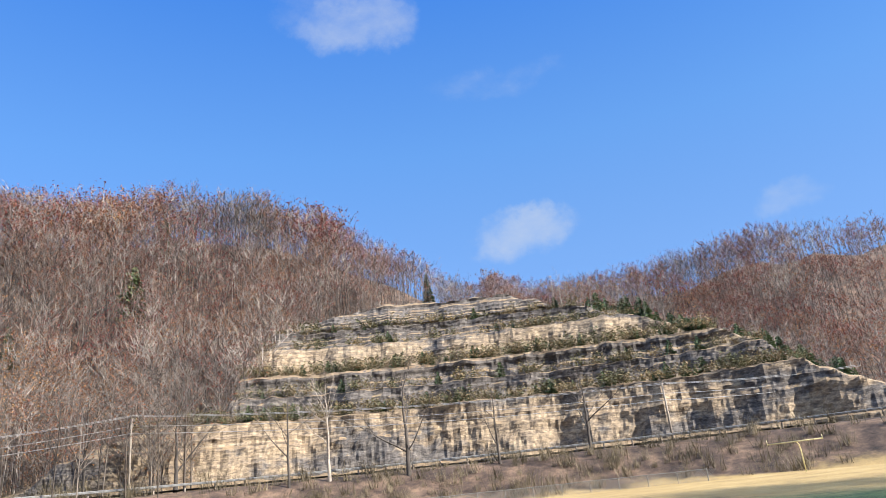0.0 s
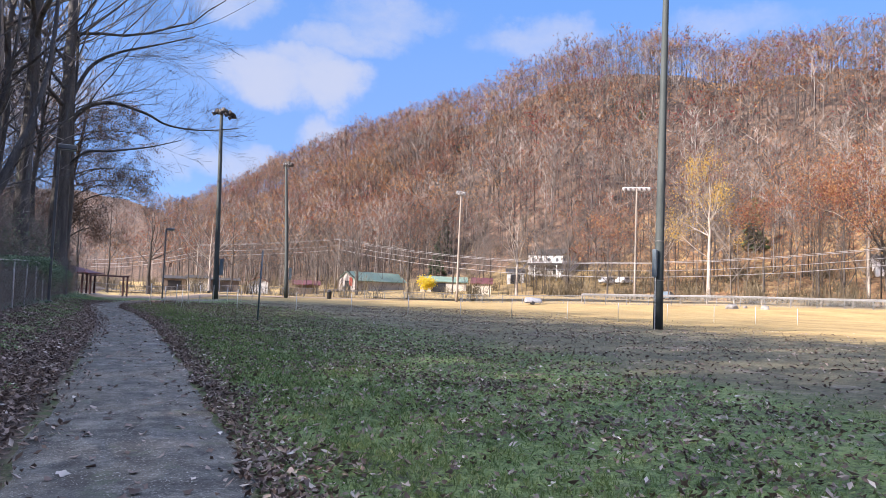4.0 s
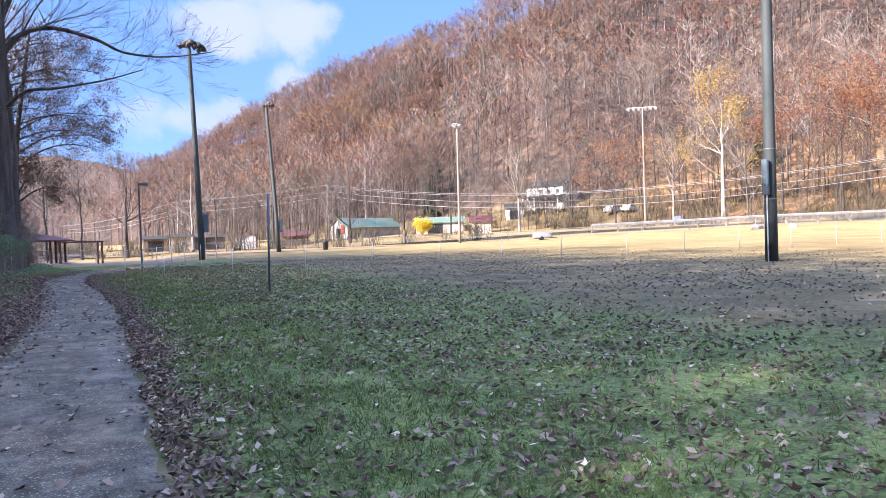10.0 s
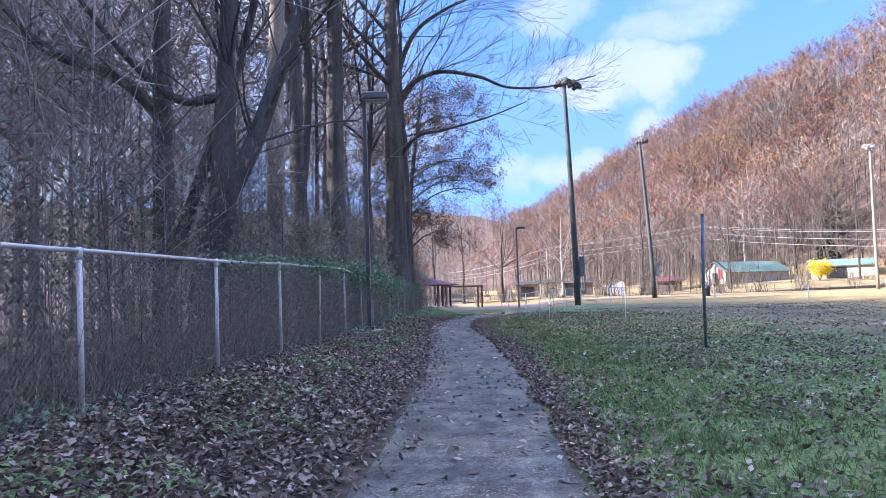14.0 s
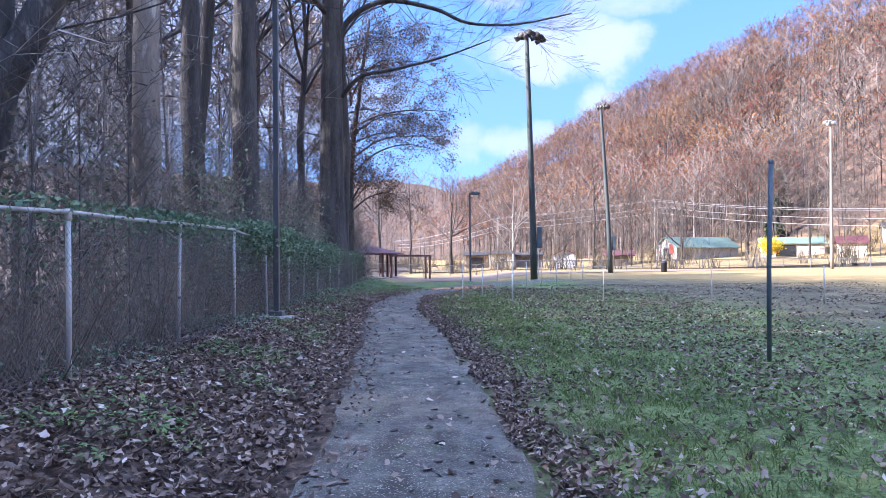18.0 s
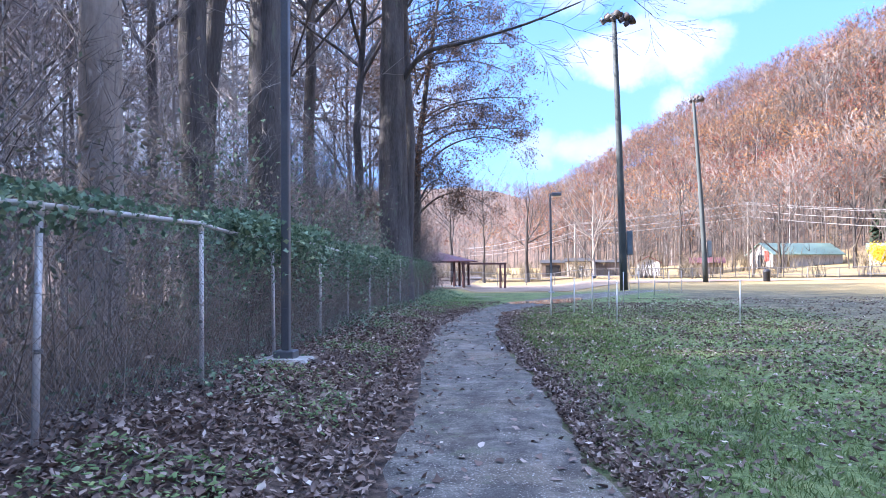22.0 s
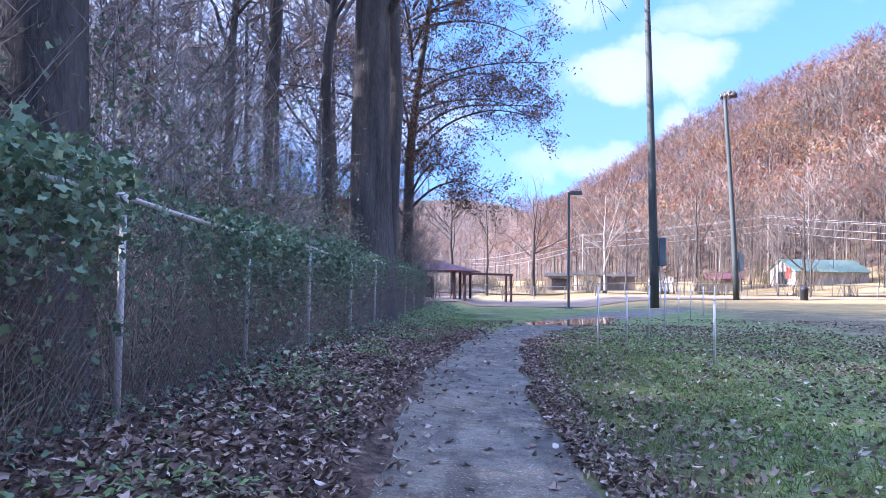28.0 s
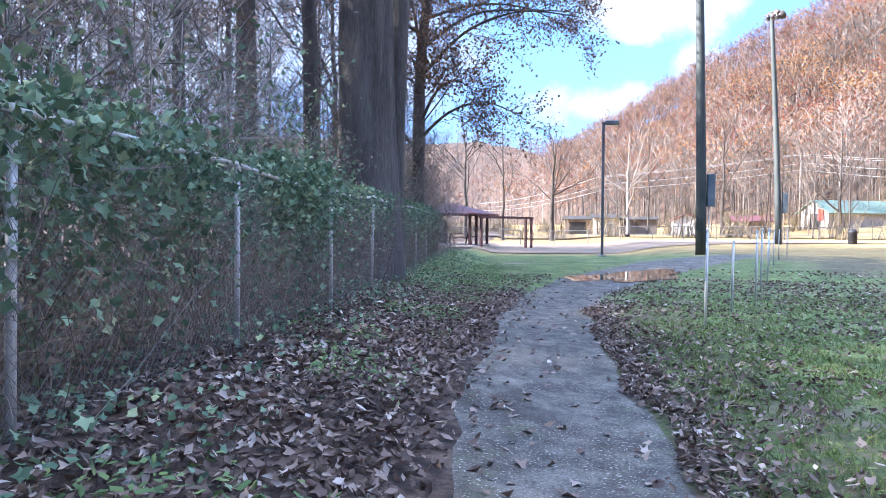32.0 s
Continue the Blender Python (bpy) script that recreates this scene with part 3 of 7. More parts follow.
def land(x, y):
    x, y = np.asarray(x, float), np.asarray(y, float)
    az, d = bearing_of(x, y)
    foot, ridge = np.interp(az, BEARING, FOOT), np.interp(az, BEARING, RIDGE)
    top = 1.4 + ridge * np.tan(np.radians(np.interp(az, BEARING, SKYLINE))) - TREE_H
    s = (d - foot) / (ridge - foot)
    apron = (6.0 + 3.8 * smoothstep(az, 52, 76) * smoothstep(az, 104, 97)) * smoothstep(d, foot, foot + 32) * smoothstep(np.abs(az), 8, 30) + 1.5 * smoothstep(d, foot - 30, foot)
    apron *= smoothstep(az, -30, 0)
    apron = apron + (5.2 * smoothstep(d, 90, 103) - apron) * smoothstep(az, 100, 114) * smoothstep(d, 125, 118)
    u = np.clip(s - 0.15, 0, None) / 0.85
    up = np.where(s < 1, np.clip(u, 0, 1) ** 1.12 * (top - apron), (top - apron) * np.clip(1 - (s - 1) * 0.5, 0.25, 1))
    z = np.where(s > 0, apron + up, apron)
    z = z + smoothstep(s, 0.12, 0.4) * (wave(x, y, 95, 1.0) * 5 + wave(x, y, 37, 2.0) * 1.6) * smoothstep(np.abs(s - 1), 0.0, 0.3)
    # the leaf-covered bank on which the fence stands
    near = smoothstep(d, 170, 110)
    bank = smoothstep(-x, 0.75, 2.9) * smoothstep(y, -40, 5) * near * (1 - smoothstep(y, 44, 56) * smoothstep(x, -4.2, -2.6))
    z = z + bank * (0.30 + 0.04 * wave(x, y, 9, 3.0)) + near * 0.02 * wave(x, y, 6.0, 4.0) * smoothstep(np.abs(x + 0.3), 1.2, 3.0)
    z = z - 0.9 * smoothstep(-x, 9, 16) * near
    z = z - 0.45 * smoothstep(y, 64, 86) * smoothstep(x, 9, 4) * near
    # hollow under the rock cut
    cut = smoothstep(az, 111, 115) * smoothstep(az, 180.5, 178)
    return np.where((cut > 0) & (d > 112), z - cut * (4.0 + 5.0 * smoothstep(az, 134, 128)) * smoothstep(d, 112, 118) * smoothstep(d, 190, 160), z)


def at_bearing(az, d):
    return d * math.sin(radians(az)), d * math.cos(radians(az))


def ground_at(x, y):
    return float(land(x, y))


def make_ground():
    def spaced(*runs):
        out = []
        for lo, hi, step in runs:
            out += list(np.arange(lo, hi, step))
        return np.array(out + [runs[-1][1]])

    xs = spaced((-2600, -600, 250), (-600, -120, 40), (-120, -30, 8), (-30, -8, 1.5), (-8, 6, 0.35), (6, 40, 1.5), (40, 130, 5), (130, 340, 7), (340, 700, 40), (700, 2600, 250))
    ys = spaced((-2600, -600, 250), (-600, -300, 30), (-300, -120, 9), (-120, -10, 5), (-10, 70, 0.7), (70, 130, 3), (130, 420, 8), (420, 1300, 40), (1300, 2600, 250))
    X, Y = np.meshgrid(xs, ys)
    Z = land(X, Y)
    nx, ny = len(xs), len(ys)
    idx = np.arange(nx * ny).reshape(ny, nx)
    q = np.stack([idx[:-1, :-1], idx[:-1, 1:], idx[1:, 1:], idx[1:, :-1]], -1).reshape(-1, 4)
    tris = np.concatenate([q[:, [0, 1, 2]], q[:, [0, 2, 3]]])
    az, d = bearing_of(X, Y)
    foot = np.interp(az, BEARING, FOOT)
    wood = 0.47 * smoothstep(d, foot - 6, foot + 4) + 0.55 * smoothstep(d, foot + 22 + 9 * wave(X, Y, 40, 0.5), foot + 42 + 9 * wave(X, Y, 40, 0.5))
    wood = np.maximum(wood, smoothstep(-X, 5.0, 9.0) * 0.8)
    wood = np.maximum(wood, 0.8 * smoothstep(az, 108, 116) * smoothstep(d, 88, 93))
    dry = 0.12 - 0.35 * smoothstep(d, foot, foot + 12) * (X > 20) + 0.75 * smoothstep(np.maximum(X + 0.2 * np.abs(Y), (-8 - Y) * 1.2), 18, 42) + 0.5 * smoothstep(Y, 62, 85)
    bank = (smoothstep(-X, 0.7, 1.3) * 0.95 + 0.5 * smoothstep(np.abs(X + 0.1), 1.9, 1.0)) * (1 - smoothstep(Y, 49, 55) * smoothstep(X, -4.6, -3.4))
    me = triangles("ground", np.stack([X, Y, Z], -1).reshape(-1, 3), tris, M["ground"], dict(wood=wood.ravel(), dry=dry.ravel(), bank=bank.ravel(), thin=(1.0 * smoothstep(X, 4, 13)).ravel(), rust=(0.75 * smoothstep(d, foot - 3, foot + 6) * smoothstep(d, foot + 75, foot + 40) * smoothstep(az, 32, 42) * smoothstep(az, 72, 58)).ravel()))
    me.polygons.foreach_set("use_smooth", [True] * len(me.polygons))
    tagged(new("ground", me), "leaf-strewn lawn rising into wooded hillsides", "ground", kind="structure")


make_ground()


# ---- the footpath ----
PATH_LEFT = ((-12, -0.75), (8, -0.72), (20, -0.75), (27, -0.85), (33, -1.15), (38, -1.55), (43, -1.75), (48, -1.55), (52, -1.2), (56, -0.4), (60, 1.0), (65, 3.0), (72, 6.6))
PATH_RIGHT = ((-12, 0.95), (8, 0.95), (15, 0.98), (25, 0.85), (30, 0.7), (36, 0.25), (41, -0.25), (46, -0.3), (49, -0.15), (52, 0.5), (56, 2.1), (60, 4.1), (65, 6.4), (72, 10.0))


def edge(rows, y):
    return float(np.interp(y, [r[0] for r in rows], [r[1] for r in rows]))


def make_path():
    b = Build()
    ys = np.arange(-12, 72, 0.3)
    n = 9
    for y in ys:
        l = edge(PATH_LEFT, y) - 0.06 + 0.08 * float(wave(y, 3.0, 2.7, 0.4)) + 0.05 * float(wave(y, 1.0, 0.8, 1.4))
        r = edge(PATH_RIGHT, y) + 0.08 + 0.08 * float(wave(y, 9.0, 3.1, 2.4)) + 0.06 * float(wave(y, 5.0, 0.9, 0.9))
        for j in range(n):
            u = j / (n - 1)
            x = l + (r - l) * u
            b.v.append((x, float(y), ground_at(x, y) * (1 - 0.0) + 0.022 - 0.05 * (abs(u - 0.5) * 2) ** 6 + 0.006 * float(wave(x, y, 1.3))))
    for i in range(len(ys) - 1):
        for j in range(n - 1):
            k = i * n + j
            b.f.append((k, k + 1, k + n + 1, k + n))
    part("path", b, M["path"], smooth=True)
    tagged(bpy.data.objects["path"], "worn narrow asphalt footpath with leaf-littered edges", "path", kind="structure")


make_path()

# ---- trees ----
def grow(rng, b, p, d, length, r, level, depth, sides, spread, tips, rise=0.15, segs=5, taper=0.55, kids=(3, 5), wob=0.16):
    """One limb and, from it, its own limbs. tips collects the ends of the twigs."""
    pts, rad = [p], [r]
    q, v = Vector(p), Vector(d)
    n = segs if level < 2 else max(2, segs - 2)
    for i in range(n):
        v = (v + Vector((rng.uniform(-wob, wob), rng.uniform(-wob, wob), rng.uniform(-wob, wob) + rise * 0.3))).normalized()
        q = q + v * (length / n)
        pts.append(q.copy())
        rad.append(max(r * (1 - (1 - taper) * (i + 1) / n) if level < depth else r * (1 - 0.85 * (i + 1) / n), 0.006))
    b.tube(pts, rad, max(3, sides - 2 * level), cap=False)
    if level >= depth:
        tips.append((pts[-1], v.copy()))
        tips.append((pts[len(pts) // 2], v.copy()))
        return
    k = rng.randint(*kids) + (1 if level else 0)
    for i in range(k):
        f = rng.uniform(0.35, 1.0) if i else 1.0
        j = min(int(f * n), n - 1)
        base = pts[j].lerp(pts[j + 1], f * n - j) if f < 1 else pts[-1]
        a = rng.uniform(0, 6.283)
        side = v.orthogonal().normalized()
        side = Matrix.Rotation(a, 3, v) @ side
        s = spread * rng.uniform(0.6, 1.25) * (0.45 if i == 0 else 1)
        nd = (v * math.cos(s) + side * math.sin(s) + Vector((0, 0, rise))).normalized()
        rr = rad[j] * (0.75 if i == 0 else rng.uniform(0.35, 0.6))
        grow(rng, b, base, nd, length * rng.uniform(0.5, 0.8), rr, level + 1, depth, sides, spread, tips, rise, segs, taper, kids, wob)


def tree_shape(seed, height, r, bare=0.35, depth=3, sides=10, limbs=(9, 12), spread=0.75, reach=0.42, lean=(0, 0), kids=(3, 4), rise=0.12, limb_r=(0.35, 0.6)):
    """A trunk with side limbs from the share `bare` of its height upwards."""
    rng = random.Random(seed)
    b, tips = Build(), []
    n = 18
    pts, rad = [], []
    for i in range(n + 1):
        f = i / n
        wx, wy = (0 if seed in (31, 36) else 1) * (math.sin(seed * 1.7 + f * 7.0) * 0.005 + math.sin(seed * 0.6 + f * 17.0) * 0.003) * height * min(1, f * 3), math.cos(seed * 2.3 + f * 6.0) * 0.005 * height * min(1, f * 3)
        pts.append(Vector((lean[0] * f + wx + rng.uniform(-0.05, 0.05) * f * 2, lean[1] * f + wy + rng.uniform(-0.08, 0.08) * f * 2, -0.25 + height * f)))
        rad.append(r * (1.35 - 3.5 * f if f < 0.1 else 1 - 0.86 * (f - 0.1) / 0.9))
    b.tube(pts, rad, sides, cap=False)
    trunk, b = b, Build()
    for i in range(rng.randint(*limbs)):
        f = rng.uniform(bare, 0.97)
        j = min(int(f * n), n - 1)
        base = pts[j].lerp(pts[j + 1], f * n - j)
        a = rng.uniform(0, 6.283)
        s = spread * rng.uniform(0.8, 1.5)
        d = Vector((math.cos(a) * math.sin(s), math.sin(a) * math.sin(s), math.cos(s) + 0.1)).normalized()
        grow(rng, b, base, d, height * reach * (1.15 - 0.75 * f) * rng.uniform(0.7, 1.2), rad[j] * rng.uniform(*limb_r), 1, depth, sides, 0.62, tips, rise, kids=kids)
    return trunk, b, tips


def leaves_at(rng, tips, count, size, scatter, droop=0.3):
    """Bent leaves scattered about the tips: points, triangles, tint."""
    v, t, c = [], [], []
    for i in range(count):
        p, d = tips[rng.randrange(len(tips))]
        q = Vector(p) + Vector((rng.gauss(0, scatter), rng.gauss(0, scatter), rng.gauss(0, scatter) - droop * scatter))
        s = size * rng.uniform(0.6, 1.3)
        m = Euler((rng.uniform(-1.2, 1.2), rng.uniform(-1.2, 1.2), rng.uniform(0, 6.28))).to_matrix()
        k = len(v)
        for x, y, z in ((-s, 0, 0), (0, -s * 0.6, s * 0.12), (s, 0, 0), (0, s * 0.6, s * 0.2)):
            v.append(tuple(q + m @ Vector((x, y, z))))
        t += [(k, k + 1, k + 2), (k, k + 2, k + 3)]
        c += [rng.random()] * 4
    return v, t, c


def leaf_mesh(name, rng, tips, count, size, scatter, mat, droop=0.3):
    v, t, c = leaves_at(rng, tips, count, size, scatter, droop)
    return triangles(name, v, t, mat, dict(tint=c))


def plant_tree(at, seed, height, r, label, mat="bark", leaves=0, leaf_mat="oak_leaf", leaf_size=0.06, scatter=0.35, name="tree", group="", **kw):
    x, y = at
    trunk, limbs, tips = tree_shape(seed, height, r, **kw)
    t = thing(name, label, "tree", pose(x, y, ground_at(x, y)), group)
    part("trunk", trunk, M[mat], t, smooth=True)
    part("branchwork", limbs, M[mat], t, smooth=True)
    if leaves:
        part("crown", leaf_mesh("crown", random.Random(seed + 7), tips, leaves, leaf_size, scatter, M[leaf_mat]), None, t)
    return t


# ---- woods on the hills ----
def wood_template(seed, height, twigs, crown_from=0.35, wide=0.26, limbs=8, thick=0.0075, twig=0.0026):
    """A far tree: thin trunk, limbs, and slivers for its twigs. Returns points and triangles."""
    rng = random.Random(seed)
    v, t = [], []

    def spike(p, q, r, r2=0.0):
        p, q = Vector(p), Vector(q)
        d = (q - p).normalized()
        a = d.orthogonal().normalized()
        c = d.cross(a)
        k = len(v)
        for j in range(3):
            w = a * math.cos(2.094 * j) + c * math.sin(2.094 * j)
            v.append(tuple(p + w * r))
        if r2 > 0:
            for j in range(3):
                w = a * math.cos(2.094 * j) + c * math.sin(2.094 * j)
                v.append(tuple(q + w * r2))
            for j in range(3):
                i = (j + 1) % 3
                t.extend(((k + j, k + i, k + 3 + i), (k + j, k + 3 + i, k + 3 + j)))
        else:
            v.append(tuple(q))
            for j in range(3):
                t.append((k + j, k + (j + 1) % 3, k + 3))

    def sliver(p, q, w):
        p, q = Vector(p), Vector(q)
        s = (q - p).cross(Vector((rng.uniform(-1, 1), rng.uniform(-1, 1), rng.uniform(-1, 1)))).normalized() * w
        k = len(v)
        v.extend((tuple(p - s), tuple(p + s), tuple(q)))
        t.append((k, k + 1, k + 2))

    bend = (rng.uniform(-0.04, 0.04) * height, rng.uniform(-0.04, 0.04) * height)
    mid = (bend[0], bend[1], height * 0.55)
    r = height * thick
    spike((0, 0, -0.5), mid, r, r * 0.62)
    top = (bend[0] * 1.6, bend[1] * 1.2, height)
    spike(mid, top, r * 0.62)
    ends = []
    for i in range(limbs):
        f = rng.uniform(crown_from, 0.95)
        p = Vector(mid).lerp(Vector(top), (f - 0.55) / 0.45) if f > 0.55 else Vector((0, 0, 0)).lerp(Vector(mid), f / 0.55)
        a = rng.uniform(0, 6.283)
        l = height * wide * (1.25 - f) * rng.uniform(0.7, 1.3)
        q = p + Vector((math.cos(a) * l, math.sin(a) * l, l * rng.uniform(0.7, 1.5)))
        spike(p, q, r * 0.45)
        ends.append((p, q))
    ends.append((Vector(mid), Vector(top)))
    for i in range(twigs):
        p, q = ends[rng.randrange(len(ends))]
        s = p.lerp(q, rng.uniform(0.3, 1.0))
        l = height * rng.uniform(0.05, 0.13)
        d = Vector((rng.uniform(-1, 1), rng.uniform(-1, 1), rng.uniform(-0.1, 1.1))).normalized()
        sliver(s, s + d * l, height * twig)
    return np.array(v, np.float32), np.array(t, np.int32), ends


def wood_leaves(seed, ends, count, size, height):
    rng = random.Random(seed)
    v, t = [], []
    for i in range(count):
        p, q = ends[rng.randrange(len(ends))]
        c = p.lerp(q, rng.uniform(0.35, 1.1)) + Vector((rng.gauss(0, 0.035), rng.gauss(0, 0.035), rng.gauss(0, 0.03))) * height
        k = len(v)
        for j in range(3):
            v.append(tuple(c + Vector((rng.uniform(-1, 1), rng.uniform(-1, 1), rng.uniform(-0.7, 0.7))) * size))
        t.append((k, k + 1, k + 2))
    return np.array(v, np.float32), np.array(t, np.int32)


def pine_template(seed, height, rows=13, wide=0.22):
    rng = random.Random(seed)
    v, t = [], []
    for i in range(rows):
        f = i / rows
        z = height * (0.14 + 0.86 * f)
        r = height * wide * (1 - f) ** 0.8 + 0.12
        for j in range(14):
            a = rng.uniform(0, 6.283)
            l = r * rng.uniform(0.55, 1.15)
            k = len(v)
            w = height * 0.028 * rng.uniform(0.7, 1.4)
            cx, sx = math.cos(a), math.sin(a)
            dz = -l * rng.uniform(0.1, 0.4)
            v.extend(((0, 0, z + rng.uniform(-0.2, 0.4)), (cx * l - sx * w, sx * l + cx * w, z + dz), (cx * l * 1.05 + sx * w, sx * l * 1.05 - cx * w, z + dz + w), (cx * l * 0.6, sx * l * 0.6, z + dz * 0.4 + w * 1.6)))
            t.extend(((k, k + 1, k + 2), (k, k + 3, k + 1), (k, k + 2, k + 3)))
    k = len(v)
    for j in range(3):
        v.append((0.12 * math.cos(2.1 * j), 0.12 * math.sin(2.1 * j), -0.4))
    v.append((0, 0, height))
    t.extend(((k, k + 1, k + 3), (k + 1, k + 2, k + 3), (k + 2, k, k + 3)))
    return np.array(v, np.float32), np.array(t, np.int32)


def scatter_mesh(name, templates, places, mat):
    """places: rows of template index, x, y, z, turn, scale, tint. All copies joined into one mesh."""
    vs, ts, cs, k = [], [], [], 0
    for i, x, y, z, turn, s, tint in places:
        v, t = templates[int(i)]
        c, sn = math.cos(turn), math.sin(turn)
        w = np.empty_like(v)
        w[:, 0] = (v[:, 0] * c - v[:, 1] * sn) * s + x
        w[:, 1] = (v[:, 0] * sn + v[:, 1] * c) * s + y
        w[:, 2] = v[:, 2] * s + z
        vs.append(w)
        ts.append(t + k)
        cs.append(np.full(len(v), tint, np.float32))
        k += len(v)
    return triangles(name, np.concatenate(vs), np.concatenate(ts), mat, dict(tint=np.concatenate(cs)))


def hill_tree(seed, height, limbs, subs, twigs, crown_from, wide, thick, fine):
    """A tall woodland tree: trunk with limbs, and apart from it the boughs and twigs. Returns both and the limbs' lines."""
    rng = random.Random(seed)
    wv, wt, tv, tt = [], [], [], []

    def spike(p, q, r, r2):
        d = (q - p).normalized()
        a = d.orthogonal().normalized()
        c = d.cross(a)
        k = len(wv)
        wv.extend(tuple(p + (a * math.cos(2.094 * j) + c * math.sin(2.094 * j)) * r) for j in range(3))
        if not r2:
            wv.append(tuple(q))
            wt.extend((k + j, k + (j + 1) % 3, k + 3) for j in range(3))
            return
        wv.extend(tuple(q + (a * math.cos(2.094 * j) + c * math.sin(2.094 * j)) * r2) for j in range(3))
        for j in range(3):
            i = (j + 1) % 3
            wt.extend(((k + j, k + i, k + 3 + i), (k + j, k + 3 + i, k + 3 + j)))

    def sliver(p, q, w):
        side = (q - p).cross(Vector((rng.uniform(-1, 1), rng.uniform(-1, 1), rng.uniform(-1, 1)))).normalized() * w
        k = len(tv)
        tv.extend((tuple(p - side), tuple(p + side), tuple(q)))
        tt.append((k, k + 1, k + 2))

    r = height * thick
    pts = [Vector((0, 0, -0.6))]
    for f in (0.3, 0.6, 0.86):
        pts.append(Vector((rng.uniform(-0.04, 0.04) * height * f, rng.uniform(-0.04, 0.04) * height * f, height * f)))
    for i in range(3):
        spike(pts[i], pts[i + 1], r * (1, 0.8, 0.5)[i], r * (0.8, 0.5, 0.0)[i])

    def on_stem(f):
        fs = (0.0, 0.3, 0.6, 0.87)
        i = max(k for k in range(3) if fs[k] <= f)
        return pts[i].lerp(pts[i + 1], (f - fs[i]) / (fs[i + 1] - fs[i]))

    ends = []
    for i in range(limbs):
        f = crown_from + (0.80 - crown_from) * (i + rng.random()) / limbs
        p = on_stem(f)
        a = i * 2.4 + rng.uniform(-0.5, 0.5)
        l = height * wide * (1.15 - 0.75 * (f - crown_from) / (0.85 - crown_from)) * rng.uniform(0.75, 1.25)
        rise = rng.uniform(0.45, 1.0) + 0.9 * (f - crown_from)
        q = p + Vector((math.cos(a), math.sin(a), rise)).normalized() * l
        spike(p, q, r * 0.42 * (1.25 - f), 0.0)
        ends.append((p, q))
    ends.append((on_stem(0.7), pts[-1]))
    tips = []
    for i in range(subs):
        p, q = ends[i % len(ends)]
        b = p.lerp(q, rng.uniform(0.3, 0.9))
        d = ((q - p).normalized() + Vector((rng.uniform(-1, 1), rng.uniform(-1, 1), rng.uniform(-0.2, 0.8))) * 0.8).normalized()
        e = b + d * height * rng.uniform(0.09, 0.18)
        sliver(b, e, height * fine * 1.6)
        tips.append((b, e))
    for i in range(twigs):
        p, q = tips[rng.randrange(len(tips))]
        b = p.lerp(q, rng.uniform(0.25, 1.0))
        d = ((q - p).normalized() * 0.6 + Vector((rng.uniform(-1, 1), rng.uniform(-1, 1), rng.uniform(-0.3, 0.9)))).normalized()
        sliver(b, b + d * height * rng.uniform(0.03, 0.075), height * fine)
    return (np.array(wv, np.float32), np.array(wt, np.int32)), (np.array(tv, np.float32), np.array(tt, np.int32)), tips


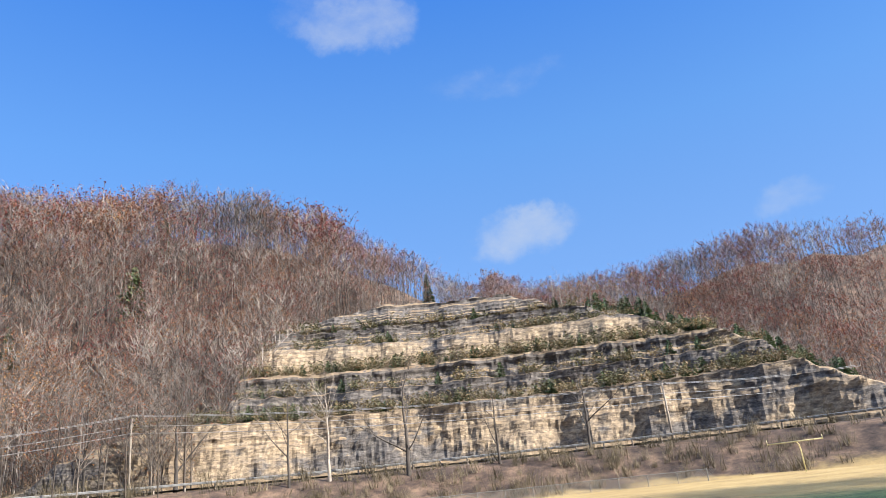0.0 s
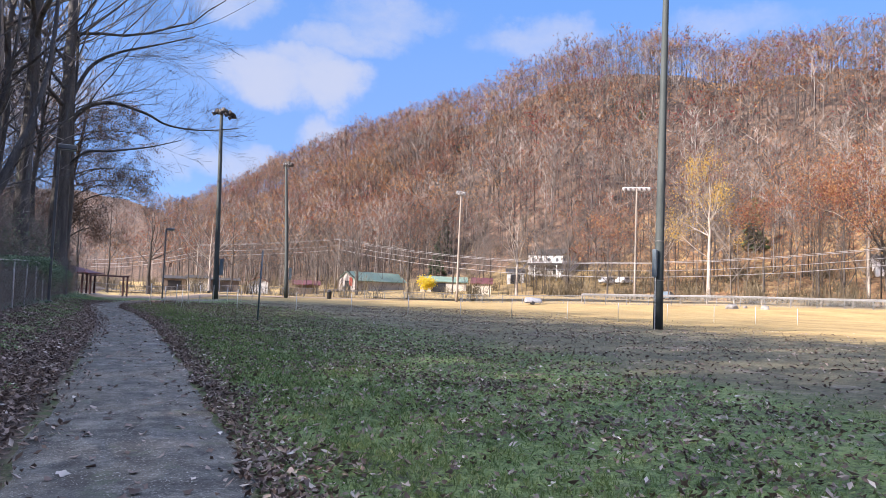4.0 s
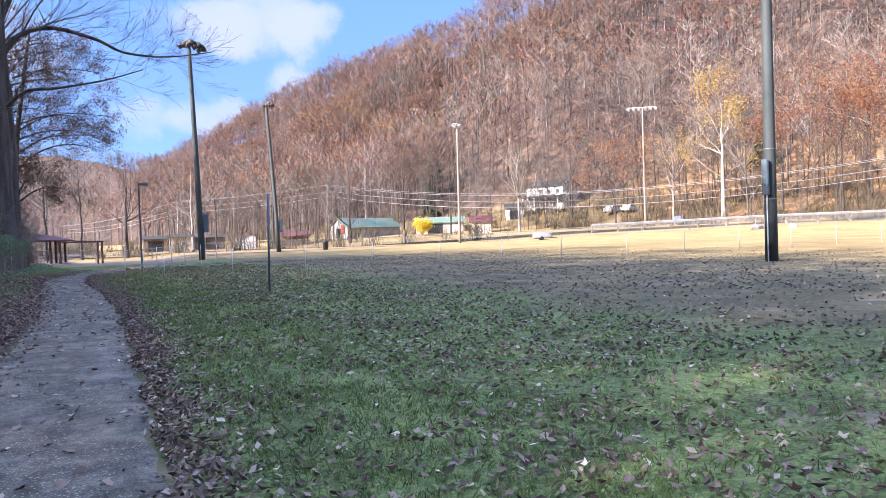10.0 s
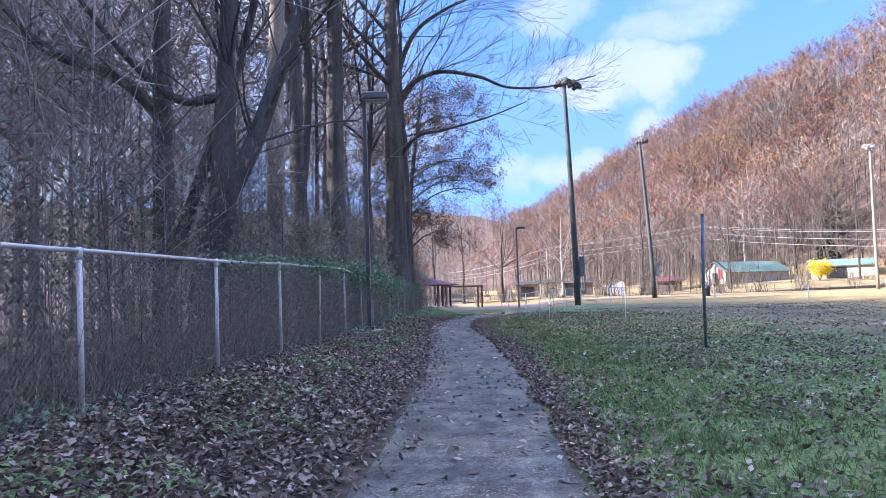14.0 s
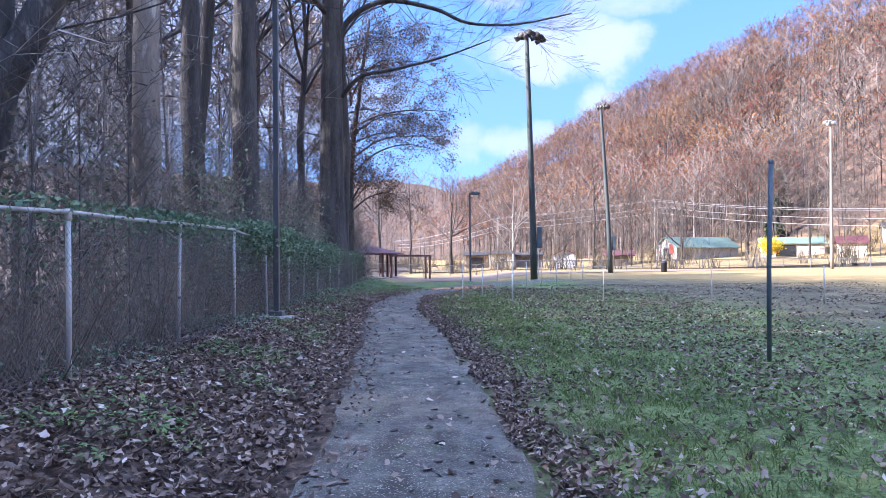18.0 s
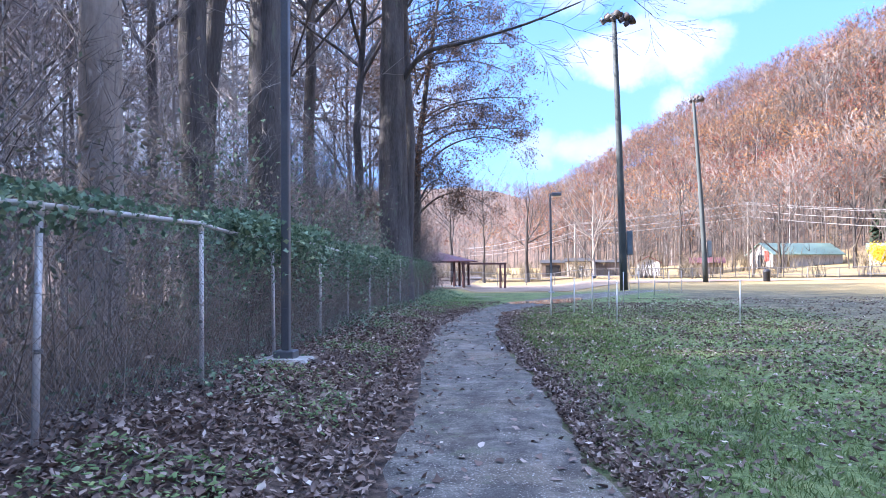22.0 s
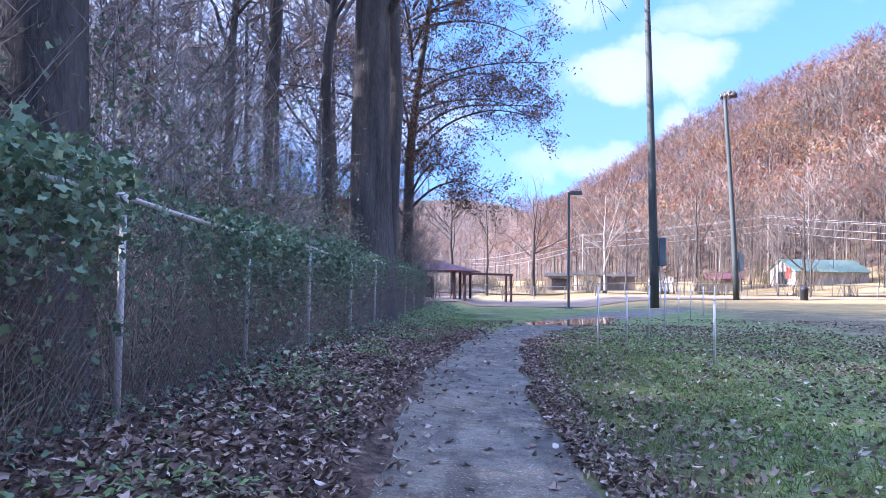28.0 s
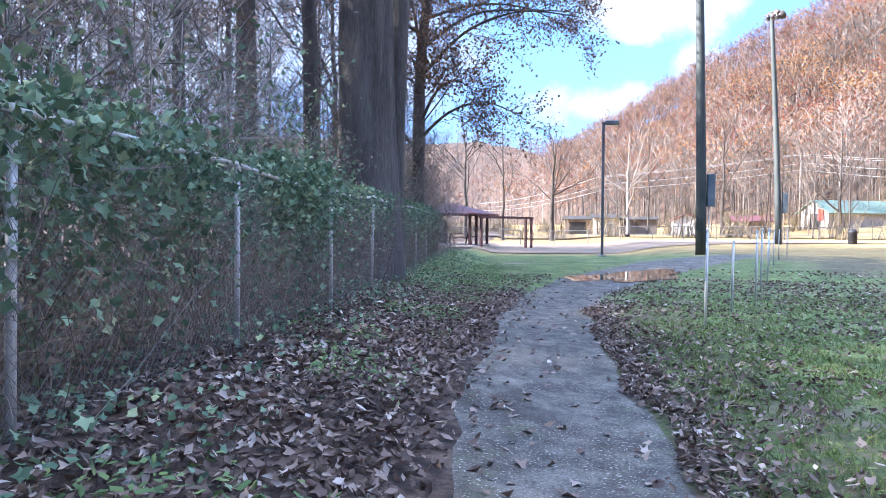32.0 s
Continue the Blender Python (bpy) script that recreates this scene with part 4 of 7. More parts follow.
def make_woods():
    rng = random.Random(11)
    near = [hill_tree(s, 20.0, 9, 28, 74, 0.24 + 0.06 * (s % 4), 0.25 + 0.03 * (s % 3), 0.0062, 0.0021) for s in range(8)]
    far = [hill_tree(s + 30, 20.0, 6, 16, 38, 0.24 + 0.05 * (s % 4), 0.27 + 0.03 * (s % 3), 0.0062, 0.0033) for s in range(8)]
    leaf = [wood_leaves(s + 50, near[s][2], 170, 0.24, 16.0) for s in range(8)] + [wood_leaves(s + 80, far[s][2], 84, 0.42, 16.0) for s in range(8)]
    bare, leaved, green = [], [], []
    pines = [pine_template(s, 10.0, wide=0.18 + 0.05 * (s % 3)) for s in range(4)]
    spots = 0
    while spots < 11800:
        az = rng.choice((rng.uniform(-14, 181),) * 5 + (rng.uniform(150, 181), rng.uniform(106, 142), rng.uniform(2, 24)))
        foot, ridge = float(np.interp(az, BEARING, FOOT)), float(np.interp(az, BEARING, RIDGE))
        if (az < -2 and rng.random() < 0.3) or (az > 175 and rng.random() < 0.5):
            continue
        s = rng.random() ** 0.9 * 1.10
        d = foot + 20 + (ridge - foot - 20) * s
        if rng.random() > (d / 270) ** 1.35:
            continue
        if 112 < az < 179 and d < float(np.interp(az, (112, 127, 131, 134, 140, 152), (120, 122, 130, 152, 172, 176))) + 0.5 * max(0, az - 150):
            continue
        x, y = at_bearing(az, d)
        z = ground_at(x, y)
        spots += 1
        i = rng.randrange(8)
        size = rng.uniform(0.7, 1.12) * (1.0 if d < 420 else 1.15) * (0.72 if 139 < az < 154 and d < 240 else 1.0)
        patch = float(wave(x, y, 60, 7.0)) + rng.gauss(0, 0.45)
        turn = rng.uniform(0, 6.283)
        tint = min(1, max(0, 0.46 + 0.16 * (s < 0.35) + 0.22 * float(wave(x, y, 70, 3.3)) + rng.gauss(0, 0.34)))
        p = rng.random()
        if p < 0.003 + (0.05 if 150 < az < 170 and d < 250 else 0):
            green.append((rng.randrange(4), x, y, z, turn, rng.uniform(0.7, 1.4), rng.random()))
            continue
        if d > 195:
            i += 8
        bare.append((i, x, y, z, turn, size, tint))
        if patch > -0.16 - 0.36 * (az < 34) - 0.22 * (az > 66) or (s < 0.35 and patch > -0.35):
            warm = min(1, max(0, 0.40 + 0.30 * float(wave(x, y, 45, 9.0)) + rng.gauss(0, 0.27) + 0.12 * smoothstep(az, 40, 24) - 0.14 * smoothstep(az, 58, 76) + 0.18 * (s < 0.3) * (az > 45)))
            leaved.append((i, x, y, z, turn, size, warm))
    tagged(new("bare_woods", scatter_mesh("bare_woods", [w[0] for w in near + far], bare, M["hill_trunk"])), "pale grey trunks and limbs of the leafless hillside woods", "woods", kind="stuff")
    tagged(new("bare_twigs", scatter_mesh("bare_twigs", [w[1] for w in near + far], bare, M["hill_twig"])), "fine grey-brown twigs of the leafless hillside woods", "twigs", kind="stuff")
    tagged(new("autumn_foliage", scatter_mesh("autumn_foliage", leaf, leaved, M["hill_leaf"])), "russet and orange leaves left on the hillside trees", "foliage", kind="stuff")
    for az, d, s in ((122.5, 175, 1.7), (86.6, 152, 1.5), (159, 172, 1.25), (122.0, 178, 1.3), (60, 210, 1.2), (162, 168, 0.9), (164, 165, 0.8), (166, 162, 0.8), (168, 160, 0.7), (163, 172, 0.9), (170, 158, 0.6), (165.2, 169, 0.8), (161, 165, 0.8)):
        x, y = at_bearing(az, d)
        green.append((rng.randrange(4), x, y, max(ground_at(x, y), 0) + 1.5, rng.uniform(0, 6), s, rng.random()))
    tagged(new("hill_evergreens", scatter_mesh("hill_evergreens", pines, green, M["evergreen"])), "dark green pines standing among the bare hillside trees", "pine trees", kind="stuff")
    # shrubs along the foot of the hill and the far side of the field
    shrub = []
    brush = []
    for s in range(5):
        r2 = random.Random(s + 90)
        v, t = [], []
        for i in range(32):
            a, l = r2.uniform(0, 6.283), r2.uniform(0.5, 1.9)
            p = Vector((r2.gauss(0, 0.35), r2.gauss(0, 0.35), -0.1))
            q = p + Vector((math.cos(a) * l * 0.5, math.sin(a) * l * 0.5, l))
            w = Vector((-math.sin(a), math.cos(a), 0)) * 0.03
            k = len(v)
            v.extend((tuple(p - w), tuple(p + w), tuple(q)))
            t.append((k, k + 1, k + 2))
            for j in range(2):
                m = p.lerp(q, r2.uniform(0.4, 0.95))
                e = m + Vector((r2.uniform(-0.4, 0.4), r2.uniform(-0.4, 0.4), r2.uniform(0.0, 0.5)))
                k = len(v)
                v.extend((tuple(m), tuple(m + Vector((0.02, 0.02, 0.015))), tuple(e)))
                t.append((k, k + 1, k + 2))
        brush.append((np.array(v, np.float32), np.array(t, np.int32)))
    for i in range(1150):
        az = rng.uniform(-6, 110) if i < 760 else rng.uniform(110, 179)
        d = float(np.interp(az, BEARING, FOOT)) + rng.uniform(-2, 26)
        if az > 110:
            d = rng.uniform(90, 104) if az > 132 or i % 2 else rng.uniform(104, 136)
        if az < 30:
            d = rng.uniform(118, 210)
        x, y = at_bearing(az, d)
        if any(abs(az - a) < w and abs(d - dd) < 9 for a, dd, w in ((22, 142, 1.5), (57, 140, 3))):
            continue
        shrub.append((rng.randrange(5), x, y, ground_at(x, y), rng.uniform(0, 6), rng.uniform(0.5, 1.5) * (1.7 if d > 104 else 1), rng.random()))
    side = [wood_template(s + 140, 11.0, 190, 0.16 + 0.03 * (s % 4), 0.42, 14, 0.008, 0.0024) for s in range(6)]
    side_leaf = [wood_leaves(s + 160, side[s][2], 220, 0.15, 11.0) for s in range(6)]
    stand, hung = [], []
    while len(stand) < 430:
        az = rng.uniform(3, 128)
        foot = float(np.interp(az, BEARING, FOOT))
        d = foot + rng.uniform(-1, 34) if az > 28 else rng.uniform(128, foot + 20)
        if any(abs(az - a) < w and d < dd for a, dd, w in ((57.6, 138, 2.6), (22, 150, 1.6))) or (46 < az < 50 and d > foot + 14):
            continue
        x, y = at_bearing(az, d)
        row = (rng.randrange(6), x, y, ground_at(x, y), rng.uniform(0, 6), rng.uniform(0.6, 1.35) * (1.2 if az > 40 else 1.0), rng.uniform(0.1, 1.0))
        stand.append(row)
        if rng.random() < (0.45 if az > 46 else 0.12):
            hung.append(row[:6] + (rng.uniform(0.3, 1.0),))
    tagged(new("roadside_trees", scatter_mesh("roadside_trees", [w[:2] for w in side], stand, M["roadside_twig"])), "bare grey-limbed trees along the foot of the hill", "trees", kind="stuff")
    tagged(new("roadside_foliage", scatter_mesh("roadside_foliage", side_leaf, hung, M["hill_leaf"])), "orange-brown leaves on the trees along the road", "foliage", kind="stuff")
    tagged(new("roadside_brush", scatter_mesh("roadside_brush", brush, shrub, M["dry_brush"])), "dry brown brush along the far edge of the field", "shrubs", kind="stuff")


make_woods()


# ---- rock cut beside the road ----
def make_rock_cut():
    """A stepped cut of layered rock: level tiers with benches, cut off by the slope towards both ends."""
    rows = np.array([110, 116, 119, 124, 129, 131, 133.5, 138, 142.5, 148, 152, 156.5, 161, 165, 170, 173.5, 176.5, 180.0])
    tops = np.array([5.0, 7, 11, 15, 17, 28, 38, 42, 44.5, 43.5, 43.5, 37, 33.5, 27, 21.5, 14, 10.5, 7.0])
    b = Build()
    azs = np.arange(110, 180.2, 0.2)
    # height and distance back from the road at the foot and the top of each face and bench
    tiers = ((4.2, 6.0, 1.0, 2.0, 3), (6.0, 6.5, 2.0, 4.0, 2), (6.5, 15.2, 4.0, 6.5, 15), (15.2, 16.6, 6.5, 15.0, 5), (16.6, 20.4, 15.0, 16.4, 8), (20.4, 20.8, 16.4, 18.4, 2), (20.8, 24.6, 18.4, 20.0, 8), (24.6, 26.2, 20.0, 28.0, 5), (26.2, 31.6, 28.0, 30.0, 10),
             (31.6, 32.8, 30.0, 36.0, 4), (32.8, 36.6, 36.0, 38.0, 9), (36.6, 37.2, 38.0, 41.0, 3), (37.2, 40.6, 41.0, 43.0, 8), (40.6, 41.2, 43.0, 46.0, 3), (41.2, 44.5, 46.0, 49.0, 6), (44.5, 47.0, 49.0, 78.0, 6))
    prof = [(2.5, -2.0, 0.0), (4.2, 0.5, 0.0)]
    for z0, z1, d0, d1, n in tiers:
        prof += [(z0 + (z1 - z0) * (i + 1) / n, d0 + (d1 - d0) * (i + 1) / n, 1.0 if (z1 - z0) > (d1 - d0) else 0.35) for i in range(n)]
    m = len(prof)
    for az in azs:
        H = float(np.interp(az, rows, tops)) + 0.9 * noise.noise(Vector((az * 0.8, 2.0, 7.0)))
        fade = float(smoothstep(az, 110, 113))
        s = az * 2.0
        dip = 0.9 * noise.noise(Vector((az * 0.07, 1.0, 2.0))) + 0.3 * noise.noise(Vector((az * 0.5, 4.0, 2.0)))
        for i, (z, dd, face) in enumerate(prof):
            over = max(0.0, z - H)
            zz = min(z, H) + over * 0.10
            bed = noise.noise(Vector((0.0, 0.4, z * 0.9))) * 0.7 + noise.noise(Vector((5.0, 0.4, z * 2.6))) * 0.4
            jag = noise.noise(Vector((s * 0.16, z * 0.05, 3.0))) * 2.4 + noise.noise(Vector((s * 0.6, z * 0.3, 9.0))) * 0.55 + (noise.noise(Vector((s * 1.7, z * 0.9, 4.0))) * 0.3 + bed) * face
            ramp = min(1, max(0, i - 2) / 4)
            d = 112.5 + dd + jag * (1 if i > 1 else 0.3) + over * 0.9
            x, y = at_bearing(az, d)
            lift = (noise.noise(Vector((s * 0.5, z * 0.4, 5.0))) * 0.45 + dip) * ramp
            b.v.append((x, y, (zz + lift) * fade + (1 - fade) * 2.0))
    for i in range(len(azs) - 1):
        for j in range(m - 1):
            k = i * m + j
            b.f.append((k, k + m, k + m + 1, k + 1))
    part("rock_cut", b, M["rock"])
    tagged(bpy.data.objects["rock_cut"], "stepped road cut of layered grey and tan sandstone", "cliff", kind="structure")
    # cedars, brush and saplings on the benches and along the upper edge
    rng = random.Random(5)
    pines = [pine_template(s + 20, 3.2, 9, 0.34) for s in range(3)]
    bushes = []
    for k in range(4):
        ends = []
        for i in range(14):
            a, l = rng.uniform(0, 6.283), rng.uniform(0.5, 1.5)
            ends.append((Vector((rng.gauss(0, 0.5), rng.gauss(0, 0.5), -0.2)), Vector((math.cos(a) * l, math.sin(a) * l, rng.uniform(0.8, 2.0)))))
        bushes.append(wood_leaves(k + 300, ends, 90, 0.26, 4.0))
    wood = [wood_template(s + 70, 6.0, 60, 0.2, 0.34, 8)[:2] for s in range(4)]
    benches = ((15.9, 10.5), (15.6, 8.5), (25.4, 24.0), (25.2, 22.0), (32.2, 33.0), (20.6, 17.4), (36.9, 39.5))
    cedar, bush, sapling = [], [], []

    def spot(az, z, dd):
        H = float(np.interp(az, rows, tops))
        over = max(0.0, z - H)
        x, y = at_bearing(az, 112.5 + dd + over * 0.9)
        return x, y, min(z, H) + over * 0.1 - 0.3

    for i in range(110):
        az = rng.uniform(128, 176)
        z, dd = rng.choice(benches)
        if z < float(np.interp(az, rows, tops)):
            cedar.append((rng.randrange(3), *spot(az, z, dd), rng.uniform(0, 6), rng.uniform(0.35, 0.95), rng.random()))
    for i in range(90):
        az = rng.uniform(158, 176)
        cedar.append((rng.randrange(3), *spot(az, float(np.interp(az, rows, tops)) + rng.uniform(0, 8), rng.uniform(38, 50) - 1.2 * (az - 158)), rng.uniform(0, 6), rng.uniform(0.7, 1.5), rng.random()))
    for i in range(1350):
        az = rng.uniform(122, 177)
        z, dd = rng.choice(benches)
        if z < float(np.interp(az, rows, tops)) + 1:
            bush.append((rng.randrange(4), *spot(az, z, dd + rng.uniform(-2.8, 2.8)), rng.uniform(0, 6), rng.uniform(0.5, 1.4), rng.random()))
    for i in range(420):
        az = rng.uniform(126, 178)
        H = float(np.interp(az, rows, tops))
        if i % 3:
            sapling.append((rng.randrange(4), *spot(az, H + rng.uniform(0, 3), rng.uniform(50, 74) if H > 38 else rng.uniform(10, 30) + H * 0.6), rng.uniform(0, 6), rng.uniform(0.5, 1.3), rng.random()))
        else:
            z, dd = rng.choice(benches)
            if z < H:
                sapling.append((rng.randrange(4), *spot(az, z, dd), rng.uniform(0, 6), rng.uniform(0.3, 0.65), rng.random()))
    tagged(new("bench_cedars", scatter_mesh("bench_cedars", pines, cedar, M["evergreen"])), "small dark cedars growing on the rock ledges", "cedars", kind="stuff")
    tagged(new("bench_brush", scatter_mesh("bench_brush", bushes, bush, M["ledge_brush"])), "olive and brown brush growing on the rock ledges", "brush", kind="stuff")
    tagged(new("bench_saplings", scatter_mesh("bench_saplings", wood, sapling, M["hill_twig"])), "bare saplings on the rock ledges", "saplings", kind="stuff")


make_rock_cut()


# ---- poles and lights on the field ----
def bent_box(b, m, x0, y0, z0, x1, y1, z1, bevel=0.02):
    k = len(b.v)
    b.box(x0, y0, z0, x1, y1, z1, bevel)
    b.v[k:] = [tuple(m @ Vector(p)) for p in b.v[k:]]
    return b


def floodlight(parent, m, mat="brown_shell"):
    """A bowl-shaped floodlight with its ballast box and bracket; m: its pose, the glass facing -y and down."""
    b = Build()
    prof = ((0.10, 0.0), (0.17, 0.03), (0.27, 0.16), (0.33, 0.34), (0.345, 0.36))
    b.lathe(prof, 14)
    b.v = [tuple(m @ Vector((x, -z, y))) for x, y, z in b.v]
    bowl = part("floodlight", b, M[mat], parent, "bowl-shaped floodlight", smooth=True)
    g = Build().lathe(((0.32, 0.345), (0.30, 0.375), (0.1, 0.385)), 14)
    g.v = [tuple(m @ Vector((x, -z, y))) for x, y, z in g.v]
    part("lens", g, M["lens"], bowl, "pale glass lens", smooth=True)
    k = bent_box(Build(), m, -0.13, 0.0, -0.16, 0.13, 0.30, 0.16, 0.03)
    part("ballast_box", k, M[mat], bowl)
    j = Build().tube([m @ Vector((0, 0.15, 0.1)), m @ Vector((0, 0.12, 0.34))], 0.03, 6)
    part("bracket", j, M["galvanised"], bowl)


def light_pole(x, y, height, r0, lamps, label, mat="dark_pole", lean=(0, 0), box=None, shell="brown_shell", bands=()):
    t = thing("light_pole", label, "light pole", pose(x, y, ground_at(x, y) - 0.05), "field lights")
    n = 8
    pts = [(lean[0] * (i / n) ** 1.3, lean[1] * (i / n) ** 1.3, height * i / n) for i in range(n + 1)]
    part("pole", Build().tube(pts, [r0 * (1 - 0.42 * i / n) for i in range(n + 1)], 14), M[mat], t, smooth=True)
    top = Vector(pts[-1])
    arms = sorted({round(z, 2) for _, _, z, *_ in lamps})
    for z in arms:
        xs = [l for l in lamps if round(l[2], 2) == z]
        a = xs[0][5]
        c, s = math.cos(radians(a)), math.sin(radians(a))
        w = max(abs(l[0]) for l in xs) + 0.05
        part("crossarm", bent_box(Build(), Matrix.Translation(top + Vector((0, 0, z))) @ pose(0, 0, 0, 0, 0, a), -w, -0.05, -0.05, w, 0.05, 0.05, 0.012), M["galvanised" if shell == "lamp_shell" else "dark_shell"], t)
    for off, fwd, z, turn, tilt, a in lamps:
        c, s = math.cos(radians(a)), math.sin(radians(a))
        m = Matrix.Translation(top + Vector((off * c - fwd * s, off * s + fwd * c, z - 0.34))) @ pose(0, 0, 0, 0, 0, turn) @ pose(0, 0, 0, tilt)
        floodlight(t, m, shell)
    for z in bands:
        f = z / height
        part("band", Build().tube([(lean[0] * f ** 1.3, lean[1] * f ** 1.3, z - 0.018), (lean[0] * f ** 1.3, lean[1] * f ** 1.3, z + 0.018)], r0 * (1 - 0.42 * f) + 0.008, 14), M["far_wire"], t, "metal band", smooth=True)
    if box:
        bx, by, bz, w, h = box
        k = part("switch_box", Build().box(bx - w / 2, by - 0.12, bz, bx + w / 2, by + 0.12, bz + h, 0.02), M["steel_box"], t, "grey-blue steel switch box")
        part("conduit", Build().tube([(bx * 0.8, by, 0.0), (bx * 0.8, by, bz)], 0.025, 6), M["galvanised"], t)
        part("door", Build().box(bx - w / 2 + 0.03, by - 0.135, bz + 0.04, bx + w / 2 - 0.03, by - 0.118, bz + h - 0.04, 0.004), M["steel_box"], k)
    return t


light_pole(22.75, 29.71, 18.3, 0.23, ((-1.3, 0, 0.0, 230, -48, -40), (0.0, 0.35, -0.3, 140, -48, -40), (1.3, 0, 0.0, 50, -48, -40)), "tall dark wooden floodlight pole with three bowl lamps", lean=(0.35, 0.2), bands=(2.35, 4.2), shell="lamp_shell", box=(-0.29, -0.05, 2.5, 0.14, 1.3))
light_pole(7.4, 73.2, 18.2, 0.26, ((-0.55, 0, 0.0, 95, -35, -20), (0.1, -0.2, 0.05, 120, -40, -20), (0.6, 0, -0.1, 110, -30, -20), (0.9, 0.2, -0.3, 100, -35, -20)), "tall dark floodlight pole with a cluster of brown lamps", lean=(-0.35, 0.2), shell="dark_shell", box=(0.40, -0.05, 2.35, 0.36, 1.55))
light_pole(18.2, 94.0, 17.4, 0.25, ((-0.1, 0, 0.0, 95, -35, -60), (0.3, 0, 0.0, 110, -40, -60), (0.6, 0.1, -0.1, 110, -30, -60)), "tall floodlight pole behind the lawn with three lamps", mat="dark_pole", lean=(-0.8, 0.1), shell="dark_shell", box=(0.38, -0.05, 2.4, 0.36, 1.5))
light_pole(47.2, 104.8, 17.6, 0.21, ((-0.6, 0, 0.0, 200, -35, 20), (0.0, 0, 0.05, 180, -35, 20), (0.7, 0, 0.0, 160, -30, 20)), "weathered grey floodlight pole beyond the field", mat="wood_pole", shell="lamp_shell", lean=(0.15, 0))
light_pole(78.5, 100.5, 19.2, 0.2, tuple((o, 0, 0.0, 150, -30, -35) for o in (-2.1, -1.3, -0.5, 0.5, 1.3, 2.1)), "grey floodlight pole with a wide crossarm of pale lamps", mat="wood_pole", shell="lamp_shell")
X6, Y6 = at_bearing(63.45, 101)
light_pole(X6, Y6, 18.4, 0.22, ((-0.6, 0, 0.0, 130, -30, 30), (0.0, 0, 0.05, 110, -30, 30), (0.6, 0, 0.0, 100, -30, 30)), "pale wooden floodlight pole beside the far fence", mat="wood_pole", shell="lamp_shell", box=(0.3, -0.2, 1.2, 0.5, 0.8))


def lot_lamp(x, y, height):
    t = thing("street_lamp", "slim dark metal lamp post with a box lamp", "street lamp", pose(x, y, ground_at(x, y)))
    part("base_plate", Build().box(-0.2, -0.2, 0, 0.2, 0.2, 0.08, 0.02), M["concrete"], t)
    part("pole", Build().box(-0.065, -0.065, 0.08, 0.065, 0.065, height, 0.012), M["bronze_pole"], t)
    h = part("lamp_head", Build().box(0.06, -0.2, height - 0.16, 0.72, 0.2, height + 0.06, 0.03), M["bronze_pole"], t)
    part("lens", Build().box(0.14, -0.15, height - 0.19, 0.66, 0.15, height - 0.158, 0.005), M["lens"], h)


lot_lamp(2.75, 73.2, 6.5)


def fence_lamp(x, y, z0):
    """The square lamp post that stands at the fence on a concrete footing."""
    t = thing("street_lamp", "dark square metal lamp post on a cracked concrete footing", "street lamp", pose(x, y, z0))
    k = Build().box(-0.30, -0.30, -0.25, 0.30, 0.30, 0.10, 0.035)
    rng = random.Random(3)
    k.v = [(a + rng.uniform(-0.03, 0.03), c + rng.uniform(-0.03, 0.03), d + rng.uniform(-0.015, 0.015)) for a, c, d in k.v]
    part("footing", k, M["concrete"], t, "chipped pale concrete footing")
    part("base_cover", Build().box(-0.125, -0.125, 0.09, 0.125, 0.125, 0.20, 0.012), M["bronze_pole"], t)
    p = part("pole", Build().box(-0.05, -0.05, 0.2, 0.05, 0.05, 6.35, 0.012), M["bronze_pole"], t)
    part("hand_hole_cover", Build().box(-0.03, -0.0555, 0.55, 0.03, -0.048, 0.72, 0.003), M["bronze_pole"], p)
    h = part("lamp_head", Build().box(-0.05, -0.2, 6.2, 0.65, 0.2, 6.40, 0.03), M["bronze_pole"], t)
    part("lens", Build().box(0.05, -0.15, 6.17, 0.6, 0.15, 6.202, 0.005), M["lens"], h)


fence_lamp(-2.86, 35.0, 0.27)

dark_post = thing("metal_post", "thin dark leaning metal post in the lawn", "post", pose(4.58, 31.1, ground_at(4.58, 31.1)))
part("shaft", Build().tube([(0, 0, -0.1), (0.02, 0, 1.3), (0.06, -0.02, 2.68)], 0.032, 8), M["steel_box"], dark_post, smooth=True)
part("cap", Build().lathe(((0.036, 2.66), (0.036, 2.70), (0.015, 2.715)), 8, 0.06, -0.02), M["steel_box"], dark_post)


# ---- goal posts ----
def goal_post(x, y, turn, high):
    t = thing("goal_post", "yellow gooseneck football goal post", "goal post", pose(x, y, ground_at(x, y), 0, 0, turn), "goal posts")
    part("gooseneck", Build().tube([(0, 0, -0.1), (0, 0, 2.3), (0, 0.12, 2.72), (0, 0.45, 3.0), (0, 0.9, 3.05)], 0.06, 10), M["yellow_paint"], t, smooth=True)
    part("crossbar", Build().tube([(-2.95, 0.95, 3.05), (2.95, 0.95, 3.05)], 0.06, 10), M["yellow_paint"], t, smooth=True)
    for s, top, mat in ((-1, 3.42, "yellow_paint"), (1, high, "dark_pole" if high > 6 else "yellow_paint")):
        part("upright", Build().tube([(s * 2.95, 0.95, 3.0), (s * 2.95, 0.95, top)], 0.035, 8), M[mat], t, "thin dark upright" if mat == "dark_pole" else "", smooth=True)


goal_post(34.98, 20.5, 162, 10.0)
goal_post(*at_bearing(171.3, 86), -18, 3.5)


# ---- utility poles and their wires ----
UTIL = []


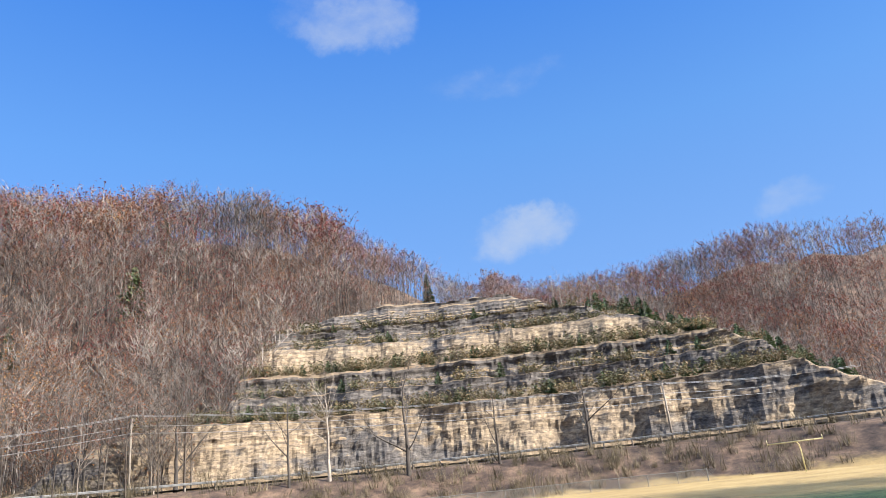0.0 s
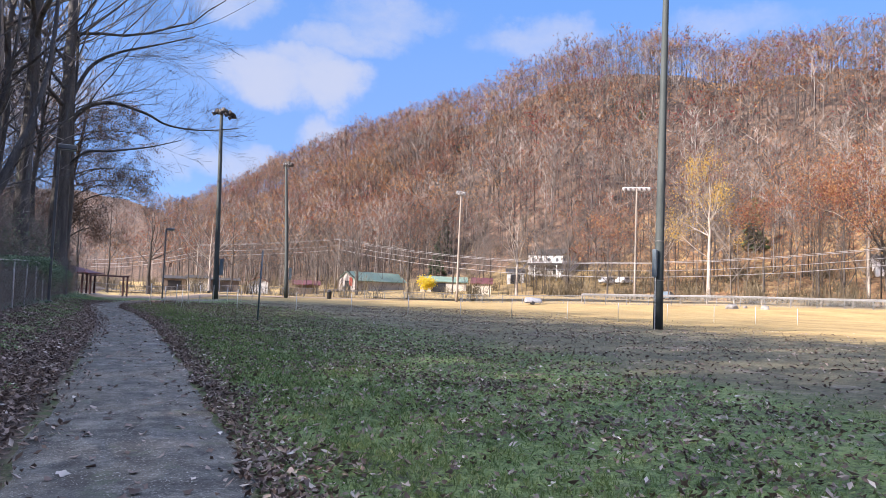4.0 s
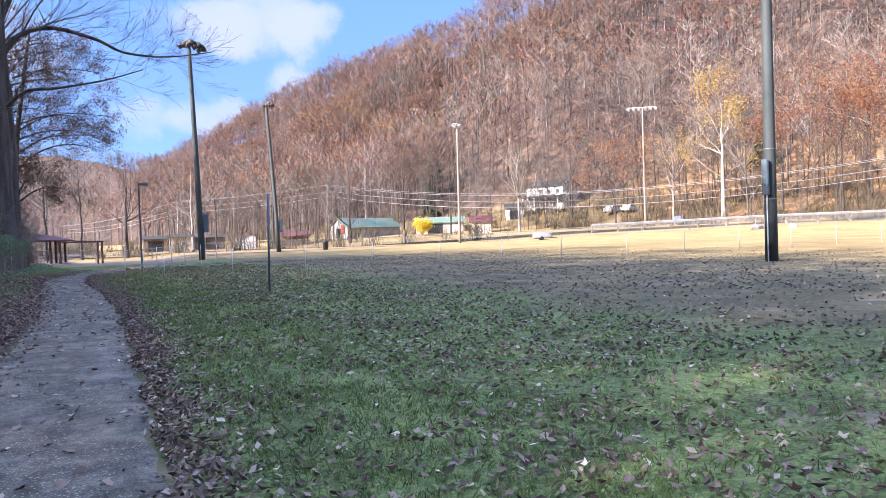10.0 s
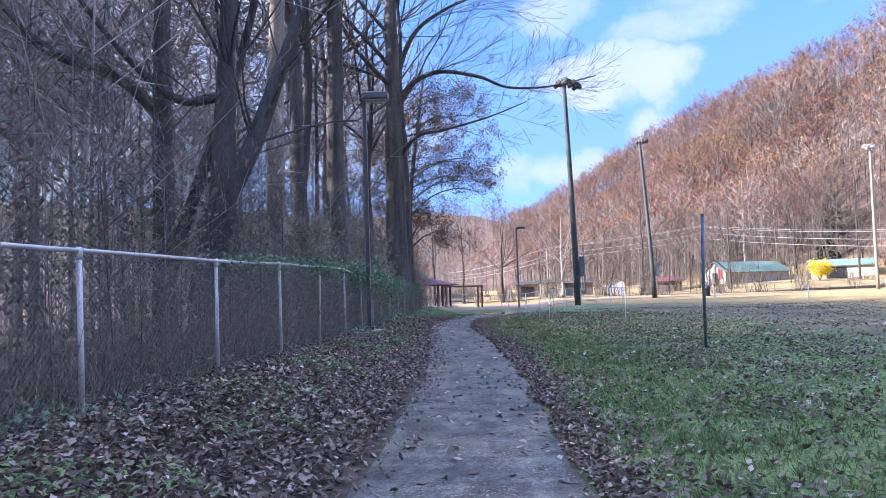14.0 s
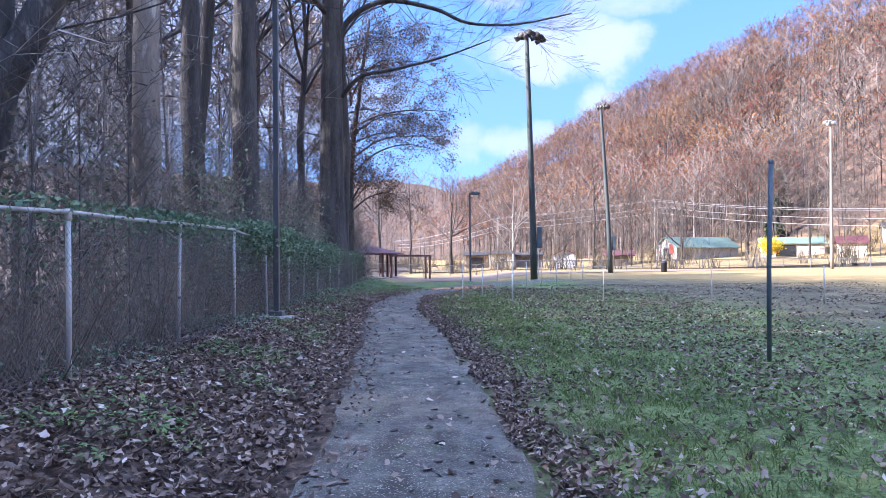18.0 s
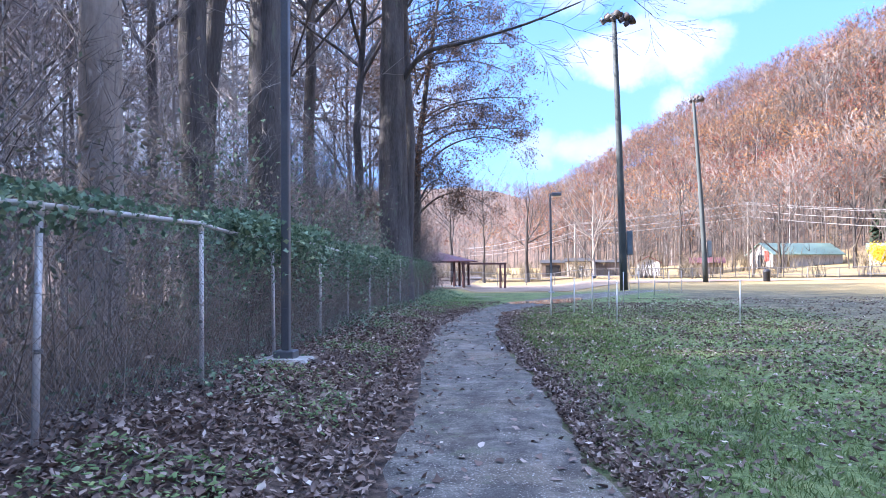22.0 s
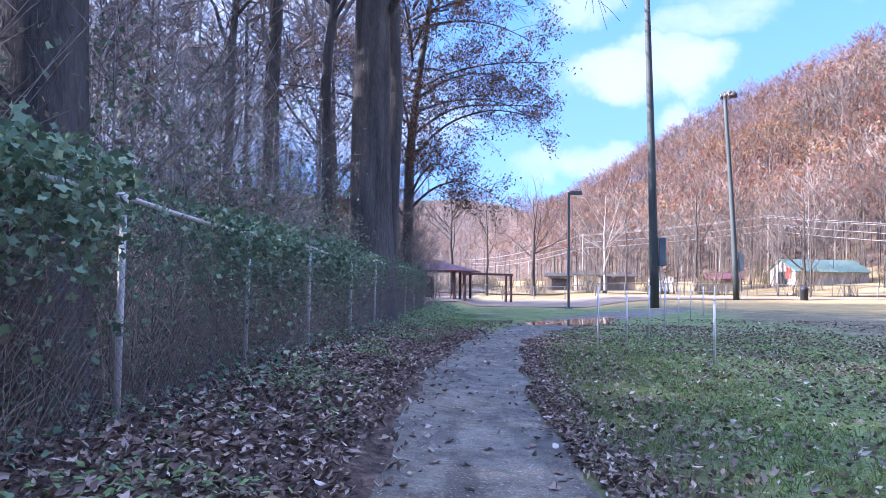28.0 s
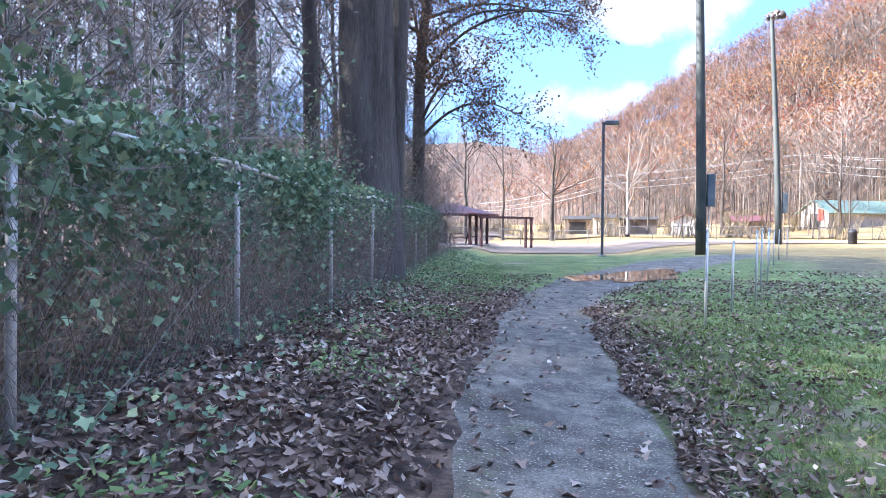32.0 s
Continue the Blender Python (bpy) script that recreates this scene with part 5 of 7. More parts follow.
def utility_pole(az, d, el, transformer=False, label="weathered wooden utility pole with a crossarm"):
    x, y = at_bearing(az, d)
    z0 = ground_at(x, y)
    top = 1.4 + d * math.tan(radians(el)) - z0
    t = thing("utility_pole", label, "utility pole", pose(x, y, z0 - 0.1), "utility poles")
    part("pole", Build().tube([(0, 0, 0), (0, 0, top / 2), (0, 0, top)], (0.17, 0.145, 0.12), 10), M["wood_pole"], t, smooth=True)
    part("crossarm", Build().box(-1.1, -0.05, top - 0.35, 1.1, 0.06, top - 0.22, 0.01), M["wood_pole"], t)
    for o in (-1.0, 0.0, 1.0):
        part("insulator", Build().lathe(((0.03, top - 0.22), (0.06, top - 0.16), (0.05, top - 0.06), (0.02, top - 0.03)), 8, o), M["lamp_shell"], t, "pale insulator")
    if transformer:
        part("transformer", Build().lathe(((0.20, top - 1.8), (0.24, top - 1.74), (0.24, top - 1.0), (0.15, top - 0.92)), 12, 0.32), M["lamp_shell"], t, "grey transformer can", smooth=True)
    UTIL.append((x, y, z0 + top - 0.1))


def wire_run(a, c, sag, drop=0.0, r=0.018, name="power_line"):
    b = Build()
    n = 14
    pts = []
    for i in range(n + 1):
        u = i / n
        p = Vector(a).lerp(Vector(c), u)
        pts.append((p.x, p.y, p.z - drop - sag * 4 * u * (1 - u)))
    ob = part(name, b.tube(pts, r, 4), M["lamp_shell"])
    tagged(ob, "thin overhead power line between utility poles", "power line", "power lines")


for az, d, el, tr in ((4.5, 160, 3.0, False), (15.0, 150, 4.0, False), (72.4, 113, 6.9, True), (97.5, 112, 5.2, False), (122.9, 106, 7.7, False), (163.0, 105, 6.4, False)):
    utility_pole(az, d, el, tr)
UTIL.insert(0, (-12.0, 250.0, 8.0))
UTIL.append((9.0, -128.0, 14.0))
for a, c in zip(UTIL, UTIL[1:]):
    for o, dr, r in ((0.0, 0.0, 0.03), (0.9, 0.25, 0.03), (-0.9, 1.3, 0.035), (-0.3, 2.3, 0.04)):
        side = Vector((c[1] - a[1], a[0] - c[0], 0)).normalized() * o
        wire_run(Vector(a) + side, Vector(c) + side, min(0.00036 * (Vector(c) - Vector(a)).length ** 2, 6.2 if c[0] > 90 else 1.0), dr, r)


# ---- far fence, guard rail, road ----
FAR = [at_bearing(a, d) for a, d in ((-6, 100), (0, 102), (8, 108), (16, 113), (24, 117), (33, 115), (42, 112), (50, 108), (56, 106), (63, 104), (72, 103), (80, 103), (90, 103), (100, 101), (112, 97), (122, 92), (132, 90), (142, 88), (152, 87), (160, 87), (166.7, 88))]


def along(points, step):
    out, left = [], 0.0
    for p, q in zip(points, points[1:]):
        p, q = Vector(p), Vector(q)
        l = (q - p).length
        s = left
        while s < l:
            out.append(p.lerp(q, s / l))
            s += step
        left = s - l
    return out


def make_far_fence():
    fence = thing("chain_link_fence", "low grey chain-link fence around the playing field", "fence")
    tagged(fence, kind="structure")
    pts = along(FAR, 3.2)
    post = Build().tube([(0, 0, -0.1), (0, 0, 1.32)], 0.05, 6).mesh("post", M["far_wire"])
    rail = Build()
    for p in pts:
        part("post", post, None, fence, at=pose(p.x, p.y, ground_at(p.x, p.y)))
    rail.tube([(p.x, p.y, ground_at(p.x, p.y) + 1.28) for p in pts], 0.04, 5)
    part("top_rail", rail, M["far_wire"], fence)
    b = Build()
    for p, q in zip(pts, pts[1:]):
        z0, z1 = ground_at(p.x, p.y), ground_at(q.x, q.y)
        d = q - p
        for i in range(16):
            for s in (0, 1):
                u0, u1 = i / 16, (i + 6) / 16
                if s:
                    u0, u1 = u1, u0
                a, c = p + d * u0, p + d * u1
                k = len(b.v)
                b.v += [(a.x, a.y, z0 + 0.04), (a.x, a.y, z0 + 0.07), (c.x, c.y, z0 + 1.25), (c.x, c.y, z0 + 1.28)]
                b.f.append((k, k + 1, k + 3, k + 2))
    ob = part("wire_mesh", b, M["wire"], fence)
    tagged(ob, kind="stuff")


make_far_fence()


def ribbon(name, rows, width, mat, lift, label, category, step=4.0):
    pts = along(rows, step)
    b = Build()
    for i, p in enumerate(pts):
        d = (pts[min(i + 1, len(pts) - 1)] - pts[max(i - 1, 0)]).normalized()
        s = Vector((d.y, -d.x)) * width / 2
        for k in range(5):
            q = p + s * (k / 2 - 1)
            b.v.append((q.x, q.y, ground_at(p.x, p.y) + lift))
    for i in range(len(pts) - 1):
        for k in range(4):
            j = i * 5 + k
            b.f.append((j, j + 1, j + 6, j + 5))
    tagged(part(name, b, mat), label, category, kind="structure")


ROAD = [at_bearing(a, d) for a, d in ((-4, 128), (8, 126), (20, 126), (33, 123), (45, 118), (56, 112), (66, 110), (78, 109), (90, 109), (102, 108), (114, 108), (126, 108), (138, 108), (150, 109), (162, 110), (172, 112), (180, 116), (186, 125))]
ribbon("road", ROAD, 6.5, M["road"], 0.35, "grey two-lane road along the foot of the hill", "road")


def make_guard_rail():
    g = thing("guard_rail", "long pale steel guard rail beside the road", "guard rail", kind="structure")
    for n, rows in (("rail", [at_bearing(a, 104.2) for a in range(112, 181, 2)]), ("rail", [at_bearing(a, float(np.interp(a, (34, 45, 56, 62), (119, 114, 108.5, 107)))) for a in range(34, 62, 2)])):
        pts = along(rows, 3.8)
        b = Build()
        for p, q in zip(pts, pts[1:]):
            z0, z1 = (ground_at(*c) + 0.75 for c in (p * 1.035, q * 1.035))
            out = -p.normalized() * 0.05
            for dz, o in ((0, 0.0), (0.1, 1.0), (0.16, 0.2), (0.22, 1.0), (0.32, 0.0)):
                b.v += [(p.x + out.x * o, p.y + out.y * o, z0 + dz), (q.x + out.x * o, q.y + out.y * o, z1 + dz)]
            k = len(b.v) - 10
            b.f += [(k + 2 * i, k + 2 * i + 1, k + 2 * i + 3, k + 2 * i + 2) for i in range(4)]
        part(n, b, M["far_wire"], g)
        post = Build().box(-0.09, -0.09, -1.5, 0.09, 0.09, 0.98).mesh("post", M["wood_pole"])
        for p in pts:
            part("post", post, None, g, at=pose(p.x * 1.004, p.y * 1.004, ground_at(p.x * 1.035, p.y * 1.035)))


make_guard_rail()


# ---- houses and sheds ----
def house(name, az, d, w, deep, h, roof_h, wall, roof, label, turn=0.0, windows=(), doors=(), lift=0.0, porch=False, ridge_along=True, group="houses by the road"):
    """A gabled building whose front faces the field. windows: (x, z, w, h) on the front; doors likewise."""
    x, y = at_bearing(az, d)
    t = thing(name, label, "house" if h > 2.6 else "shed", pose(x, y, ground_at(x, y) + lift, 0, 0, -az + turn), group)
    b = Build()
    b.box(-w / 2, 0, -3.5, w / 2, deep, h)
    if ridge_along:
        for s in (-1, 1):
            b.poly((s * w / 2, 0, h), (s * w / 2, deep, h), (s * w / 2, deep / 2, h + roof_h))
    else:
        for yy in (0, deep):
            b.poly((-w / 2, yy, h), (w / 2, yy, h), (0, yy, h + roof_h))
    part("wall", b, M[wall], t)
    o, e = 0.35, 0.12
    r = Build()
    if ridge_along:
        k = roof_h / (deep / 2)
        r.slab([(-w / 2 - o, -o, h - o * k), (w / 2 + o, -o, h - o * k), (w / 2 + o, deep / 2, h + roof_h), (-w / 2 - o, deep / 2, h + roof_h)], (0, 0, e))
        r.slab([(-w / 2 - o, deep / 2, h + roof_h), (w / 2 + o, deep / 2, h + roof_h), (w / 2 + o, deep + o, h - o * k), (-w / 2 - o, deep + o, h - o * k)], (0, 0, e))
    else:
        k = roof_h / (w / 2)
        r.slab([(-w / 2 - o, -o, h - o * k), (0, -o, h + roof_h), (0, deep + o, h + roof_h), (-w / 2 - o, deep + o, h - o * k)], (0, 0, e))
        r.slab([(0, -o, h + roof_h), (w / 2 + o, -o, h - o * k), (w / 2 + o, deep + o, h - o * k), (0, deep + o, h + roof_h)], (0, 0, e))
    part("roof", r, M[roof], t)
    for wx, wz, ww, wh in windows:
        ww, wh = ww * 0.8, wh * 0.8
        f = part("window", Build().box(wx - ww / 2 - 0.08, -0.06, wz - 0.08, wx + ww / 2 + 0.08, -0.002, wz + wh + 0.08), M["trim_white"], t)
        part("pane", Build().box(wx - ww / 2, -0.085, wz, wx + ww / 2, -0.062, wz + wh), M["pane"], f)
    for wx, wz, ww, wh in doors:
        part("door", Build().box(wx - ww / 2, -0.07, wz, wx + ww / 2, -0.002, wz + wh), M["dark"], t, "dark doorway")
    if porch:
        p = part("porch_roof", Build().slab([(-w / 2, -2.2, h * 0.52), (w / 2, -2.2, h * 0.52), (w / 2, 0, h * 0.6), (-w / 2, 0, h * 0.6)], (0, 0, 0.1)), M[roof], t)
        for i in range(4):
            px = -w / 2 + 0.2 + (w - 0.4) * i / 3
            part("porch_post", Build().box(px - 0.07, -2.1, -2.0, px + 0.07, -1.96, h * 0.52), M["trim_white"], t)
    return t


house("house", 31.3, 157, 8.5, 7, 4.9, 1.3, "white_paint", "shingle", "white two-storey house with a grey roof on the slope", windows=((-3, 3.2, 0.9, 1.2), (-1, 3.2, 0.9, 1.2), (1, 3.2, 0.9, 1.2), (3, 3.2, 0.9, 1.2), (-2.6, 0.6, 1.0, 1.2), (2.4, 0.6, 1.0, 1.2)), doors=((0, 0, 1.0, 2.1),), porch=True, turn=-32)
house("shed", 29.0, 154, 3.6, 4, 2.4, 0.8, "white_paint", "shingle", "small white garage beside the white house", doors=((0, 0, 2.0, 1.9),))
house("house", 57.6, 140, 6.5, 8, 4.6, 1.4, "white_paint", "shingle", "white two-storey house with a low-pitched roof", windows=((-1.8, 2.8, 1.0, 1.2), (1.6, 2.8, 1.0, 1.2)), doors=((0, 0.2, 1.0, 2.1),), turn=8)
house("house", 55.0, 138, 4.5, 6, 2.7, 0.9, "white_paint", "shingle", "white single-storey wing of a house", windows=((-1.0, 1.0, 0.9, 1.0), (1.0, 1.0, 0.9, 1.0)), turn=8)
house("house", 60.4, 139, 3.8, 6, 2.8, 0.9, "white_paint", "shingle", "white lean-to wing of a house", windows=((0, 1.0, 1.0, 1.1),), turn=8)
house("shed", 68.3, 130, 10.9, 5, 2.0, 0.5, "brick_red", "red_roof", "long low red outbuilding", doors=((-3, 0, 2, 1.6), (1, 0, 2, 1.6)))
house("shed", 72.3, 128, 3.2, 4, 2.5, 0.9, "white_paint", "shingle", "small white gabled shed", doors=((0.4, 0, 1.0, 1.9),), ridge_along=False)
house("house", 80.8, 130, 7.2, 8, 2.9, 1.3, "white_paint", "shingle", "white gabled cottage with two windows", windows=((-1.8, 1.0, 0.9, 1.1), (0.6, 1.0, 0.9, 1.1), (2.3, 1.0, 0.8, 1.1)), ridge_along=False, turn=-14)
house("mobile_home", 85.9, 132, 10.5, 4, 2.5, 0.4, "white_paint", "shingle", "long white mobile home", windows=((-4, 1.0, 1.0, 0.9), (-1.5, 1.0, 1.0, 0.9), (2.2, 1.0, 1.0, 0.9), (4, 1.0, 0.8, 0.9)), doors=((0.4, 0, 0.9, 2.0),))
house("mobile_home", 92.0, 132, 12.5, 4, 2.5, 0.5, "white_paint", "shingle", "white mobile home with dark windows", windows=((-5, 1.0, 1.0, 0.9), (-2.5, 1.0, 1.0, 0.9), (3.2, 0.8, 0.9, 1.3), (5, 0.8, 0.8, 1.3)), doors=((1.0, 0, 0.9, 2.0),))
barn = house("barn", 15.7, 151, 5.5, 14, 2.4, 1.7, "barn_white", "green_roof", "white barn with a pale green metal roof", doors=((0.3, 0, 1.8, 2.2),), turn=-52, ridge_along=False)
part("hay_door", Build().box(0.9, -0.09, 1.2, 1.9, -0.004, 2.9, 0.01), M["red_paint"], barn, "faded red loft door")
house("shed", 23.3, 150, 9.5, 6, 2.2, 1.0, "tan_paint", "green_roof", "low outbuilding with a green metal roof", doors=((-1, 0, 3, 1.9),))
house("shed", 26.3, 140, 3.6, 4, 2.1, 1.0, "tan_paint", "red_roof", "small tan shed with a dark red roof", ridge_along=True)
house("shed", 3.0, 151, 4.0, 5, 2.3, 0.5, "barn_wood", "shingle", "weathered brown open shed", doors=((0, 0, 2.6, 1.9),))
house("shed", 4.6, 148, 3.8, 5, 2.5, 0.5, "tan_paint", "shingle", "weathered tan shed with one window", windows=((0.5, 1.0, 0.8, 0.8),))
house("shed", 6.5, 152, 5.5, 5, 2.3, 0.4, "barn_wood", "shingle", "low brown shed behind the car park")
house("shed", 9.0, 146, 3.6, 5, 2.2, 0.9, "white_paint", "red_roof", "white gabled shed with a dull red roof", ridge_along=False)
house("shed", 12.6, 150, 5.0, 5, 1.9, 0.8, "barn_wood", "red_roof", "dark shed with a reddish roof")


# ---- car park, pavilion, arbour, bin ----
def flat(name, rows, mat, label, category, lift, step=0.6):
    """A surface laid over the ground inside an outline, with a ragged edge."""
    def inside(x, y):
        hit = False
        for (xa, ya), (xb, yb) in zip(rows, rows[1:] + rows[:1]):
            if (ya > y) != (yb > y) and x < (xb - xa) * (y - ya) / (yb - ya) + xa:
                hit = not hit
        return hit

    b, at = Build(), {}
    x0, y0 = min(p[0] for p in rows), min(p[1] for p in rows)
    nx, ny = int((max(p[0] for p in rows) - x0) / step) + 1, int((max(p[1] for p in rows) - y0) / step) + 1

    def corner(i, j):
        if (i, j) not in at:
            x, y = x0 + i * step, y0 + j * step
            at[i, j] = len(b.v)
            b.v.append((x, y, ground_at(x, y) + lift))
        return at[i, j]

    for i in range(nx):
        for j in range(ny):
            x, y = x0 + (i + 0.5) * step, y0 + (j + 0.5) * step
            if inside(x + 0.5 * float(wave(x, y, 5.0, 0.2)), y + 0.5 * float(wave(y, x, 4.0, 1.2))):
                b.f.append((corner(i, j), corner(i + 1, j), corner(i + 1, j + 1), corner(i, j + 1)))
    tagged(part(name, b, mat, smooth=True), label, category, kind="structure")


flat("car_park", ((-12, 83.5), (-1, 81), (4, 82), (8.5, 86), (14, 93), (30, 99), (40, 104), (38, 107), (14, 105), (-12, 99)), M["gravel"], "pale sunlit gravel car park", "car park", 0.05)


def make_pavilion():
    x, y = -6.2, 90.0
    t = thing("pavilion", "open picnic pavilion with a dark red hipped roof", "pavilion", pose(x, y, ground_at(x, y) - 0.02, 0, 0, -14))
    w, d, h = 2.3, 2.3, 2.2
    part("slab", Build().box(-w, -d, -0.2, w, d, 0.1, 0.02), M["concrete"], t)
    for px in (-w + 0.2, w - 0.2):
        for py in (-d + 0.2, -0.6, 0.6, d - 0.2):
            part("post", Build().box(px - 0.09, py - 0.09, 0.1, px + 0.09, py + 0.09, h, 0.01), M["maroon_wood"], t)
    part("beam", Build().box(-w + 0.1, -d + 0.2, h, w - 0.1, -d + 0.38, h + 0.2), M["maroon_wood"], t)
    part("beam", Build().box(-w + 0.1, d - 0.38, h, w - 0.1, d - 0.2, h + 0.2), M["maroon_wood"], t)
    part("beam", Build().box(-w + 0.2, -d + 0.4, h, -w + 0.38, d - 0.4, h + 0.2), M["maroon_wood"], t)
    part("beam", Build().box(w - 0.38, -d + 0.4, h, w - 0.2, d - 0.4, h + 0.2), M["maroon_wood"], t)
    o, top = 0.5, h + 0.95
    a, b_, c, e = (-w - o, -d - o, h + 0.12), (w + o, -d - o, h + 0.12), (w + o, d + o, h + 0.12), (-w - o, d + o, h + 0.12)
    r = Build()
    for p, q in ((a, b_), (b_, c), (c, e), (e, a)):
        r.poly(p, q, (0, 0, top))
        r.poly((q[0], q[1], q[2] - 0.1), (p[0], p[1], p[2] - 0.1), (0, 0, top - 0.12))
        r.poly(p, (p[0], p[1], p[2] - 0.1), (q[0], q[1], q[2] - 0.1), q)
    part("roof", r, M["red_roof"], t, "dark red hipped roof")


make_pavilion()


def picnic_table(x, y, turn):
    t = thing("picnic_table", "dark wooden picnic table with benches", "picnic table", pose(x, y, 0.1 + ground_at(x, y), 0, 0, turn))
    for i in range(5):
        part("tabletop_plank", Build().box(-0.9, -0.38 + 0.155 * i, 0.72, 0.9, -0.24 + 0.155 * i, 0.76, 0.006), M["maroon_wood"], t)
    for s in (-1, 1):
        part("bench", Build().box(-0.9, s * 0.75 - 0.13, 0.42, 0.9, s * 0.75 + 0.13, 0.46, 0.006), M["maroon_wood"], t)
        for e in (-0.65, 0.65):
            part("leg", Build().tube([(e, s * 0.8, 0), (e, s * 0.2, 0.72)], 0.05, 4), M["maroon_wood"], t)


picnic_table(-5.6, 90.6, 20)
grill = thing("barbecue_stand", "dark boxy stand with a pale round sign in the pavilion", "barbecue", pose(-6.9, 88.8, 0.1 + ground_at(-6.9, 88.8)))
part("body", Build().box(-0.55, -0.35, 0.12, 0.55, 0.35, 0.95, 0.04), M["dark"], grill)
part("hood", Build().box(-0.5, -0.05, 0.95, 0.5, 0.35, 1.75, 0.08), M["dark"], grill)
part("round_sign", Build().lathe(((0.22, 0.0), (0.24, 0.01), (0.24, 0.03)), 16), M["white_paint"], grill, "pale round sign", at=pose(0.05, -0.06, 1.4, 90))
for s in (-0.42, 0.42):
    part("wheel", Build().lathe(((0.13, -0.06), (0.15, -0.04), (0.15, 0.04), (0.13, 0.06)), 14), M["dark"], grill, at=pose(s, -0.2, 0.15, 0, 90))


def make_arbour():
    t = thing("swing_frame", "dark wooden post-and-beam swing frame", "swing frame", pose(-2.1, 90.1, -0.45, 0, 0, 58.5))
    for px, n in ((-3.4, 1), (3.4, 2)):
        for i in range(n):
            part("post", Build().box(px - 0.08, -0.08 + i * 0.5, -0.1, px + 0.08, 0.08 + i * 0.5, 2.25, 0.01), M["maroon_wood"], t)
    part("beam", Build().box(-3.6, -0.07, 2.25, 3.6, 0.07, 2.42, 0.01), M["maroon_wood"], t)


make_arbour()


def litter_bin(x, y):
    t = thing("litter_bin", "dark litter bin with a domed lid", "litter bin", pose(x, y, ground_at(x, y)))
    part("body", Build().lathe(((0.28, 0.0), (0.31, 0.04), (0.32, 0.85), (0.33, 0.87)), 14), M["dark"], t, smooth=True)
    part("lid", Build().lathe(((0.34, 0.87), (0.34, 0.93), (0.25, 1.12), (0.08, 1.2)), 14), M["dark"], t, smooth=True)


litter_bin(24.3, 95.8)


def parked_car(az, d, turn, mat, label):
    x, y = at_bearing(az, d)
    t = thing("car", label, "car", pose(x, y, ground_at(x, y) + 0.05, 0, 0, turn), "parked cars")
    part("body", Build().box(-2.1, -0.86, 0.30, 2.1, 0.86, 0.92, 0.10), M[mat], t)
    c = Build()
    lo, hi = ((-1.5, -0.8), (1.15, -0.8), (1.15, 0.8), (-1.5, 0.8)), ((-1.05, -0.62), (0.45, -0.62), (0.45, 0.62), (-1.05, 0.62))
    c.v = [(a, b_, 0.90) for a, b_ in lo] + [(a, b_, 1.42) for a, b_ in hi]
    c.f = [(4, 5, 6, 7)] + [(i, (i + 1) % 4, 4 + (i + 1) % 4, 4 + i) for i in range(4)]
    cabin = part("cabin", c, M[mat], t)
    for sy in (-1, 1):
        for a, b_ in ((-1.2, -0.35), (-0.25, 0.72)):
            q = [(a, sy * 0.80, 0.98), (b_, sy * 0.80, 0.98), (min(b_, 0.42), sy * 0.66, 1.36), (max(a, -1.0), sy * 0.66, 1.36)]
            part("side_window", Build().slab(q, (0, -sy * 0.02, 0)), M["pane"], cabin)
    part("windscreen", Build().slab([(1.14, -0.66, 0.97), (1.14, 0.66, 0.97), (0.56, 0.56, 1.38), (0.56, -0.56, 1.38)], (-0.02, 0, -0.02)), M["pane"], cabin)
    for wx in (-1.3, 1.3):
        for wy in (-0.80, 0.80):
            w = part("wheel", Build().lathe(((0.24, -0.10), (0.31, -0.08), (0.32, 0.0), (0.31, 0.08), (0.24, 0.10)), 16), M["dark"], t, "black tyre", at=pose(wx, wy, 0.32, 90))
            part("rim", Build().lathe(((0.19, -0.107), (0.19, 0.107)), 12), M["lamp_shell"], w)
    for sy in (-0.62, 0.62):
        part("headlight", Build().box(2.06, sy - 0.16, 0.62, 2.115, sy + 0.16, 0.76, 0.01), M["lens"], t)


parked_car(40.4, 129, 35, "steel_box", "grey-blue car parked on the grassy slope")
parked_car(36.1, 147, 20, "white_paint", "white car parked beside the house on the slope")
parked_car(37.3, 146, 24, "white_paint", "white car parked beside the house on the slope")


def boulder(az, d, w, h, seed):
    x, y = at_bearing(az, d)
    bm = bmesh.new()
    bmesh.ops.create_icosphere(bm, subdivisions=3, radius=1.0)
    for v in bm.verts:
        k = 1 + 0.28 * noise.noise(v.co * 1.3 + Vector((seed, 0, 0))) + 0.10 * noise.noise(v.co * 4 + Vector((0, seed, 0)))
        v.co = Vector((v.co.x * w * k, v.co.y * w * 0.7 * k, max(v.co.z, -0.3) * h * k))
    me = bpy.data.meshes.new("boulder")
    bm.to_mesh(me)
    bm.free()
    me.materials.append(M["stone"])
    ob = new("boulder", me)
    ob.matrix_basis = pose(x, y, ground_at(x, y) + 0.2 * h, 0, 0, seed * 40)
    tagged(ob, "pale grey boulder lying beside the far fence", "boulder", "boulders by the fence")


for az, d, w, h in ((44.7, 106, 0.9, 0.55), (46.9, 105.5, 0.7, 0.42), (45.6, 107, 0.4, 0.3)):
    boulder(az, d, w, h, az)


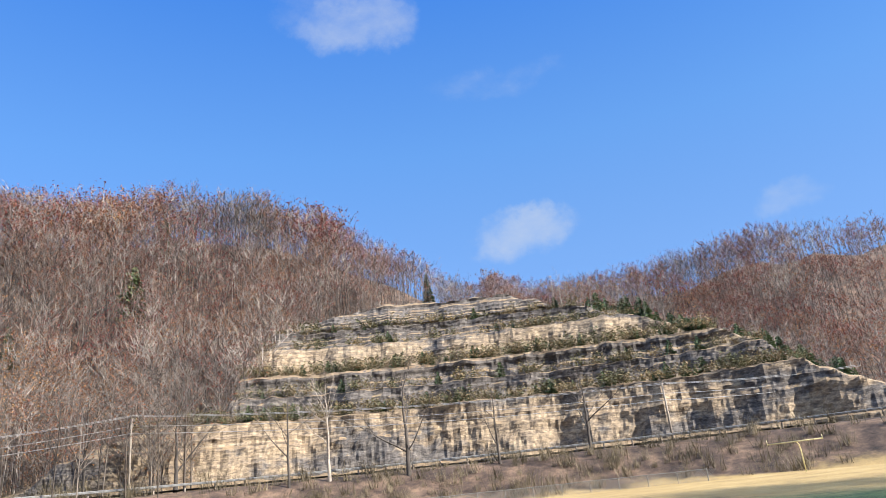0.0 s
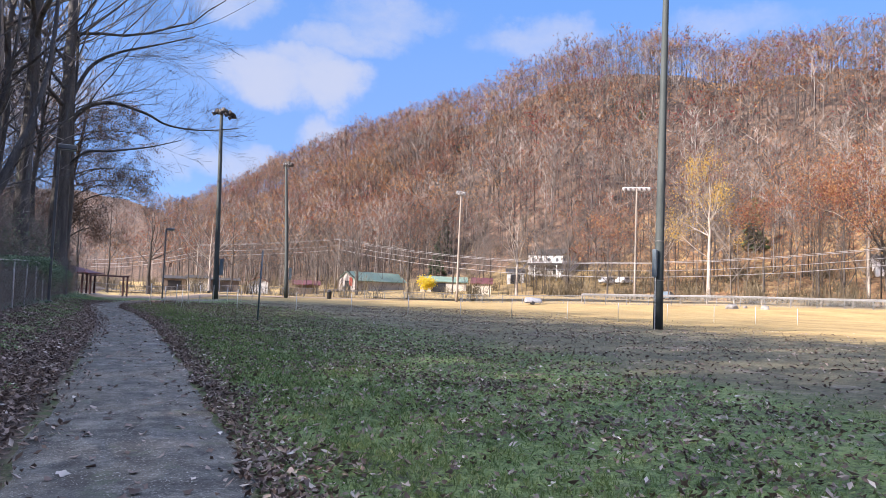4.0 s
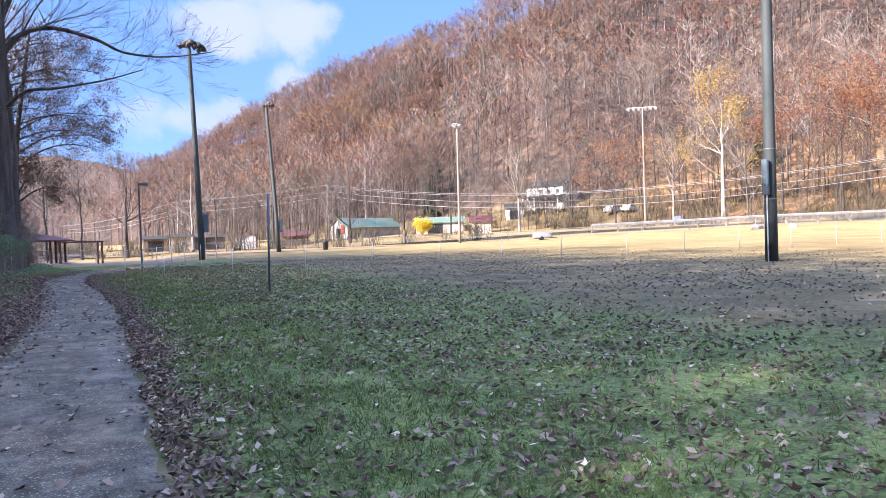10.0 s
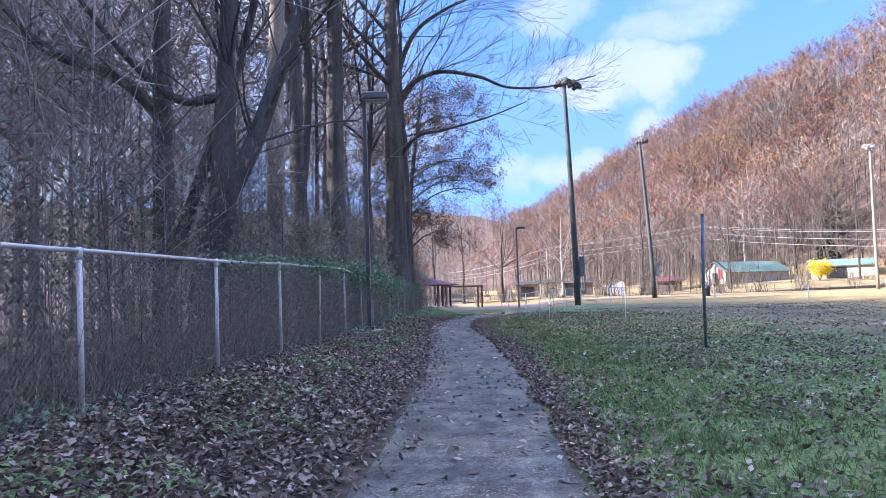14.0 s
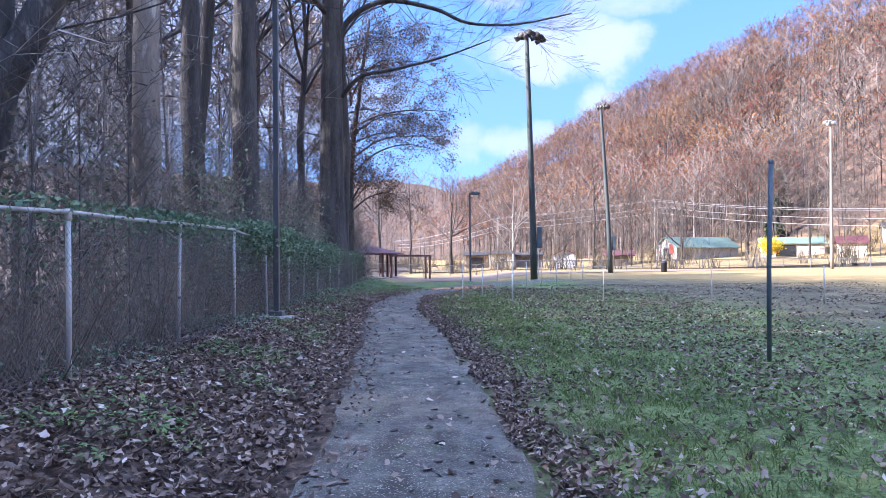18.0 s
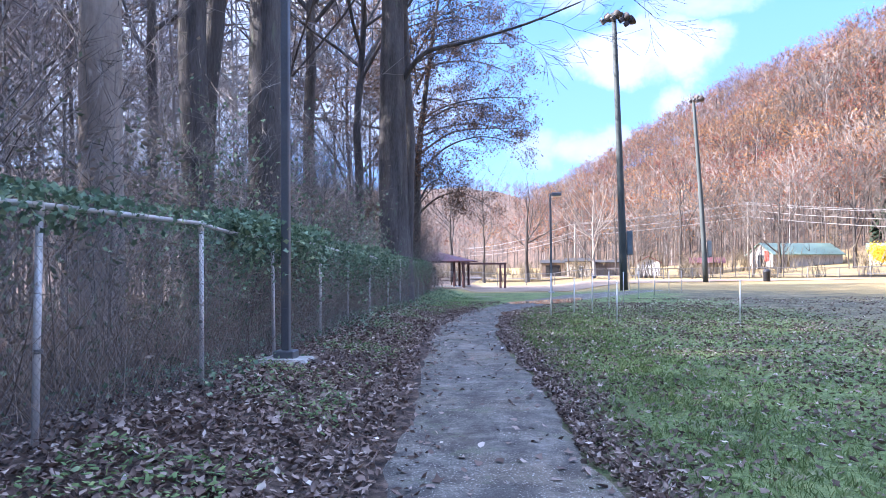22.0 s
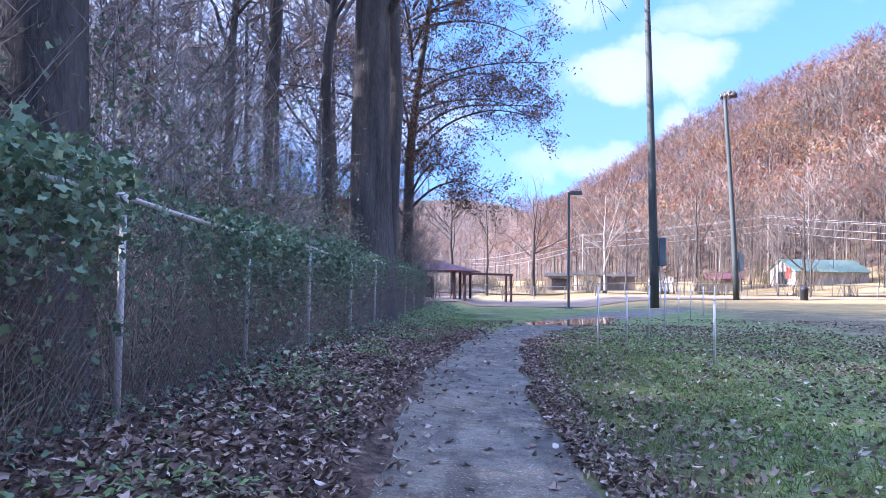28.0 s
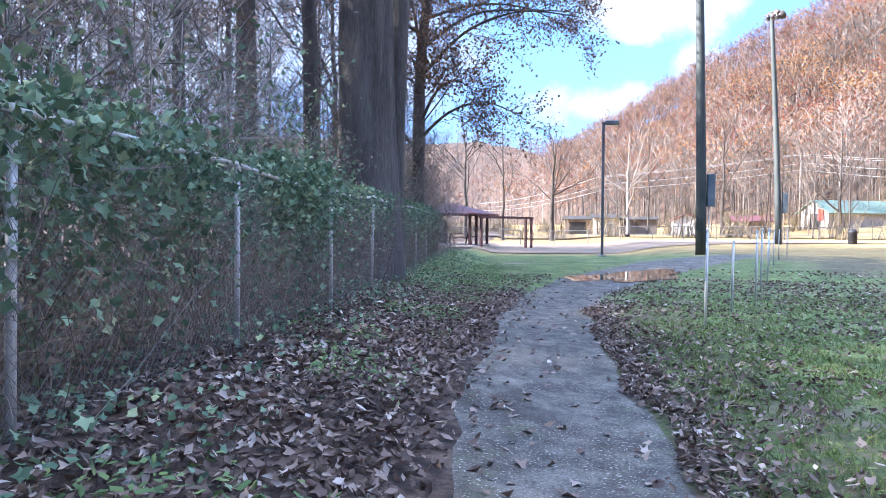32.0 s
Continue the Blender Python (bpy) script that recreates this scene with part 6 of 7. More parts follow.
def covered_trailer(az, d):
    x, y = at_bearing(az, d)
    t = thing("covered_trailer", "low trailer under a pale grey tarpaulin", "trailer", pose(x, y, ground_at(x, y), 0, 0, -az + 8))
    b = Build()
    ring = ((-0.7, 0.35), (-0.7, 0.65), (-0.45, 0.95), (0.0, 1.1), (0.45, 0.95), (0.7, 0.65), (0.7, 0.35))
    xs = (-1.3, -1.15, -0.4, 0.4, 1.1, 1.3)
    for i, px in enumerate(xs):
        k = (0.75, 1.0, 1.06, 0.98, 0.9, 0.6)[i]
        b.v += [(px, py * (0.9 + 0.1 * k), 0.35 + (pz - 0.35) * k) for py, pz in ring]
    b.f = [(i * 7 + j, i * 7 + j + 1, i * 7 + j + 8, i * 7 + j + 7) for i in range(5) for j in range(6)] + [tuple(range(6, -1, -1)), tuple(range(35, 42))]
    part("tarpaulin", b, M["lamp_shell"], t, "pale grey tarpaulin", smooth=True)
    part("chassis", Build().box(-1.2, -0.6, 0.25, 1.2, 0.6, 0.36, 0.02), M["dark"], t)
    part("drawbar", Build().box(1.2, -0.05, 0.28, 2.2, 0.05, 0.36, 0.01), M["dark"], t)
    for wy in (-0.68, 0.68):
        part("wheel", Build().lathe(((0.2, -0.08), (0.27, -0.06), (0.27, 0.06), (0.2, 0.08)), 14), M["dark"], t, at=pose(-0.1, wy, 0.27, 90))


covered_trailer(30.2, 112.5)


# ---- the fence beside the path ----
FENCE_X = ((-12, -3.2), (20, -3.3), (30, -3.17), (36, -3.15), (41, -3.45), (46, -3.57), (56, -3.75), (64, -4.3), (72, -5.2))
FENCE_TOP = ((-12, 1.72), (24, 1.74), (28, 1.86), (32, 1.93), (38, 1.90), (41, 1.79), (50, 1.78), (72, 1.6))
POSTS = (3.1, 5.9, 8.7, 11.5, 14.2, 17.0, 19.7, 22.4, 25.4, 28.07, 30.8, 33.23, 35.35, 38.2, 41.08, 43.7, 46.8, 49.6, 52.4, 55.2, 58.1, 61.0, 64.0, 67.0)


def make_fence():
    fence = thing("chain_link_fence", "tall galvanised chain-link fence overgrown with vines", "fence", kind="structure")
    rng = random.Random(21)
    tops = []
    for y in POSTS:
        x, z1 = edge(FENCE_X, y), edge(FENCE_TOP, y) + rng.uniform(-0.02, 0.02)
        z0 = ground_at(x, y)
        lx, ly = rng.uniform(-0.03, 0.03), rng.uniform(-0.03, 0.03)
        p = part("post", Build().tube([(x - lx, y - ly, z0 - 0.2), (x, y, z1 - 0.05)], 0.024, 10), M["galvanised"], fence, smooth=True)
        part("cap", Build().lathe(((0.027, z1 - 0.08), (0.031, z1 - 0.05), (0.031, z1 + 0.0), (0.022, z1 + 0.03)), 10, x, y), M["galvanised"], p, smooth=True)
        part("tie_band", Build().lathe(((0.028, z0 + 0.62), (0.028, z0 + 0.65)), 8, x, y), M["wire"], p)
        tops.append((x, y, z1))
    for a, c in zip(tops, tops[1:]):
        n, sag = 6, rng.choice((0.0, 0.01, 0.02, 0.05))
        side = rng.uniform(-0.03, 0.03)
        pts = []
        for i in range(n + 1):
            u = i / n
            q = Vector(a).lerp(Vector(c), u)
            pts.append((q.x + side * math.sin(math.pi * u), q.y, q.z - sag * math.sin(math.pi * u)))
        part("top_rail", Build().tube(pts, 0.021, 8), M["galvanised"], fence, smooth=True)
        # woven wire: two sets of slanting strands
        b = Build()
        l, step = c[1] - a[1], 0.07
        z0 = max(ground_at(a[0], a[1]), ground_at(c[0], c[1])) - 0.08
        h = min(a[2], c[2]) - 0.03 - z0
        k = -h
        while k < l:
            for s in (0, 1):
                u0, u1 = max(k, 0), min(k + h, l)
                za, zb = z0 + (u0 - k), z0 + (u1 - k)
                if s:
                    za, zb = z0 + h - (u0 - k), z0 + h - (u1 - k)
                pa, pb = (np.array(a) + (np.array(c) - np.array(a)) * (q / l) for q in (u0, u1))
                o = 0.003 * (1 if s else -1) + 0.028
                b.tube([(pa[0] + o, pa[1], za), (pb[0] + o, pb[1], zb)], 0.0013, 3, cap=False)
            k += step
        tagged(part("wire_mesh", b, M["wire"], fence), kind="stuff")


make_fence()


# ---- trees by the fence ----
def near_tree(x, y, seed, height, r, label, mat="bark", leaves=0, **kw):
    kw.setdefault("depth", 3)
    kw.setdefault("sides", 12)
    return plant_tree((x, y), seed, height, r, label, mat, leaves=leaves, group="trees by the fence", **kw)


def limb(parent, pts, r0, r1, seed, twigs, mat="bark", depth=2, length=1.8, name="limb", leaves=0, rise=0.1):
    """A bent limb through pts (world), with side twigs along it."""
    rng = random.Random(seed)
    base = Vector(parent.matrix_basis.translation)
    P = [Vector(p) - base for p in pts]
    fine = []
    for i in range(len(P) - 1):
        p0, p1, p2, p3 = P[max(i - 1, 0)], P[i], P[i + 1], P[min(i + 2, len(P) - 1)]
        for j in range(5):
            t = j / 5
            fine.append(0.5 * ((2 * p1) + (p2 - p0) * t + (2 * p0 - 5 * p1 + 4 * p2 - p3) * t * t + (3 * p1 - p0 - 3 * p2 + p3) * t ** 3))
    fine.append(P[-1])
    n = len(fine)
    b, tips = Build(), []
    b.tube(fine, [r0 + (r1 - r0) * i / (n - 1) for i in range(n)], 9, cap=False)
    for i in range(twigs):
        f = rng.uniform(0.2, 1.0)
        k = min(int(f * (n - 1)), n - 2)
        d = (fine[k + 1] - fine[k]).normalized()
        side = Matrix.Rotation(rng.uniform(0, 6.283), 3, d) @ d.orthogonal().normalized()
        v = (d * 0.7 + side * rng.uniform(0.5, 1.1) + Vector((0, 0, rise * 2))).normalized()
        grow(rng, b, fine[k], v, length * rng.uniform(0.6, 1.3) * (1.2 - 0.5 * f), max(0.011, (r0 + (r1 - r0) * f) * 0.17), 1, 1 + depth - 1, 7, 0.6, tips, rise, segs=4)
    part(name, b, M[mat], parent, smooth=True)
    if leaves:
        part("crown", leaf_mesh("crown", rng, tips, leaves, 0.052, 0.13, M["oak_leaf"]), None, parent)


t1 = near_tree(-5.62, 29.1, 31, 19, 0.19, "tall dark forked tree trunk behind the fence", bare=0.45, reach=0.36)
limb(t1, [(-5.62, 29.1, 4.6), (-6.2, 28.7, 5.3), (-7.2, 28.0, 5.7), (-8.0, 27.4, 6.6), (-9.4, 26.4, 7.0), (-11, 25.4, 7.3)], 0.13, 0.03, 5, 16)
limb(t1, [(-5.6, 29.1, 1.6), (-5.3, 29.3, 2.8), (-4.85, 29.5, 4.3), (-4.35, 29.7, 6.0), (-3.9, 29.9, 8.4), (-3.7, 30.0, 12)], 0.14, 0.04, 6, 14)
t2 = thing("tree", "leaning Y-shaped tree with mottled bark", "tree", pose(-4.75, 29.0, ground_at(-4.75, 29.0)), "trees by the fence")
limb(t2, [(-4.85, 28.8, 0.0), (-4.74, 28.8, 1.2), (-4.62, 28.85, 2.2), (-4.42, 28.9, 3.2)], 0.33, 0.27, 1, 0, name="trunk", mat="mottled_bark")
limb(t2, [(-4.44, 28.9, 3.0), (-3.9, 29.0, 4.1), (-3.48, 29.1, 5.3), (-3.07, 29.2, 6.6), (-2.75, 29.5, 9.0), (-2.7, 29.8, 13.0)], 0.20, 0.04, 2, 20, length=2.0, mat="mottled_bark")
limb(t2, [(-4.46, 28.9, 3.0), (-4.38, 29.0, 5.4), (-4.3, 29.1, 8.0), (-4.4, 29.3, 12.0), (-4.6, 29.4, 17.0)], 0.23, 0.05, 3, 22, length=2.2, mat="mottled_bark")
limb(t2, [(-4.5, 29.0, 5.0), (-5.2, 28.7, 4.9), (-6.0, 28.2, 5.7), (-6.9, 27.4, 7.2)], 0.10, 0.03, 4, 12)
near_tree(-5.34, 35.05, 33, 25, 0.27, "straight grey-barked tree with a thick smooth trunk", mat="pale_bark", bare=0.5)
near_tree(-5.45, 38.3, 34, 23, 0.27, "dark furrowed twin tree trunk behind the fence", bare=0.42, lean=(-0.5, 0.3))
near_tree(-5.9, 39.2, 44, 22, 0.20, "slender dark tree trunk behind the fence", bare=0.4, lean=(0.8, 0.5))
near_tree(-4.45, 39.0, 35, 26, 0.34, "massive dark tree trunk beside the lamp post", bare=0.45)
big = near_tree(-4.15, 51.5, 36, 27, 0.56, "massive furrowed tree with a long overhanging limb", bare=0.42, limbs=(13, 15), spread=0.95, sides=16, depth=4, kids=(2, 3), limb_r=(0.18, 0.32))
limb(big, [(-4.1, 51.6, 9.6), (-3.5, 51.5, 11.5), (-1.9, 51.2, 12.3), (0.2, 51, 11.9), (1.6, 51, 11.3), (3.6, 50.9, 11.2), (5.9, 50.8, 11.6)], 0.15, 0.025, 9, 24, length=2.2, depth=3)
limb(big, [(-4.1, 51.6, 11.8), (-3.1, 51.8, 14.4), (-1.6, 52, 15.7), (0.6, 52, 16.6), (3.0, 52, 17.6)], 0.14, 0.03, 10, 24, length=2.6, depth=3)
limb(big, [(-4.1, 51.6, 7.8), (-3.0, 51.0, 9.0), (-1.4, 50.4, 9.2), (0.6, 50, 9.6), (2.4, 49.8, 10.2)], 0.11, 0.02, 12, 18, length=1.9, depth=3)
near_tree(-3.78, 52.3, 37, 22, 0.2, "dark stem growing against the massive tree", bare=0.5)
oak = thing("tree", "spreading oak still holding brown leaves", "tree", pose(-4.6, 61.5, ground_at(-4.6, 61.5)), "trees by the fence")
limb(oak, [(-4.6, 61.5, 0.0), (-4.6, 61.5, 3.0), (-4.5, 61.5, 7.0), (-4.0, 61.4, 11.0), (-3.4, 61.3, 15.0)], 0.28, 0.06, 50, 12, name="trunk", leaves=300)
rng_oak = random.Random(19)
for i in range(22):
    oz = 3.6 + 9.5 * (i / 21) ** 0.9
    oa = rng_oak.uniform(-1.9, 1.5) if i % 4 else rng_oak.uniform(1.5, 4.4)
    ol = (6.6 - 0.28 * abs(oz - 6.5)) * rng_oak.uniform(0.8, 1.12) * (0.5 + 0.5 * min(1, (oz - 3.6) / 3.5))
    oc, os_ = math.cos(oa), math.sin(oa)
    up = rng_oak.uniform(0.6, 1.6)
    limb(oak, [(-4.5, 61.5, oz), (-4.5 + oc * ol * 0.3, 61.5 + os_ * ol * 0.3, oz + up * 0.8), (-4.5 + oc * ol * 0.65, 61.5 + os_ * ol * 0.65, oz + up), (-4.5 + oc * ol, 61.5 + os_ * ol, oz + up * rng_oak.uniform(0.2, 1.2))], 0.062, 0.012, 60 + i, 19, length=1.35, leaves=1600, rise=0.06)
near_tree(-5.7, 53.2, 39, 20, 0.19, "slender bare tree wrapped in ivy", bare=0.35)
near_tree(-9.1, 57.8, 40, 24, 0.34, "bare tree with an ivy-wrapped trunk", bare=0.4)

# the belt of trees behind the fence and beyond the start of the walk
BELT = []
rng_belt = random.Random(77)
while len(BELT) < 32:
    bx, by = rng_belt.uniform(-30, -8.0), rng_belt.uniform(-48, 88)
    if all((bx - px) ** 2 + (by - py) ** 2 > 8 for px, py in BELT) and not (by > 74 and bx > -9) and (by > -8 or bx < -16):
        BELT.append((bx, by))
kinds = []
for i, (bx, by) in enumerate(BELT):
    if i < 7:
        kinds.append(plant_tree((bx, by), 200 + i, rng_belt.uniform(19, 24), rng_belt.uniform(0.12, 0.21), "bare dark woodland tree behind the fence", depth=2 if i % 2 else 3, sides=8, limbs=(8, 11), kids=(2, 3), bare=0.32, leaves=500 if i % 3 == 0 else 0, group="woodland belt"))
    else:
        k = rng_belt.choice(kinds)
        copy_thing(k, pose(bx, by, ground_at(bx, by) - 0.1, 0, 0, rng_belt.uniform(0, 360)) @ Matrix.Diagonal((1, 1, rng_belt.uniform(0.85, 1.2), 1)))


wood_far = [wood_template(s + 400, 20.0, 230, 0.36, 0.32, 14, 0.0020, 0.0026)[:2] for s in range(5)]
places = []
while len(places) < 430:
    bx, by = -7 - 60 * rng_belt.random() ** 1.25, rng_belt.uniform(-55, 92)
    if (by < 84 or bx < -20) and (by > -8 or bx < -16):
        places.append((rng_belt.randrange(5), bx, by, ground_at(bx, by) - 0.2, rng_belt.uniform(0, 6.283), rng_belt.uniform(0.8, 1.15) + (0.35 if bx < -25 else 0), rng_belt.uniform(0.2, 1.0)))
tagged(new("woodland", scatter_mesh("woodland", wood_far, places, M["grey_twig"])), "dense bare woodland behind the fence", "woods", kind="stuff")


# saplings and fine twigs between the fence and the tall trees
sapling = [wood_template(s + 500, 8.0, 190, 0.08, 0.36, 18, 0.0032, 0.0011)[:2] for s in range(6)]
places = []
while len(places) < 400:
    bx, by = -4.3 - 10 * rng_belt.random() ** 1.8, rng_belt.uniform(-8, 80)
    if by < 74 or bx < -9:
        places.append((rng_belt.randrange(6), bx, by, ground_at(bx, by) - 0.1, rng_belt.uniform(0, 6.283), (rng_belt.uniform(0.22, 0.42) if bx > -5.6 else rng_belt.uniform(0.5, 1.1)), rng_belt.uniform(0.1, 1.0)))
while len(places) < 640:
    bx, by = -4.0 - 3.6 * rng_belt.random() ** 1.3, 20 + 46 * rng_belt.random() ** 0.85
    if not (46.5 < by < 53.5 and bx > -5.4):
        places.append((rng_belt.randrange(6), bx, by, ground_at(bx, by) - 0.1, rng_belt.uniform(0, 6.283), rng_belt.uniform(0.3, 0.62), rng_belt.uniform(0.0, 0.8)))
tagged(new("undergrowth", scatter_mesh("undergrowth", sapling, places, M["brush_twig"])), "fine-twigged bare saplings crowding behind the fence", "undergrowth", kind="stuff")


# ---- scattered small growth ----
def many(name, templates, n, where, mat, rng, tilt=0.4, size=(0.7, 1.3), label="", category=""):
    """n copies of small shapes, turned and tilted freely, joined into one mesh. where(rng) gives a point or None."""
    vs, ts, cs, k = [], [], [], 0
    per = {}
    made = 0
    while made < n:
        p = where(rng)
        made += 1
        if p is not None:
            per.setdefault(int(rng.integers(len(templates))), []).append(p)
    for i, pts in per.items():
        v, t = templates[i]
        P = np.array(pts, float)
        m = len(P)
        a, b, c = rng.uniform(0, 6.283, m), rng.normal(0, tilt, m), rng.normal(0, tilt, m)
        ca, sa, cb, sb, cc, sc = np.cos(a), np.sin(a), np.cos(b), np.sin(b), np.cos(c), np.sin(c)
        zero, one = np.zeros(m), np.ones(m)
        Rz = np.stack([np.stack([ca, -sa, zero], -1), np.stack([sa, ca, zero], -1), np.stack([zero, zero, one], -1)], 1)
        Rx = np.stack([np.stack([one, zero, zero], -1), np.stack([zero, cb, -sb], -1), np.stack([zero, sb, cb], -1)], 1)
        Ry = np.stack([np.stack([cc, zero, sc], -1), np.stack([zero, one, zero], -1), np.stack([-sc, zero, cc], -1)], 1)
        R = Rz @ Rx @ Ry
        s = rng.uniform(*size, m) * (P[:, 3] if P.shape[1] > 3 else 1)
        W = np.einsum("mij,nj->mni", R, v) * s[:, None, None] + P[:, None, :3]
        vs.append(W.reshape(-1, 3))
        ts.append((t[None] + (np.arange(m) * len(v))[:, None, None]).reshape(-1, 3) + k)
        cs.append(np.repeat(rng.uniform(0, 1, m), len(v)))
        k += m * len(v)
    ob = new(name, triangles(name, np.concatenate(vs), np.concatenate(ts), mat, dict(tint=np.concatenate(cs))))
    return tagged(ob, label, category, kind="stuff")


def leaf_shapes(rng, count, length, lobed=True):
    out = []
    for i in range(count):
        n = 9 if lobed else 6
        v, t = [(0, 0, 0.006)], []
        for j in range(n):
            a = 2 * math.pi * j / n
            r = length * (0.5 + 0.0 * j)
            if lobed:
                r *= (1.0, 0.55, 0.95, 0.5, 0.7, 0.7, 0.5, 0.95, 0.55)[j] * rng.uniform(0.85, 1.15)
            x, y = math.cos(a) * r, math.sin(a) * r * (0.9 if lobed else 0.55)
            v.append((x, y, rng.uniform(-0.1, 0.42) * length * (abs(y) / length + 0.25)))
        t = [(0, 1 + j, 1 + (j + 1) % n) for j in range(n)]
        out.append((np.array(v, np.float32), np.array(t, np.int32)))
    return out


nr = np.random.default_rng(8)
pr = random.Random(8)
LEAVES = leaf_shapes(pr, 5, 0.105) + leaf_shapes(pr, 6, 0.09, False)

DRY = []
for i in range(7):
    l, w, c = 0.052, pr.uniform(0.018, 0.028), pr.uniform(-0.1, 0.9)
    v = [(0.004, 0, -0.006 - 0.01 * c), (l * pr.uniform(0.85, 1.2), pr.uniform(-0.012, 0.012), 0.02 * c * pr.uniform(0.2, 1.2)), (pr.uniform(-0.012, 0.012), w, 0.016 * c), (-l * pr.uniform(0.8, 1.0), pr.uniform(-0.006, 0.006), 0.012 * c), (pr.uniform(-0.012, 0.012), -w, 0.02 * c)]
    DRY.append((np.array(v, np.float32), np.array([(0, 1, 2), (0, 2, 3), (0, 3, 4), (0, 4, 1)], np.int32)))


def spots_of(n, x0, x1, y0, y1, keep):
    """n random places whose share is given by keep(x, y)."""
    x, y = nr.uniform(x0, x1, n), nr.uniform(y0, y1, n)
    k = nr.uniform(0, 1, n) < keep(x, y)
    x, y = x[k], y[k]
    return np.column_stack([x, y, land(x, y)])


def queue(P):
    it = iter(P)
    return lambda rng: next(it)


def left_of(y):
    return np.interp(y, [r[0] for r in PATH_LEFT], [r[1] for r in PATH_LEFT])


def right_of(y):
    return np.interp(y, [r[0] for r in PATH_RIGHT], [r[1] for r in PATH_RIGHT])


P = spots_of(104000, -3.7, -0.4, 3, 57, lambda x, y: (0.10 * smoothstep(left_of(y) - x, -0.5, -0.2) + 0.90 * smoothstep(left_of(y) - x, -0.1, 0.22)) * (0.55 + 0.45 * smoothstep(x, -3.4, -2.6)) * (1 - 0.85 * smoothstep(y, 49, 54)))
P[:, 2] += nr.uniform(0.012, 0.06, len(P))
many("fallen_leaves", DRY, len(P), queue(P), M["litter"], nr, 0.55, (0.38, 0.95), "thick brown fallen leaves on the bank", "fallen leaves")
P = spots_of(5200, -3.4, -0.7, 3, 48, lambda x, y: smoothstep(left_of(y) - x, -0.1, 0.3))
P[:, 2] += nr.uniform(0.04, 0.075, len(P))
many("broad_leaves", LEAVES[:5], len(P), queue(P), M["litter"], nr, 0.34, (0.5, 1.05), "broad lobed leaves lying on top of the leaf litter", "fallen leaves")
P = spots_of(125000, -0.8, 8, 3, 56, lambda x, y: (0.12 * smoothstep(x - right_of(y), -0.45, -0.15) + 0.88 * smoothstep(x - right_of(y), -0.12, 0.08)) * (0.46 * smoothstep(x, 10, 5) + 0.4 * smoothstep(x - right_of(y), 0.9, 0.1)) * (0.4 + 0.6 * smoothstep(wave(x, y, 3.3, 0.3), -0.3, 0.3)))
P[:, 2] += nr.uniform(0.01, 0.05, len(P))
many("lawn_leaves", DRY + LEAVES[:2], len(P), queue(P), M["litter"], nr, 0.45, (0.42, 1.0), "curled dry leaves scattered over the lawn", "fallen leaves")
ey = np.concatenate([nr.uniform(3, 20, 3600), nr.uniform(20, 50, 11000)])
ex = right_of(ey) - 0.1 + np.abs(nr.normal(0, 0.22, len(ey))) * (1 + 0.6 * wave(ey, 5.0, 2.9, 0.9)) + 0.12 * wave(ey, 2.0, 1.7, 0.3)
P = np.column_stack([ex, ey, land(ex, ey) + nr.uniform(0.02, 0.06, len(ey))])
many("edge_leaves", DRY, len(P), queue(P), M["litter"], nr, 0.55, (0.36, 0.9), "brown leaves gathered along the edge of the footpath", "fallen leaves")
P = spots_of(46000, 2.5, 36, 0, 60, lambda x, y: smoothstep(x, 1.5, 5.0) * smoothstep(x, 36, 14) * (0.45 + 0.55 * smoothstep(wave(x, y, 7.3, 1.1), -0.4, 0.5)))
P[:, 2] += nr.uniform(0.01, 0.04, len(P))
many("field_leaves", DRY, len(P), queue(P), M["litter"], nr, 0.35, (0.6, 1.2), "small dry leaves sprinkled over the shaded field", "fallen leaves")
P = spots_of(3000, -1.9, 1.2, 3, 60, lambda x, y: ((x > left_of(y)) & (x < right_of(y))) * 0.8)
P[:, 2] += 0.03
many("path_leaves", LEAVES, len(P), queue(P), M["litter"], nr, 0.22, (0.4, 1.15), "single dry leaves lying on the footpath", "fallen leaves")
# grass: bent blades, thickest in tufts
BLADES = []
for i in range(6):
    v, t = [], []
    for j in range(6):
        a, l, w = pr.uniform(0, 6.283), pr.uniform(0.025, 0.07), 0.0024
        bx, by = pr.gauss(0, 0.035), pr.gauss(0, 0.035)
        lean = pr.uniform(0.2, 0.9) * l
        c, s_ = math.cos(a), math.sin(a)
        k = len(v)
        v += [(bx - s_ * w, by + c * w, -0.01), (bx + s_ * w, by - c * w, -0.01), (bx + c * lean * 0.4, by + s_ * lean * 0.4, l * 0.65), (bx + c * lean, by + s_ * lean, l)]
        t += [(k, k + 1, k + 2), (k + 1, k + 3, k + 2)]
    BLADES.append((np.array(v, np.float32), np.array(t, np.int32)))
P = spots_of(46000, -0.6, 10, 2.5, 52, lambda x, y: smoothstep(x - right_of(y), 0.1, 0.9) * smoothstep(x, 11, 3.5) * (0.35 + 0.65 * smoothstep(wave(x, y, 2.1, 1.3) + wave(x, y, 0.7, 5.0), -0.3, 0.7)))
many("grass_blades", BLADES, len(P), queue(P), M["grass"], nr, 0.25, (0.5, 1.0), "short green lawn grass", "grass")
P = spots_of(42000, -0.6, 4.2, 2.5, 48, lambda x, y: smoothstep(x - right_of(y), 0.0, 0.5) * smoothstep(x - right_of(y), 3.4, 1.5) * (0.3 + 0.7 * smoothstep(wave(x, y, 1.6, 0.6) + wave(x, y, 0.5, 2.0), -0.3, 0.6)))
